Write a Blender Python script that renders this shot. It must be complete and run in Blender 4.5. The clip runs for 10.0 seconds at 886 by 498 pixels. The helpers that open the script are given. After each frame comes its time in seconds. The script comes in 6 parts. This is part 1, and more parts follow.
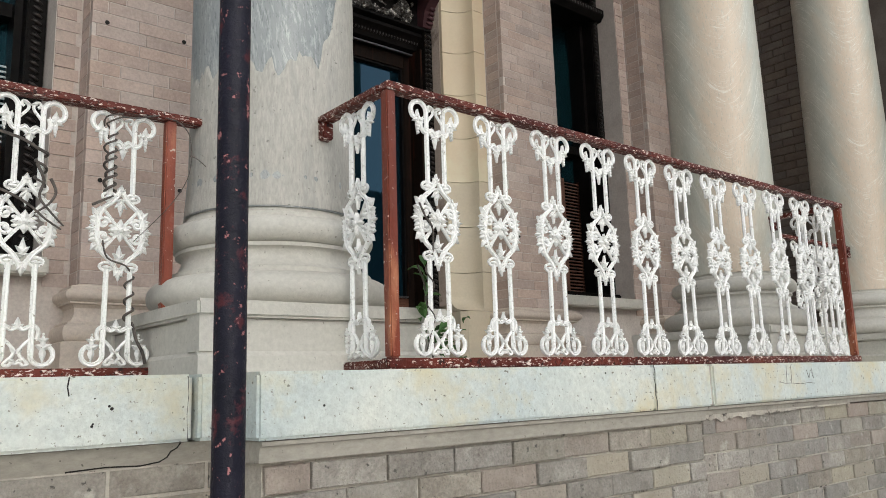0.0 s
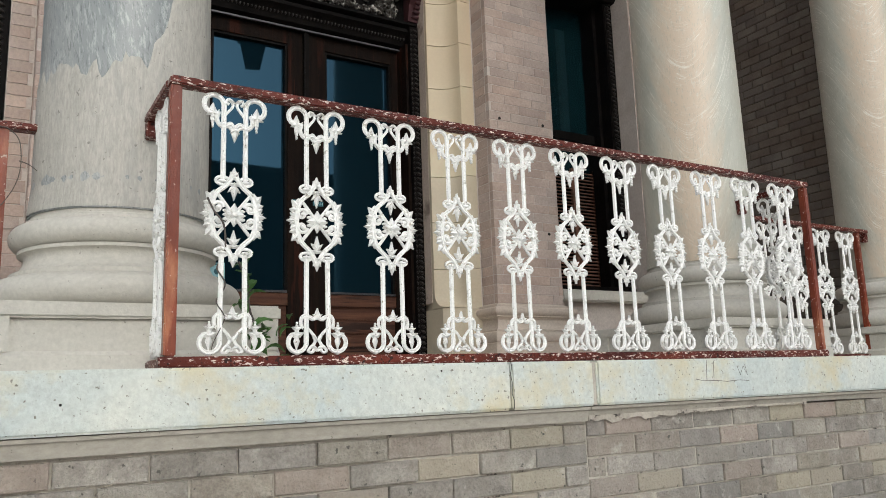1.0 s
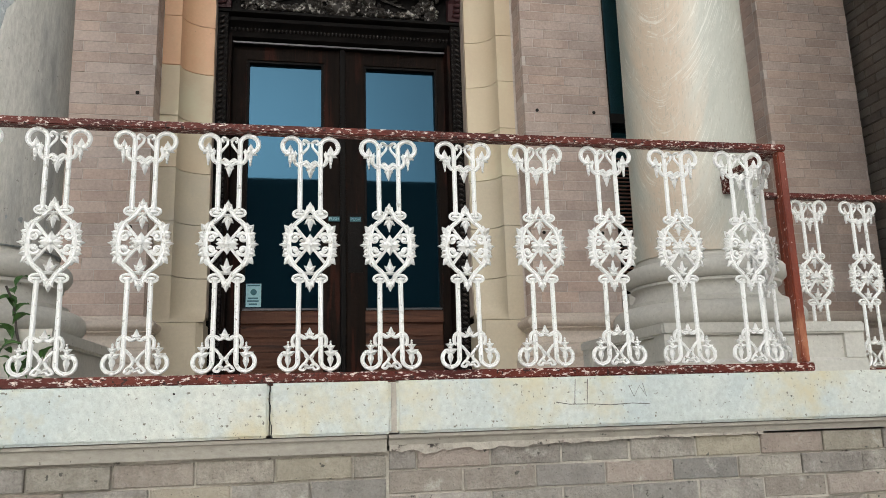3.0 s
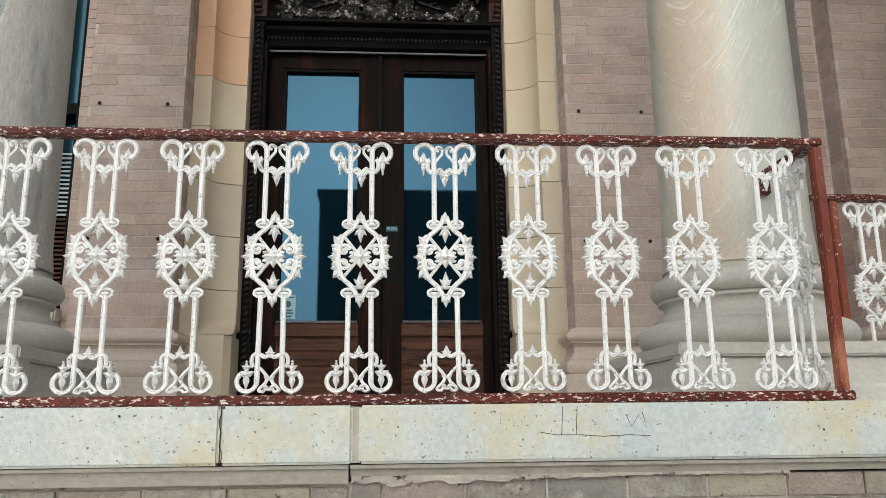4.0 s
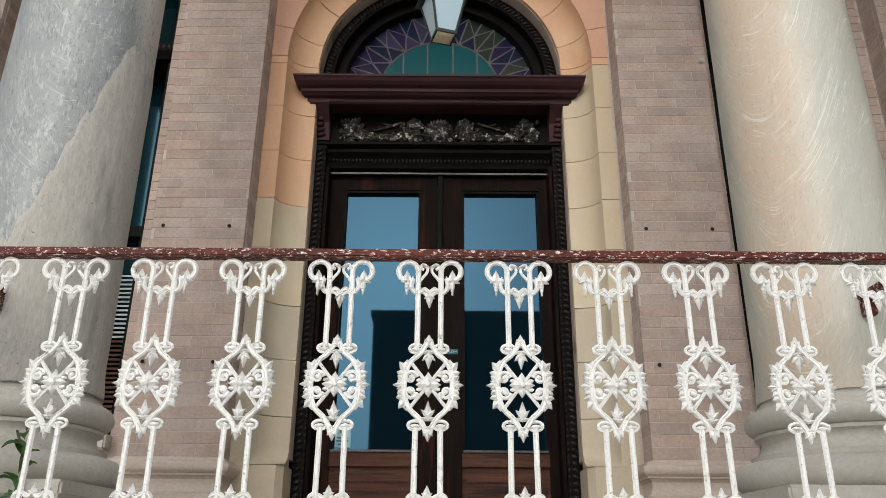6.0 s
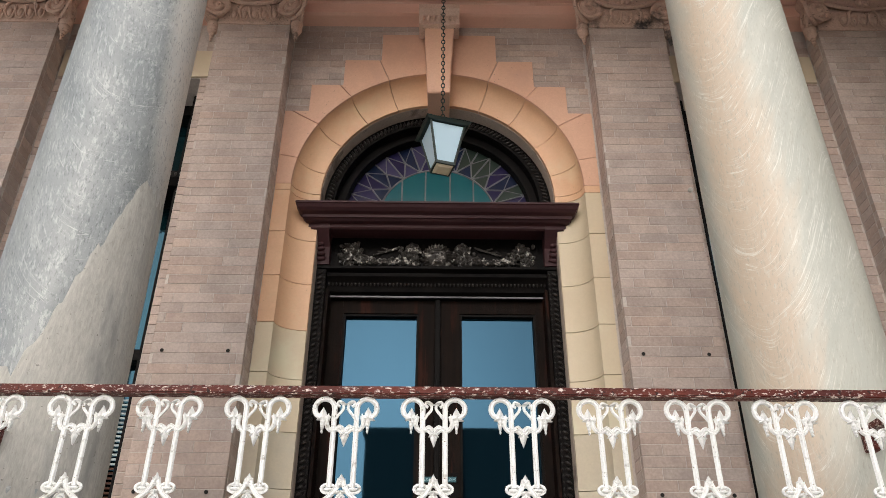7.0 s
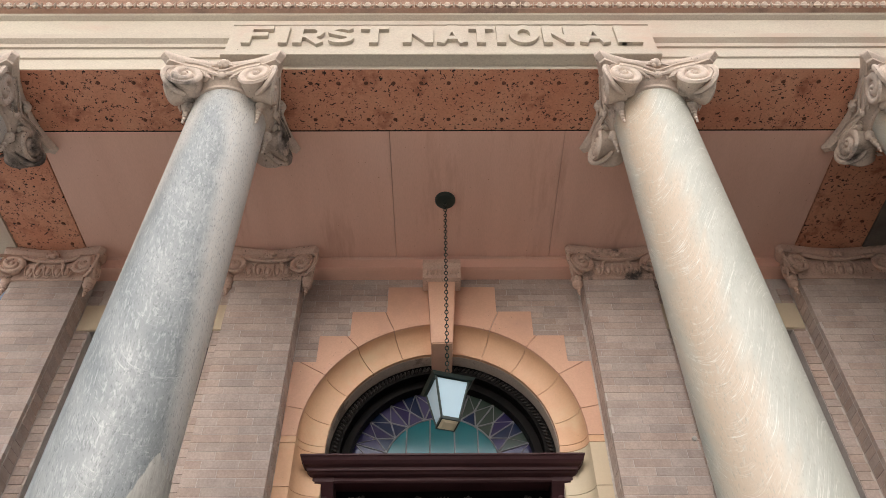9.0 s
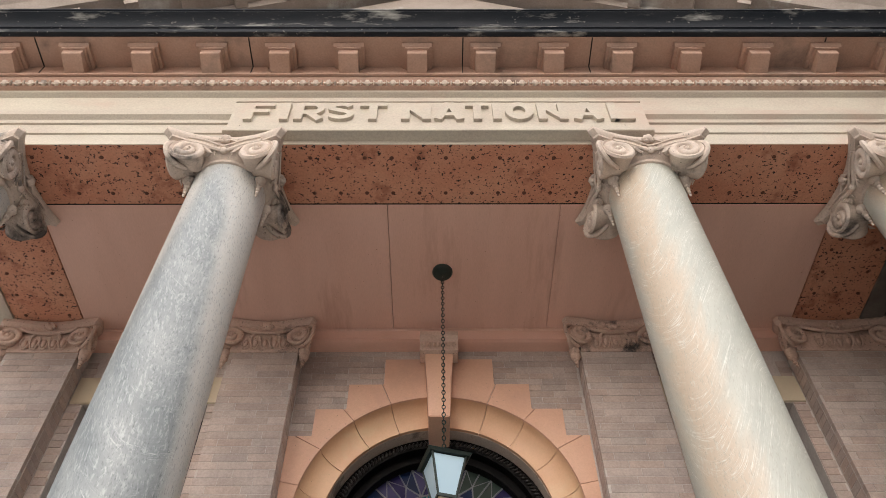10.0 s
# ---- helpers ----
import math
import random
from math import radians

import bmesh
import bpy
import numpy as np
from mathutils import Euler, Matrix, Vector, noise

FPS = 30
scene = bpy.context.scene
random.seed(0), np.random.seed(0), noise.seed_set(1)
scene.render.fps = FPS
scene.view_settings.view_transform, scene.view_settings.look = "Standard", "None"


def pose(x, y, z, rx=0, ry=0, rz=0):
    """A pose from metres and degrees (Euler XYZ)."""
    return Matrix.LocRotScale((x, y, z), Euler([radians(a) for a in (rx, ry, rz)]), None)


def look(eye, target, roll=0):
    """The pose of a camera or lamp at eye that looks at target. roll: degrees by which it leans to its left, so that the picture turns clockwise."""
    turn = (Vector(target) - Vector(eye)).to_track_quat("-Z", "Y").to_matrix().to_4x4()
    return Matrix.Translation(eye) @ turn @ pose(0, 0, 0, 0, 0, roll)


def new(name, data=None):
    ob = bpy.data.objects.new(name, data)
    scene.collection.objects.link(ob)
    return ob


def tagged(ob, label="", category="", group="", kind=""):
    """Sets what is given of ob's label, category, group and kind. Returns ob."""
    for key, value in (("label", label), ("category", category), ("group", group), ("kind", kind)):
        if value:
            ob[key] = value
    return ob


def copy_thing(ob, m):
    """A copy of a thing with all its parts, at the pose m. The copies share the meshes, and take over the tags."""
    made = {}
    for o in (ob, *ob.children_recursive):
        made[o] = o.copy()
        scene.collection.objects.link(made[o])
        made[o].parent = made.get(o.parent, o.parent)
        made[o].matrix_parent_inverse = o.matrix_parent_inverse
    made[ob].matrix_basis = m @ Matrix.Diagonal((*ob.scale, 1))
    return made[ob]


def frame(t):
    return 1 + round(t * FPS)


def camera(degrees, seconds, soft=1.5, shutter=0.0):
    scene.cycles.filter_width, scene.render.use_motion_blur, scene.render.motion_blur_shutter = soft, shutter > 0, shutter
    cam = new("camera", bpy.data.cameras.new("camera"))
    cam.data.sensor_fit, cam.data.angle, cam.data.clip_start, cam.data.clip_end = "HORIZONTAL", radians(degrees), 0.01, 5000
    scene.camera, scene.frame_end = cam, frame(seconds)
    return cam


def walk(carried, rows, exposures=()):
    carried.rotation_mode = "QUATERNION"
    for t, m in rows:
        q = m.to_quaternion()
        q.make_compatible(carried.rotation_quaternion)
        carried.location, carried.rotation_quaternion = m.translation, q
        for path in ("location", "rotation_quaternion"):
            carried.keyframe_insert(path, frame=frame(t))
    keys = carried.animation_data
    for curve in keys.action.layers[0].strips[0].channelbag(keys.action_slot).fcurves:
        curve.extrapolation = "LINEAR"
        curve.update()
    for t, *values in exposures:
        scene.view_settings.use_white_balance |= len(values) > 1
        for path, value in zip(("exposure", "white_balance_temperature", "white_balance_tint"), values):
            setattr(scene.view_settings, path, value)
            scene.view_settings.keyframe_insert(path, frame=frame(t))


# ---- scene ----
cam = camera(59.9, 10.0, soft=0.75)
PATH = [
    (0, (-2.814, -1.809, 1.539), (-1.557, -0.291, 1.882), -1.8),
    (0.5, (-2.399, -2.081, 1.527), (-1.256, -0.477, 1.872), -1.8),
    (1, (-1.975, -2.268, 1.508), (-0.954, -0.585, 1.857), -2.0),
    (1.5, (-1.516, -2.406, 1.491), (-0.644, -0.644, 1.858), -2.4),
    (2, (-1.073, -2.536, 1.492), (-0.374, -0.701, 1.871), -2.3),
    (2.5, (-0.646, -2.572, 1.479), (-0.121, -0.681, 1.868), -2.1),
    (4, (0.097, -2.366, 1.537), (0.231, -0.418, 1.97), -0.6),
    (4.5, (0.163, -2.229, 1.55), (0.222, -0.285, 2.016), -0.2),
    (5, (0.148, -2.136, 1.565), (0.161, -0.206, 2.092), 0.1),
    (5.5, (0.089, -2.154, 1.578), (0.082, -0.251, 2.195), 0.4),
    (7, (0.009, -2.269, 1.638), (0.021, -0.535, 2.635), 0.3),
    (7.5, (0.0, -2.315, 1.663), (0.015, -0.663, 2.79), -0.1),
    (8, (-0.02, -2.361, 1.676), (-0.004, -0.804, 2.931), -0.4),
    (8.3, (-0.041, -2.39, 1.687), (-0.023, -0.892, 3.011), -0.4),
    (8.5, (-0.049, -2.436, 1.689), (-0.028, -0.974, 3.054), -0.7),
    (9, (-0.024, -2.514, 1.705), (-0.013, -1.135, 3.154), -0.5),
    (9.5, (-0.022, -2.554, 1.718), (-0.008, -1.245, 3.231), -0.6),
    (10, (-0.01, -2.55, 1.704), (0.004, -1.306, 3.27), -0.6),
]
EXPOSURES = [(0.0, 0.17, 6150, 7), (2.5, 0.22, 6200, 7), (5.5, 0.16, 6250, 8), (7.0, 0.39, 6400, 11), (8.5, 0.53, 6400, 12), (9.5, 0.46, 6400, 12), (10.0, 0.46, 6400, 12)]
walk(cam, [(t, look(eye, target, roll)) for t, eye, target, roll in PATH], EXPOSURES)

# ---- world and light ----
world = bpy.data.worlds.new("sky")
scene.world = world
world.use_nodes = True
wn = world.node_tree
wn.nodes.clear()
sky = wn.nodes.new("ShaderNodeTexSky")
sky.sky_type = "NISHITA"
sky.sun_disc = False
sky.sun_elevation, sky.sun_rotation = radians(22), radians(184)
sky.dust_density, sky.air_density = 3.0, 1.0
pale = wn.nodes.new("ShaderNodeHueSaturation")
pale.inputs["Saturation"].default_value = 0.45
back = wn.nodes.new("ShaderNodeBackground")
back.inputs["Strength"].default_value = 0.12
wout = wn.nodes.new("ShaderNodeOutputWorld")
wn.links.new(sky.outputs[0], pale.inputs["Color"])
wn.links.new(pale.outputs[0], back.inputs[0])
wn.links.new(back.outputs[0], wout.inputs[0])
sun = new("sun", bpy.data.lights.new("sun", "SUN"))
sun.data.energy, sun.data.angle, sun.data.color = 1.85, radians(120), (1.0, 0.965, 0.92)
sun.matrix_world = look((-1.0, -15, 6.0), (0, 0, 0))

# ---- materials ----


def node(nt, kind, **ins):
    n = nt.nodes.new(kind)
    for k, v in ins.items():
        n.inputs[k.replace("_", " ")].default_value = v
    return n


def mat(name, c1, c2, scale=3.0, rough=0.7, metal=0.0, bump=0.15, bscale=60.0, vary=0.0, stretch=(1, 1, 1),
        patch=None, patch_scale=1.5, patch_at=0.62, speck=None, speck_scale=140.0, speck_at=0.68, ior=1.45, rough2=None, twist=0.0, turn=(0, 0, 0), detail=6.0, grain=0.35, patch_soft=0.07, wash=None, wash_scale=1.2, wash_at=0.5, wash_tilt=(0, 0, 0), others=()):
    """A surface: two colours mixed by a coarse noise, a fine grain, optional patches and specks, bump at two scales."""
    m = bpy.data.materials.new(name)
    m.use_nodes = True
    nt = m.node_tree
    bsdf = nt.nodes["Principled BSDF"]
    geo = nt.nodes.new("ShaderNodeNewGeometry")
    mp = nt.nodes.new("ShaderNodeMapping")
    mp.inputs["Scale"].default_value = stretch
    mp.inputs["Rotation"].default_value = [radians(a) for a in turn]
    nt.links.new(geo.outputs["Position"], mp.inputs[0])

    def noisy(s, det=detail, rgh=0.6, src=mp, dist=0.0):
        n = node(nt, "ShaderNodeTexNoise", Scale=s, Detail=det, Roughness=rgh, Distortion=dist)
        nt.links.new(src.outputs[0], n.inputs["Vector"])
        return n.outputs[0]

    def mix(fac, a, b, blend="MIX"):
        x = nt.nodes.new("ShaderNodeMix")
        x.data_type, x.blend_type = "RGBA", blend
        for slot, v in ((0, fac), (6, a), (7, b)):
            if isinstance(v, (tuple, float, int)):
                x.inputs[slot].default_value = (*v, 1) if isinstance(v, tuple) else v
            else:
                nt.links.new(v, x.inputs[slot])
        return x.outputs[2]

    def ramp(v, lo, hi):
        r = nt.nodes.new("ShaderNodeMapRange")
        r.inputs[1].default_value, r.inputs[2].default_value = lo, hi
        nt.links.new(v, r.inputs[0])
        return r.outputs[0]

    col = mix(ramp(noisy(scale, dist=twist), 0.32, 0.68), c1, c2)
    if wash:
        mw = nt.nodes.new("ShaderNodeMapping")
        mw.inputs["Rotation"].default_value = [radians(a) for a in wash_tilt]
        mw.inputs["Scale"].default_value = (1, 1, 0.45)
        nt.links.new(geo.outputs["Position"], mw.inputs[0])
        col = mix(ramp(noisy(wash_scale, 5.0, 0.6, mw, 1.6), wash_at - 0.09, wash_at + 0.09), col, wash)
    fine = noisy(bscale, 4.0, 0.7)
    col = mix(grain, col, mix(ramp(fine, 0.3, 0.7), (0.55, 0.55, 0.55), (1.25, 1.25, 1.25)), "MULTIPLY")
    if vary:
        info = nt.nodes.new("ShaderNodeObjectInfo")
        r = nt.nodes.new("ShaderNodeMapRange")
        r.inputs[3].default_value, r.inputs[4].default_value = 1 - vary, 1 + vary
        nt.links.new(info.outputs["Random"], r.inputs[0])
        hue = nt.nodes.new("ShaderNodeHueSaturation")
        nt.links.new(r.outputs[0], hue.inputs["Value"])
        r2 = nt.nodes.new("ShaderNodeMath")
        r2.operation = "MULTIPLY_ADD"
        r2.inputs[1].default_value, r2.inputs[2].default_value = 7.31, 0.13
        fr = nt.nodes.new("ShaderNodeMath")
        fr.operation = "FRACT"
        nt.links.new(info.outputs["Random"], r2.inputs[0])
        nt.links.new(r2.outputs[0], fr.inputs[0])
        r3 = nt.nodes.new("ShaderNodeMapRange")
        r3.inputs[3].default_value, r3.inputs[4].default_value = 1 - vary * 1.6, 1 + vary * 1.2
        nt.links.new(fr.outputs[0], r3.inputs[0])
        nt.links.new(r3.outputs[0], hue.inputs["Saturation"])
        nt.links.new(col, hue.inputs["Color"])
        col = hue.outputs[0]
    for k, other in enumerate(others):
        pick = nt.nodes.new("ShaderNodeObjectInfo")
        sm = nt.nodes.new("ShaderNodeMath")
        sm.operation = "MULTIPLY_ADD"
        sm.inputs[1].default_value, sm.inputs[2].default_value = 13.7 + 9.1 * k, 0.37 * k
        fr = nt.nodes.new("ShaderNodeMath")
        fr.operation = "FRACT"
        nt.links.new(pick.outputs["Random"], sm.inputs[0])
        nt.links.new(sm.outputs[0], fr.inputs[0])
        col = mix(ramp(fr.outputs[0], 0.60, 1.35), col, other)
    roughness = None
    if patch:
        edge = ramp(noisy(patch_scale, 8.0, 0.65), patch_at, patch_at + patch_soft)
        col = mix(edge, col, patch)
        if rough2 is not None:
            rm = nt.nodes.new("ShaderNodeMapRange")
            rm.inputs[3].default_value, rm.inputs[4].default_value = rough, rough2
            nt.links.new(edge, rm.inputs[0])
            roughness = rm.outputs[0]
    if speck:
        col = mix(ramp(noisy(speck_scale, 3.0, 0.6, geo), speck_at, speck_at + 0.05), col, speck)
    nt.links.new(col, bsdf.inputs["Base Color"])
    bsdf.inputs["Roughness"].default_value = rough
    if roughness:
        nt.links.new(roughness, bsdf.inputs["Roughness"])
    bsdf.inputs["Metallic"].default_value = metal
    bsdf.inputs["IOR"].default_value = ior
    if bump:
        b1 = node(nt, "ShaderNodeBump", Strength=bump, Distance=0.01)
        b2 = node(nt, "ShaderNodeBump", Strength=bump, Distance=0.004)
        nt.links.new(noisy(scale * 4, 4.0, 0.6, geo), b1.inputs["Height"])
        nt.links.new(fine, b2.inputs["Height"])
        nt.links.new(b1.outputs[0], b2.inputs["Normal"])
        nt.links.new(b2.outputs[0], bsdf.inputs["Normal"])
    return m


def marble(name, c1, c2, flake, vein, dark, bend, axis_x, band=None, band_at=(-0.16, 0.10), rough=0.28, flakes=0.56, vein_width=0.016, pale_edge=None, pale_edge_top=5.9, pale_edge_bend=28.0, across=(1.0, 0.0)):
    """Polished marble cut across its curved bedding: layers nest as parabolas round axis_x, with flakes, grains and pale veins."""
    m = bpy.data.materials.new(name)
    m.use_nodes = True
    nt = m.node_tree
    bsdf = nt.nodes["Principled BSDF"]
    tc = nt.nodes.new("ShaderNodeTexCoord")
    sep = nt.nodes.new("ShaderNodeSeparateXYZ")
    nt.links.new(tc.outputs["Object"], sep.inputs[0])

    def calc(op, a, b=0.0):
        n = nt.nodes.new("ShaderNodeMath")
        n.operation = op
        for slot, v in ((0, a), (1, b)):
            if isinstance(v, (int, float)):
                n.inputs[slot].default_value = v
            else:
                nt.links.new(v, n.inputs[slot])
        return n.outputs[0]

    def vec(a, b, c):
        n = nt.nodes.new("ShaderNodeCombineXYZ")
        for slot, v in enumerate((a, b, c)):
            nt.links.new(v, n.inputs[slot])
        return n.outputs[0]

    def noisy(v, sc, det=4.0, rgh=0.6, dist=0.0):
        n = node(nt, "ShaderNodeTexNoise", Scale=sc, Detail=det, Roughness=rgh, Distortion=dist)
        nt.links.new(v, n.inputs["Vector"])
        return n.outputs[0]

    def ramp(v, lo, hi, a=0.0, b=1.0):
        r = nt.nodes.new("ShaderNodeMapRange")
        for slot, q in ((1, lo), (2, hi), (3, a), (4, b)):
            r.inputs[slot].default_value = q
        nt.links.new(v, r.inputs[0])
        return r.outputs[0]

    def mix(fac, a, b):
        x = nt.nodes.new("ShaderNodeMix")
        x.data_type = "RGBA"
        nt.links.new(fac, x.inputs[0])
        for slot, v in ((6, a), (7, b)):
            if isinstance(v, tuple):
                x.inputs[slot].default_value = (*v, 1)
            else:
                nt.links.new(v, x.inputs[slot])
        return x.outputs[2]

    X, Y, Z = sep.outputs[0], sep.outputs[1], sep.outputs[2]
    warp = calc("MULTIPLY", calc("SUBTRACT", noisy(tc.outputs["Object"], 1.5, 1.5), 0.5), 0.30)
    dx = calc("SUBTRACT", calc("ADD", calc("MULTIPLY", X, across[0]), calc("MULTIPLY", Y, across[1])), axis_x)
    layer = calc("ADD", calc("SUBTRACT", Z, calc("MULTIPLY", calc("MULTIPLY", dx, dx), bend)), warp)
    beds = vec(calc("MULTIPLY", layer, 3.2), calc("MULTIPLY", X, 3.0), calc("MULTIPLY", Y, 3.0))
    fine = vec(calc("MULTIPLY", layer, 26.0), calc("MULTIPLY", X, 2.0), calc("MULTIPLY", Y, 2.0))
    grains = vec(X, Y, calc("MULTIPLY", layer, 0.30))
    col = mix(ramp(noisy(beds, 1.0, 6.0), 0.36, 0.64), c1, c2)
    if band:
        edge = calc("ADD", dx, calc("MULTIPLY", calc("SUBTRACT", noisy(beds, 1.3, 5.0), 0.5), 0.28))
        inside = calc("MULTIPLY", ramp(edge, band_at[0] - 0.09, band_at[0] + 0.03), ramp(edge, band_at[1] - 0.03, band_at[1] + 0.09, 1.0, 0.0))
        col = mix(inside, col, band)
    # Paler towards both sides and the top, with a noisy border.
    if pale_edge:
        height = calc("ADD", Z, calc("MULTIPLY", calc("MULTIPLY", X, X), pale_edge_bend))
        height = calc("ADD", height, calc("MULTIPLY", calc("SUBTRACT", noisy(beds, 1.6, 5.0), 0.5), 0.9))
        col = mix(ramp(height, pale_edge_top - 0.35, pale_edge_top + 0.45), col, pale_edge)
    col = mix(ramp(noisy(grains, 62.0, 5.0, 0.75), flakes, flakes + 0.10, 0.0, 0.55), col, flake)
    col = mix(ramp(noisy(grains, 110.0, 4.0, 0.75), 0.545, 0.64, 0.0, 0.6), col, dark)
    for v, width, strength in ((noisy(fine, 1.0, 2.5, 0.5), vein_width, 0.8), (noisy(fine, 2.6, 2.0, 0.5), vein_width * 0.9, 0.5)):
        off = calc("ABSOLUTE", calc("SUBTRACT", v, 0.5))
        broken = ramp(noisy(tc.outputs["Object"], 6.0, 3.0), 0.40, 0.58)
        col = mix(calc("MULTIPLY", ramp(off, 0.0, width, strength, 0.0), broken), col, vein)
    nt.links.new(col, bsdf.inputs["Base Color"])
    bsdf.inputs["Roughness"].default_value = rough
    bsdf.inputs["IOR"].default_value = 1.55
    bp = node(nt, "ShaderNodeBump", Strength=0.12, Distance=0.003)
    nt.links.new(noisy(grains, 70.0, 4.0), bp.inputs["Height"])
    nt.links.new(bp.outputs[0], bsdf.inputs["Normal"])
    return m


def glassy(name, tint, spec, ior=1.9, rough=0.02, wavy=False):
    m = bpy.data.materials.new(name)
    m.use_nodes = True
    nt = m.node_tree
    b = nt.nodes["Principled BSDF"]
    b.inputs["Base Color"].default_value = (*tint, 1)
    b.inputs["Roughness"].default_value = rough
    b.inputs["IOR"].default_value = ior
    b.inputs["Specular Tint"].default_value = (*spec, 1)
    if not wavy:
        return m
    geo = nt.nodes.new("ShaderNodeNewGeometry")
    n = node(nt, "ShaderNodeTexNoise", Scale=2.5, Detail=2.0)
    nt.links.new(geo.outputs["Position"], n.inputs["Vector"])
    bp = node(nt, "ShaderNodeBump", Strength=0.02, Distance=0.004)
    nt.links.new(n.outputs[0], bp.inputs["Height"])
    nt.links.new(bp.outputs[0], b.inputs["Normal"])
    return m


M_PIL = mat("buff_brick", (0.425, 0.335, 0.288), (0.53, 0.43, 0.372), 5, 0.85, bump=0.3, vary=0.11, patch=(0.36, 0.282, 0.243), patch_scale=3.2, patch_at=0.62, patch_soft=0.2)
M_PIL_MORTAR = mat("buff_mortar", (0.60, 0.545, 0.50), (0.50, 0.44, 0.40), 6, 0.95)
M_BASE = mat("weathered_brick", (0.24, 0.215, 0.185), (0.40, 0.365, 0.315), 16, 0.9, bump=0.9, bscale=110, vary=0.14, grain=0.55, others=((0.37, 0.285, 0.24), (0.22, 0.215, 0.205), (0.43, 0.39, 0.285)), patch=(0.52, 0.49, 0.435), patch_scale=10, patch_at=0.60, patch_soft=0.12, speck=(0.10, 0.095, 0.08), speck_scale=38, speck_at=0.65)
M_BASE_MORTAR = mat("old_mortar", (0.54, 0.50, 0.43), (0.40, 0.36, 0.31), 9, 0.95, bump=0.8, patch=(0.05, 0.044, 0.038), patch_scale=9, patch_at=0.60, patch_soft=0.05)
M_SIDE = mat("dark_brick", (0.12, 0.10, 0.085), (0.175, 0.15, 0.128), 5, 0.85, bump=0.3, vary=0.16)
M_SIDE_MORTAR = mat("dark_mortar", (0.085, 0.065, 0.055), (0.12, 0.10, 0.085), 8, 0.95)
M_TERRA = mat("cream_terracotta", (0.59, 0.485, 0.34), (0.63, 0.54, 0.39), 1.4, 0.55, bump=0.03, patch=(0.63, 0.57, 0.41), patch_scale=1.1, patch_at=0.55, grain=0.08)
# Arch stone colour has the ceiling's salmon bounce mixed in.
M_ARCH_BOUNCE = mat("salmon_bounce_terracotta", (0.65, 0.385, 0.265), (0.71, 0.44, 0.31), 1.4, 0.55, bump=0.05, patch=(0.59, 0.355, 0.26), patch_scale=1.3, patch_at=0.54, patch_soft=0.15, grain=0.14, speck=(0.42, 0.27, 0.20), speck_scale=40, speck_at=0.69)
# The same terracotta in ochre: light bounced into the hollow, put into the colour.
M_RING_BOUNCE = mat("ochre_bounce_terracotta", (0.67, 0.395, 0.235), (0.73, 0.465, 0.285), 1.6, 0.5, bump=0.05, patch=(0.70, 0.50, 0.31), patch_scale=1.7, patch_at=0.55, patch_soft=0.14, grain=0.12, speck=(0.45, 0.30, 0.18), speck_scale=40, speck_at=0.71)
M_TERRA_LOW = mat("greyed_terracotta", (0.52, 0.45, 0.335), (0.57, 0.505, 0.385), 1.6, 0.6, bump=0.06, patch=(0.47, 0.43, 0.345), patch_scale=1.8, patch_at=0.55, patch_soft=0.15, grain=0.15)
M_REVEAL = mat("taupe_plaster_reveal", (0.46, 0.375, 0.315), (0.54, 0.45, 0.38), 3, 0.8, bump=0.2, patch=(0.24, 0.19, 0.16), patch_scale=3, patch_at=0.56)
# Ceiling salmon lightened to hold the light that falls on this outward face.
M_FASCIA_LIT = mat("lit_salmon_fascia", (0.74, 0.44, 0.33), (0.79, 0.50, 0.39), 1.5, 0.6, bump=0.06, patch=(0.66, 0.38, 0.28), patch_scale=1.6, patch_at=0.57, patch_soft=0.15, grain=0.12)
# Carved terracotta tinted by the salmon ceiling bounce, with dark patches over it.
M_CARVED_BOUNCE = mat("bounce_tinted_carving", (0.56, 0.385, 0.30), (0.64, 0.455, 0.36), 4, 0.65, bump=0.25, patch=(0.07, 0.06, 0.055), patch_scale=2.4, patch_at=0.575, patch_soft=0.09, speck=(0.12, 0.10, 0.085), speck_scale=45, speck_at=0.65)
M_PILBASE = mat("pilaster_base_stone", (0.53, 0.45, 0.38), (0.60, 0.525, 0.45), 2.5, 0.75, bump=0.15, patch=(0.40, 0.36, 0.31), patch_scale=2.0, patch_at=0.6)
M_CAP = mat("cap_limestone", (0.52, 0.585, 0.58), (0.69, 0.70, 0.63), 2.2, 0.85, bump=1.0, bscale=70, patch=(0.62, 0.555, 0.37), patch_scale=1.5, patch_at=0.52, patch_soft=0.13, speck=(0.20, 0.19, 0.155), speck_scale=80, speck_at=0.645)
M_STONE = mat("base_stone", (0.50, 0.48, 0.43), (0.59, 0.57, 0.515), 2.2, 0.75, bump=0.3, patch=(0.36, 0.345, 0.31), patch_scale=2.2, patch_at=0.57, patch_soft=0.2, grain=0.28, speck=(0.26, 0.245, 0.215), speck_scale=70, speck_at=0.68)
M_CARVED = mat("carved_terracotta", (0.56, 0.45, 0.37), (0.66, 0.555, 0.465), 4, 0.7, bump=0.25, patch=(0.15, 0.13, 0.115), patch_scale=2.1, patch_at=0.60, patch_soft=0.10, speck=(0.2, 0.17, 0.15), speck_scale=45, speck_at=0.67)
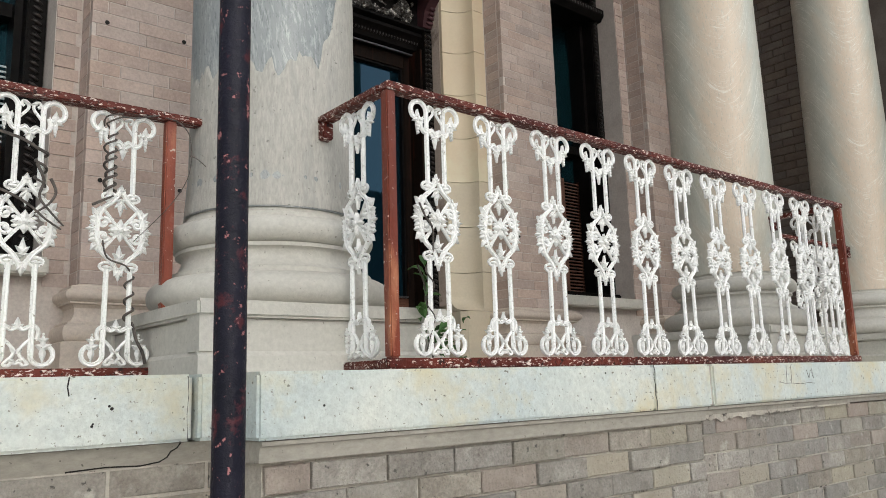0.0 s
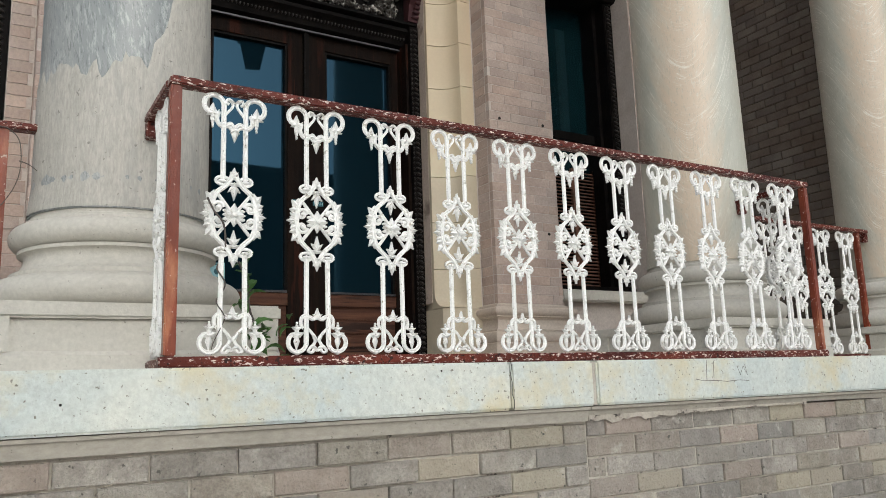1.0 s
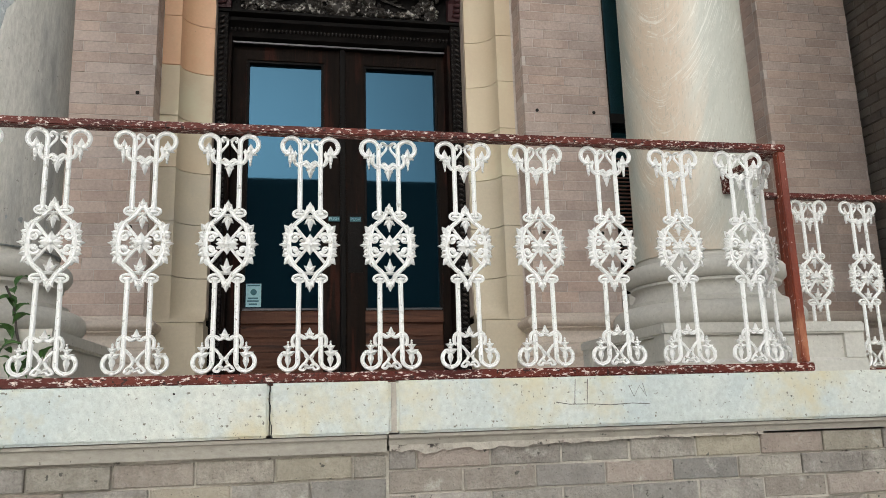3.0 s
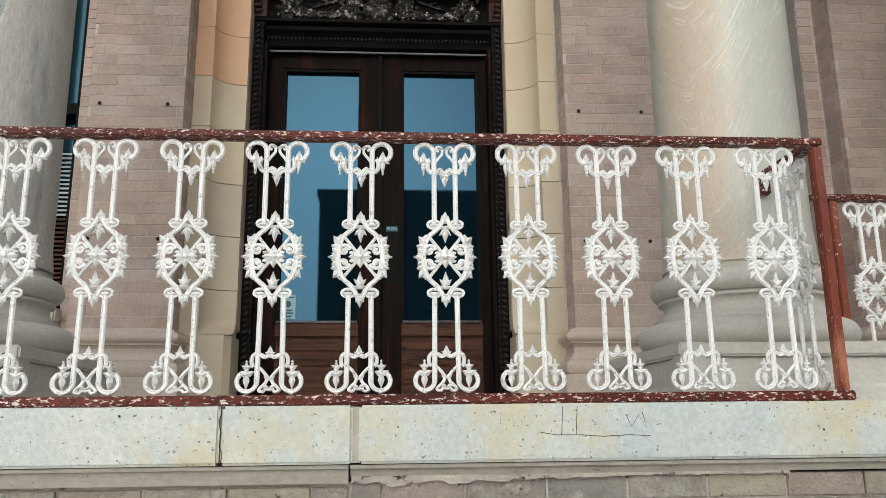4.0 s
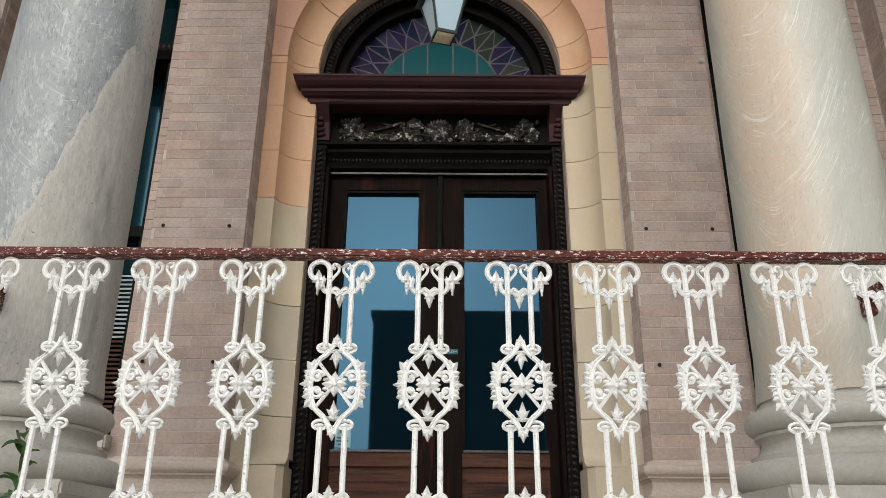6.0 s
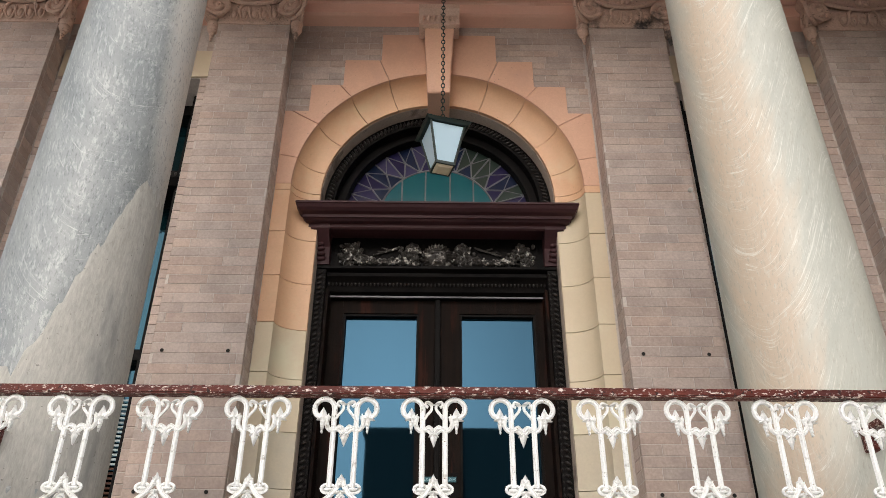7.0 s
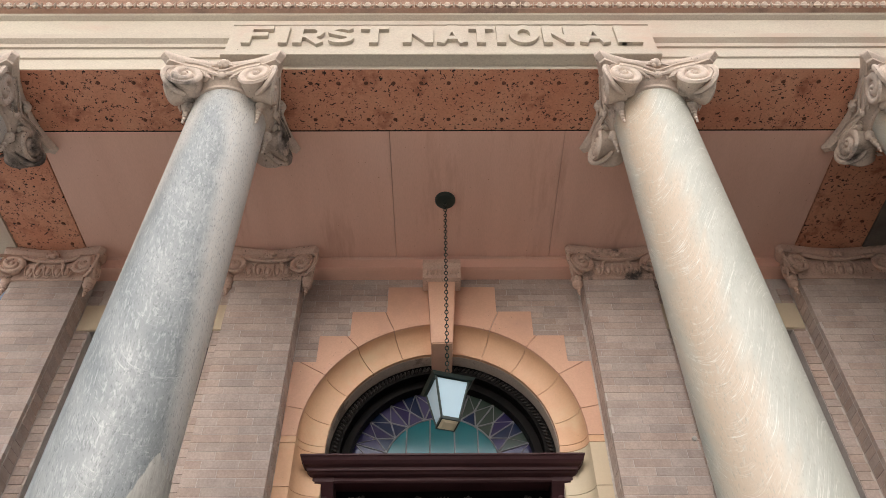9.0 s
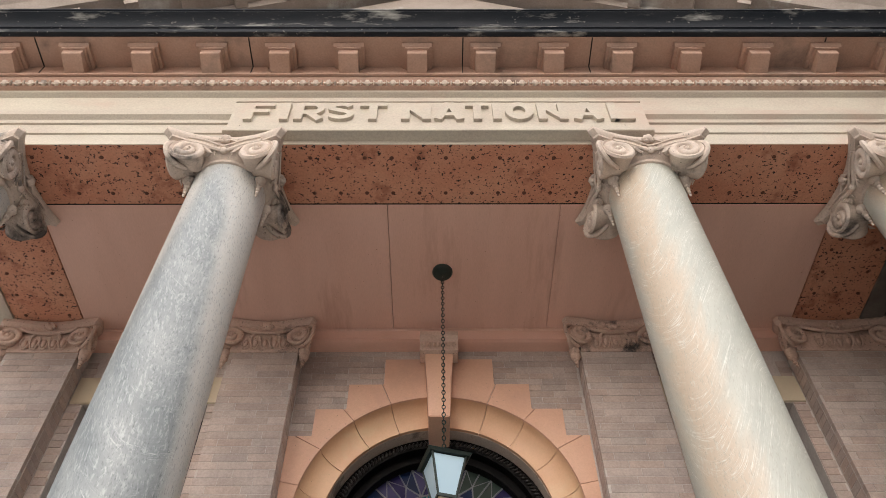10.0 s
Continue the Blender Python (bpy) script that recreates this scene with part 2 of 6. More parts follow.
M_CARVED_SOOT = mat("sooty_carved_terracotta", (0.48, 0.385, 0.315), (0.56, 0.46, 0.385), 4, 0.75, bump=0.25, patch=(0.075, 0.066, 0.060), patch_scale=2.1, patch_at=0.475, patch_soft=0.12, speck=(0.1, 0.09, 0.08), speck_scale=45, speck_at=0.64)
M_ENT = mat("entablature_stone", (0.50, 0.425, 0.345), (0.555, 0.50, 0.40), 1.3, 0.75, bump=0.15, patch=(0.51, 0.38, 0.30), patch_scale=0.9, patch_at=0.53, patch_soft=0.2, stretch=(1, 1, 2), speck=(0.36, 0.28, 0.22), speck_scale=50, speck_at=0.70)
M_CORNICE = mat("cornice_terracotta", (0.40, 0.235, 0.165), (0.49, 0.325, 0.245), 2, 0.7, bump=0.2, patch=(0.20, 0.135, 0.105), patch_scale=2.0, patch_at=0.53, patch_soft=0.16)
M_ATTIC = mat("attic_stone", (0.30, 0.245, 0.205), (0.40, 0.33, 0.28), 3, 0.8, bump=0.2, patch=(0.56, 0.53, 0.48), patch_scale=1.4, patch_at=0.56, patch_soft=0.1)
M_BED = mat("stained_bed_stone", (0.33, 0.305, 0.26), (0.43, 0.40, 0.345), 4, 0.85, bump=0.4, patch=(0.22, 0.195, 0.165), patch_scale=4, patch_at=0.56, patch_soft=0.15, stretch=(0.5, 1, 1), grain=0.4, speck=(0.12, 0.11, 0.09), speck_scale=60, speck_at=0.67)
M_RUST = mat("rusty_rivet", (0.10, 0.04, 0.026), (0.17, 0.065, 0.04), 30, 0.8, bump=0.3)
M_SOOT = mat("sooty_gutter", (0.006, 0.009, 0.014), (0.020, 0.021, 0.025), 3, 0.6, bump=0.3, patch=(0.36, 0.345, 0.315), patch_scale=4.0, patch_at=0.56, patch_soft=0.14, stretch=(0.45, 1, 3.0), ior=1.3, speck=(0.16, 0.15, 0.14), speck_scale=30, speck_at=0.66)
M_CEIL = mat("salmon_ceiling", (0.69, 0.425, 0.33), (0.75, 0.48, 0.38), 1.5, 0.6, bump=0.08, stretch=(2.4, 0.35, 1), patch=(0.58, 0.335, 0.255), patch_scale=1.2, patch_at=0.55, patch_soft=0.12, grain=0.16, speck=(0.40, 0.20, 0.15), speck_scale=40, speck_at=0.69)
M_SOFFIT = mat("corroded_soffit", (0.56, 0.235, 0.14), (0.62, 0.31, 0.195), 3, 0.75, bump=0.5, patch=(0.33, 0.115, 0.065), patch_scale=3.5, patch_at=0.56, patch_soft=0.12, speck=(0.018, 0.012, 0.011), speck_scale=44, speck_at=0.592)
M_COL_GREY = marble("grey_marble", (0.215, 0.235, 0.238), (0.31, 0.325, 0.32), (0.52, 0.535, 0.525), (0.55, 0.56, 0.545), (0.09, 0.105, 0.11), 4.0, 0.15, flakes=0.52, vein_width=0.006, pale_edge=(0.56, 0.54, 0.50), pale_edge_top=6.45, pale_edge_bend=38.0, rough=0.34)
M_COL_CREAM = marble("cream_marble", (0.43, 0.435, 0.375), (0.51, 0.505, 0.435), (0.62, 0.60, 0.53), (0.76, 0.745, 0.675), (0.38, 0.355, 0.285), 7.0, -0.03, band=(0.575, 0.465, 0.35), band_at=(-0.10, 0.10), across=(0.75, -0.66), flakes=0.555, vein_width=0.014, rough=0.38)
M_RED = mat("rusted_red_paint", (0.060, 0.010, 0.008), (0.15, 0.030, 0.018), 9, 0.42, bump=0.6, patch=(0.76, 0.66, 0.60), patch_scale=120, patch_at=0.56, patch_soft=0.05, speck=(0.03, 0.012, 0.01), speck_scale=60, speck_at=0.60, rough2=0.75, ior=1.3, stretch=(0.42, 1, 1))
M_POST = mat("worn_orange_red_paint", (0.12, 0.022, 0.012), (0.27, 0.062, 0.030), 7, 0.35, bump=0.4, stretch=(1, 1, 0.25), patch=(0.42, 0.17, 0.09), patch_scale=9, patch_at=0.55, patch_soft=0.12, speck=(0.62, 0.50, 0.42), speck_scale=60, speck_at=0.64)
M_WHITE = mat("old_white_paint", (0.86, 0.855, 0.825), (0.92, 0.915, 0.895), 6, 0.32, bump=0.5, bscale=140, grain=0.25, patch=(0.50, 0.475, 0.425), patch_scale=30, patch_at=0.575, patch_soft=0.10, speck=(0.20, 0.155, 0.12), speck_scale=120, speck_at=0.655)
M_WOOD = mat("dark_oak", (0.005, 0.0035, 0.003), (0.014, 0.008, 0.0055), 5, 0.55, bump=0.35, stretch=(6, 6, 0.5), patch=(0.032, 0.011, 0.007), patch_scale=2.6, patch_at=0.55, ior=1.14)
M_WOOD_LOW = mat("worn_red_oak", (0.05, 0.019, 0.012), (0.115, 0.048, 0.027), 4, 0.6, bump=0.4, stretch=(0.5, 3, 9), patch=(0.025, 0.012, 0.009), patch_scale=3, patch_at=0.56, ior=1.3)
M_BLACK = mat("black_carved_wood", (0.003, 0.0027, 0.0027), (0.008, 0.0065, 0.006), 8, 0.5, bump=0.4, ior=1.16)
M_BLACK_GLOSS = mat("varnished_carving", (0.010, 0.008, 0.0075), (0.030, 0.024, 0.021), 20, 0.30, bump=0.3, ior=1.45)
M_FRIEZE = mat("weathered_carving", (0.020, 0.017, 0.015), (0.055, 0.048, 0.043), 14, 0.6, bump=0.5, patch=(0.50, 0.475, 0.44), patch_scale=24, patch_at=0.535, patch_soft=0.10, ior=1.35)
M_PURPLE = mat("oxblood_wood", (0.040, 0.016, 0.019), (0.065, 0.026, 0.029), 3, 0.5, bump=0.15, stretch=(0.4, 2, 3), ior=1.3)
M_GLASS = glassy("door_glass", (0.003, 0.011, 0.017), (0.095, 0.235, 0.375), 1.95)
M_WIN = glassy("window_glass", (0.003, 0.016, 0.020), (0.14, 0.33, 0.45), 2.1)
M_POLE = mat("flaking_black_paint", (0.007, 0.007, 0.014), (0.014, 0.013, 0.024), 8, 0.5, bump=0.5, patch=(0.075, 0.020, 0.026), patch_scale=15, patch_at=0.565, speck=(0.36, 0.15, 0.15), speck_scale=50, speck_at=0.635, ior=1.3)
M_IRON = mat("dark_green_iron", (0.010, 0.022, 0.018), (0.02, 0.03, 0.025), 20, 0.4, bump=0.2)
# Blue-white base colour stands in for the sky mirrored in the lantern panes.
M_FROST_SKY = glassy("sky_tinted_frosted_pane", (0.42, 0.57, 0.66), (1, 1, 1), 1.45, 0.3)
M_LEAD = mat("lead_came", (0.13, 0.13, 0.145), (0.19, 0.19, 0.20), 20, 0.5, bump=0.1)
M_GROUND = mat("pale_pavement", (0.63, 0.605, 0.56), (0.70, 0.675, 0.63), 1.2, 0.9, bump=0.2)
M_FLOOR = mat("porch_slab", (0.52, 0.49, 0.44), (0.58, 0.55, 0.50), 2, 0.85, bump=0.2)
M_ACROSS = mat("shaded_facade", (0.05, 0.05, 0.055), (0.08, 0.075, 0.07), 0.5, 0.8, bump=0.0)
M_BROWN = mat("brown_louvre_paint", (0.09, 0.042, 0.028), (0.16, 0.072, 0.045), 9, 0.5, bump=0.2)
# Pale slat colour that stands in for light on the louvres.
M_SLAT_LIT = mat("lit_louvre_slat", (0.55, 0.60, 0.62), (0.62, 0.66, 0.68), 9, 0.5, bump=0.05)
M_VINE = mat("dry_vine_bark", (0.07, 0.06, 0.055), (0.14, 0.12, 0.105), 40, 0.9, bump=0.5)
M_LEAF = mat("green_leaf", (0.035, 0.10, 0.02), (0.07, 0.16, 0.035), 30, 0.5, bump=0.2)
M_HOLE = mat("anchor_hole", (0.01, 0.009, 0.008), (0.015, 0.012, 0.01), 40, 0.9, bump=0)
M_PLASTER = mat("repair_plaster", (0.415, 0.40, 0.36), (0.50, 0.48, 0.435), 4, 0.75, bump=0.25, stretch=(2, 2, 0.45), patch=(0.30, 0.295, 0.275), patch_scale=4, patch_at=0.54, patch_soft=0.14, grain=0.5, speck=(0.24, 0.23, 0.21), speck_scale=55, speck_at=0.665)
M_PAPER = mat("faded_blue_paper", (0.30, 0.52, 0.58), (0.34, 0.55, 0.60), 10, 0.6, bump=0)
M_INK = mat("teal_ink", (0.03, 0.12, 0.15), (0.03, 0.12, 0.15), 10, 0.6, bump=0)
M_STEEL = mat("dull_plate", (0.05, 0.05, 0.055), (0.08, 0.08, 0.085), 20, 0.4, 0.6, bump=0.1)

# ---- building helpers ----


def part(name, bm, material, parent=None, label="", smooth=False):
    """Links a bmesh as one mesh object, under a thing or part where one is given."""
    me = bpy.data.meshes.new(name)
    bmesh.ops.recalc_face_normals(bm, faces=bm.faces)
    bm.to_mesh(me)
    bm.free()
    me.materials.append(material)
    if smooth:
        me.shade_smooth()
        me.set_sharp_from_angle(angle=radians(smooth if smooth > 1 else 40))
    ob = new(name, me)
    if parent is not None:
        ob.parent = parent
    if label:
        ob["label"] = label
    return ob


def thing(name, label, category, at=(0, 0, 0), group="", kind=""):
    ob = new(name)
    ob.location = at
    return tagged(ob, label, category, group, kind)


def box(x0, x1, y0, y1, z0, z1, bevel=0.0, bm=None, m=None):
    own = bm or bmesh.new()
    vs = [own.verts.new((x, y, z)) for x in (x0, x1) for y in (y0, y1) for z in (z0, z1)]
    fs = [own.faces.new([vs[i] for i in q]) for q in ((0, 1, 3, 2), (4, 6, 7, 5), (0, 4, 5, 1), (2, 3, 7, 6), (0, 2, 6, 4), (1, 5, 7, 3))]
    if bevel:
        bmesh.ops.bevel(own, geom=list({e for f in fs for e in f.edges}), offset=bevel, segments=2, affect="EDGES")
    if m is not None:
        bmesh.ops.transform(own, matrix=m, verts=vs)
    return own


def prism(profile, a, b, axis="x", bm=None):
    """A moulding: the closed profile of (depth, height) pairs run from a to b along x, or of (x, height) pairs along y."""
    own = bm or bmesh.new()
    ends = []
    for s in (a, b):
        ends.append([own.verts.new((s, p, q) if axis == "x" else (p, s, q)) for p, q in profile])
    n = len(profile)
    for i in range(n):
        own.faces.new((ends[0][i], ends[0][(i + 1) % n], ends[1][(i + 1) % n], ends[1][i]))
    own.faces.new(ends[0])
    own.faces.new(ends[1][::-1])
    return own


def lathe(profile, segs=48, bm=None, m=None, close=True):
    """Turns (radius, height) pairs round z."""
    own = bm or bmesh.new()
    rings = []
    for r, z in profile:
        rings.append([own.verts.new((r * math.cos(2 * math.pi * k / segs), r * math.sin(2 * math.pi * k / segs), z)) for k in range(segs)])
    for a, b in zip(rings, rings[1:]):
        for k in range(segs):
            own.faces.new((a[k], a[(k + 1) % segs], b[(k + 1) % segs], b[k]))
    if close:
        own.faces.new(rings[0][::-1])
        own.faces.new(rings[-1])
    if m is not None:
        bmesh.ops.transform(own, matrix=m, verts=[v for r in rings for v in r])
    return own


def tube(pts, radius, sides=6, bm=None, flat=1.0, up=(0, 1, 0)):
    """A rod along points; radius a number or one per point; flat squeezes it along up."""
    own = bm or bmesh.new()
    pts = [Vector(p) for p in pts]
    up = Vector(up)
    rings = []
    for i, p in enumerate(pts):
        d = (pts[min(i + 1, len(pts) - 1)] - pts[max(i - 1, 0)]).normalized()
        s = d.cross(up)
        s = s.normalized() if s.length > 1e-4 else d.orthogonal().normalized()
        u = s.cross(d).normalized()
        r = radius[i] if isinstance(radius, (list, tuple)) else radius
        rings.append([own.verts.new(p + s * r * math.cos(2 * math.pi * k / sides) + u * r * flat * math.sin(2 * math.pi * k / sides)) for k in range(sides)])
    for a, b in zip(rings, rings[1:]):
        for k in range(sides):
            own.faces.new((a[k], a[(k + 1) % sides], b[(k + 1) % sides], b[k]))
    own.faces.new(rings[0][::-1])
    own.faces.new(rings[-1])
    return own


def blob(bm, at, size, sub=1, turn=None):
    """A small rounded lump; size is three half widths."""
    m = Matrix.Translation(at) @ (turn or Matrix.Identity(4)) @ Matrix.Diagonal((*size, 1))
    bmesh.ops.create_icosphere(bm, subdivisions=sub, radius=1.0, matrix=m)
    return bm


def curve_points(ctrl, steps=6):
    """Smooth points through the given ones."""
    ctrl = [Vector(c) for c in ctrl]
    out = []
    for i in range(len(ctrl) - 1):
        p0, p1, p2, p3 = ctrl[max(i - 1, 0)], ctrl[i], ctrl[i + 1], ctrl[min(i + 2, len(ctrl) - 1)]
        for k in range(steps):
            t = k / steps
            out.append(0.5 * ((2 * p1) + (p2 - p0) * t + (2 * p0 - 5 * p1 + 4 * p2 - p3) * t * t + (3 * p1 - p0 - 3 * p2 + p3) * t ** 3))
    return out + [ctrl[-1]]


BRICKS = {}


def brick_mesh(w, h, d, material, along, c=0.003):
    """A shared brick mesh with chamfered front edges; its front faces -y, or -x where it runs along y."""
    key = (round(w, 3), round(h, 3), round(d, 3), material.name, along)
    if key in BRICKS:
        return BRICKS[key]
    bm = bmesh.new()
    back = [(-w / 2, d, -h / 2), (w / 2, d, -h / 2), (w / 2, d, h / 2), (-w / 2, d, h / 2)]
    mid = [(x, math.copysign(c, d), z) for x, _, z in back]
    front = [(x - math.copysign(c, x), 0, z - math.copysign(c, z)) for x, _, z in back]
    r = [[bm.verts.new(p if along == "x" else (p[1], p[0], p[2])) for p in q] for q in (back, mid, front)]
    for a, b in zip(r, r[1:]):
        for k in range(4):
            bm.faces.new((a[k], a[(k + 1) % 4], b[(k + 1) % 4], b[k]))
    bm.faces.new(r[2])
    bmesh.ops.recalc_face_normals(bm, faces=bm.faces)
    me = bpy.data.meshes.new("brick")
    bm.to_mesh(me)
    bm.free()
    me.materials.append(material)
    BRICKS[key] = me
    return me


def lay(parent, spans, z0, z1, course, length, face, material, along="x", depth=0.05, joint=0.007, rough=0.0015, bond=0.5, rng=None, tilt=0.0, jog=0.0):
    """Bricks in running bond; spans(z) gives the stretches along the wall that the course at z fills."""
    rng = rng or random.Random(5)
    n = round((z1 - z0) / course)
    off = parent.matrix_basis.translation
    for k in range(n):
        zc = z0 + (k + 0.5) * course
        for a, b in spans(zc):
            x = a - (length * bond if k % 2 else 0.0) - (rng.random() * length * jog)
            while x < b - 1e-4:
                u, v = max(x, a), min(x + length, b)
                x += length
                if v - u < 0.03:
                    continue
                w = v - u - joint
                ob = bpy.data.objects.new("brick", brick_mesh(w, course - joint, depth, material, along, 0.003 if joint > 0.006 else 0.0014))
                scene.collection.objects.link(ob)
                ob.parent = parent
                out = face + rng.uniform(-rough, rough)
                ob.rotation_euler = (0, rng.uniform(-tilt, tilt), rng.uniform(-tilt, tilt))
                at = Vector(((u + v) / 2, out, zc)) if along == "x" else Vector((out, (u + v) / 2, zc))
                ob.location = at - off


FLOOR = 1.58
CEIL = 6.65
FACE = 2.262      # pilaster face
WALL = 2.455      # wall behind the pilasters

# ---- large structure ----
tagged(part("ground", box(-60, 60, -70, 30, -0.5, 0.0), M_GROUND), "pale concrete pavement and street in front of the bank", "ground", kind="structure")
tagged(part("floor", box(-4.3, 3.95, 0.32, 3.2, 0.9, FLOOR - 0.004), M_FLOOR), "grey stone porch floor behind the cap stones", "floor", kind="structure")

# cap stones along the porch edge, central stretch proud of the side stretches
cap = thing("porch_cap", "weathered pale limestone cap course along the porch edge, cracked and chipped", "stone cap", kind="structure")
CAP_FRONT, CAP_SIDE = -0.078, 0.11


def cap_stone(x0, x1, y0, name="cap_stone"):
    bm = box(x0, x1, y0, y0 + 0.5, 1.415, FLOOR, 0.008)
    part(name, bm, M_CAP, cap)


cap_stone(-1.97, -0.390, CAP_FRONT)
cap_stone(-0.386, -0.012, CAP_FRONT)
cap_stone(0.006, 1.97, CAP_FRONT)
for s0, s1 in ((-2.9, -2.055), (-4.3, -2.91), (1.985, 2.9), (2.91, 3.95)):
    cap_stone(s0, s1, CAP_SIDE)
cap_stone(-2.046, -1.974, CAP_SIDE - 0.02)
part("mortar_joint", box(-0.020, 0.010, CAP_FRONT + 0.012, 0.3, 1.418, FLOOR - 0.004), M_BASE_MORTAR, cap, "crumbling mortar joint")
bed = bmesh.new()
prism([(CAP_FRONT + 0.016, 1.412), (CAP_FRONT + 0.016, 1.402), (CAP_FRONT + 0.028, 1.398), (CAP_FRONT + 0.034, 1.36), (0.5, 1.355), (0.5, 1.412)], -1.95, -0.024, bm=bed)
part("bed_mould", bed, M_BED, cap, "thin stone band under the cap")
part("bed_mould", prism([(CAP_FRONT + 0.016, 1.412), (CAP_FRONT + 0.016, 1.402), (CAP_FRONT + 0.034, 1.396), (CAP_FRONT + 0.040, 1.378), (0.5, 1.378), (0.5, 1.412)], -0.018, 1.95), M_BED, cap)
for s0, s1 in ((-4.3, -1.945), (1.945, 3.95)):
    part("bed_mould", prism([(CAP_SIDE + 0.03, 1.412), (CAP_SIDE + 0.06, 1.36), (0.6, 1.36), (0.6, 1.412)], s0, s1), M_BED, cap)

prg = bmesh.new()
rg = random.Random(4)
rag = [(-0.015 + 0.019 * k, 1.374 - (0.010 + rg.random() * 0.022) * max(0.2, 1 - k / 52)) for k in range(70)]
prism([(x, 1.379) for x in (rag[0][0], rag[-1][0])][::1] + rag[::-1], -0.0395, -0.02, axis="y", bm=prg)
part("parge", prg, M_BASE_MORTAR, cap, "ragged mortar smear under the cap")
base_wall = tagged(part("wall_base", box(-1.93, 1.93, -0.018, 0.5, 0.0, 1.362), M_BASE_MORTAR), "weathered grey-brown brick wall under the porch", "brick wall", kind="structure")
base_left = tagged(part("wall_base_side", box(-4.3, -1.932, 0.17, 0.6, 0.0, 1.362), M_BASE_MORTAR), "weathered brown brick wall under the porch", "brick wall", kind="structure")
base_right = tagged(part("wall_base_end", box(1.932, 3.95, 0.17, 0.6, 0.0, 1.362), M_BASE_MORTAR), "weathered brown brick wall under the porch", "brick wall", kind="structure")

# rear wall, mortar core
HALF_OPEN, ARCH_Z, R_IN, R_OUT = 0.89, 4.90, 0.89, 1.085
STEPS = [(1.205, 5.59), (1.02, 5.862), (0.767, 6.13), (0.47, 6.42)]


def arch_pts(r, a0, a1, n=24):
    return [(r * math.cos(radians(a0 + (a1 - a0) * k / n)), ARCH_Z + r * math.sin(radians(a0 + (a1 - a0) * k / n))) for k in range(n + 1)]


def wall_sheet(outline, y0, y1):
    """A wall slab from an outline of (x, z) pairs."""
    return prism([(x, z) for x, z in outline], y0, y1, axis="y")


rear = bmesh.new()
left_half = [(-1.3, 0.9), (-1.10, 0.9), (-1.10, ARCH_Z)] + arch_pts(1.10, 180, 90)[1:] + [(0, CEIL), (-1.3, CEIL)]
prism(left_half, WALL + 0.003, WALL + 0.6, axis="y", bm=rear)
prism([(-x, z) for x, z in left_half], WALL + 0.003, WALL + 0.6, axis="y", bm=rear)
wall_rear = tagged(part("wall_rear", rear, M_PIL_MORTAR), "buff brick wall round the arched bank doorway", "brick wall", kind="structure")
bays = []
for s in (-1, 1):
    bm = bmesh.new()
    for x0, x1, z0, z1 in ((1.3, 1.93, 0.9, CEIL), (2.97, 3.2, 0.9, CEIL), (1.93, 2.97, 0.9, 2.22), (1.93, 2.97, 5.93, CEIL)):
        box(min(s * x0, s * x1), max(s * x0, s * x1), WALL + 0.006, WALL + 0.5, z0, z1, bm=bm)
    bays.append(tagged(part("wall_bay", bm, M_PIL_MORTAR), "buff brick wall beside a tall window", "brick wall", kind="structure"))
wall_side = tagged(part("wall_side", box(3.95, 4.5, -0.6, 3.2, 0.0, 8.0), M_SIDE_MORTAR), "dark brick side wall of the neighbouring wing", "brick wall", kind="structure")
tagged(part("wall_inner", box(-4.3, 4.5, 3.25, 3.4, 0.9, 8.0), M_ACROSS), "dark room wall behind the glass", "wall", kind="structure")
tagged(part("fascia", prism([(2.335, 6.525), (2.30, 6.53), (2.30, CEIL), (WALL + 0.3, CEIL), (WALL + 0.3, 6.525)], -3.1, 3.95), M_FASCIA_LIT), "salmon painted fascia band under the porch ceiling", "trim", kind="structure")

# ceiling and beams
cei = bmesh.new()
for x0, x1 in ((-3.13, -0.407), (-0.402, 0.958), (0.962, 3.13)):
    box(x0, x1, 0.93, 2.5, CEIL, CEIL + 0.1, bm=cei)
tagged(part("ceiling", cei, M_CEIL), "salmon painted panelled porch ceiling, streaked", "ceiling", kind="structure")

soff = thing("porch_beam", "corroded orange-red metal beam soffits with rows of rivets and dark pits", "beam", kind="structure")
part("soffit", box(-3.75, 3.75, 0.392, 0.918, CEIL - 0.004, CEIL + 0.1), M_SOFFIT, soff)
for s in (-1, 1):
    part("soffit", box(min(s * 3.14, s * 3.73), max(s * 3.14, s * 3.73), 0.922, 2.3, CEIL - 0.004, CEIL + 0.1), M_SOFFIT, soff)
    # The right beam's dark colour stands in for the dark gap by the wing.
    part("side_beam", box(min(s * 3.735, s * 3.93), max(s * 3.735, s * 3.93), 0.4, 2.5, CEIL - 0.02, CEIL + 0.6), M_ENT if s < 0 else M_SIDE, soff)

rivet = bmesh.new()
lathe([(0.016, 0.0), (0.014, -0.005), (0.008, -0.009), (0.0015, -0.010)], 10, rivet)
riv = part("rivet", rivet, M_RUST, soff, smooth=60)
riv.location = (-3.04, 0.495, CEIL - 0.0045)
spots = [(-0.962 + 0.203 * k, y) for k in range(11) for y in (0.503, 0.82)] + [(s * (2.0 + 0.26 * k), y) for s in (-1, 1) for k in range(4) for y in (0.495, 0.82)] + [(s * x, 1.15 + 0.24 * k) for s in (-1, 1) for x in (3.24, 3.62) for k in range(5)]
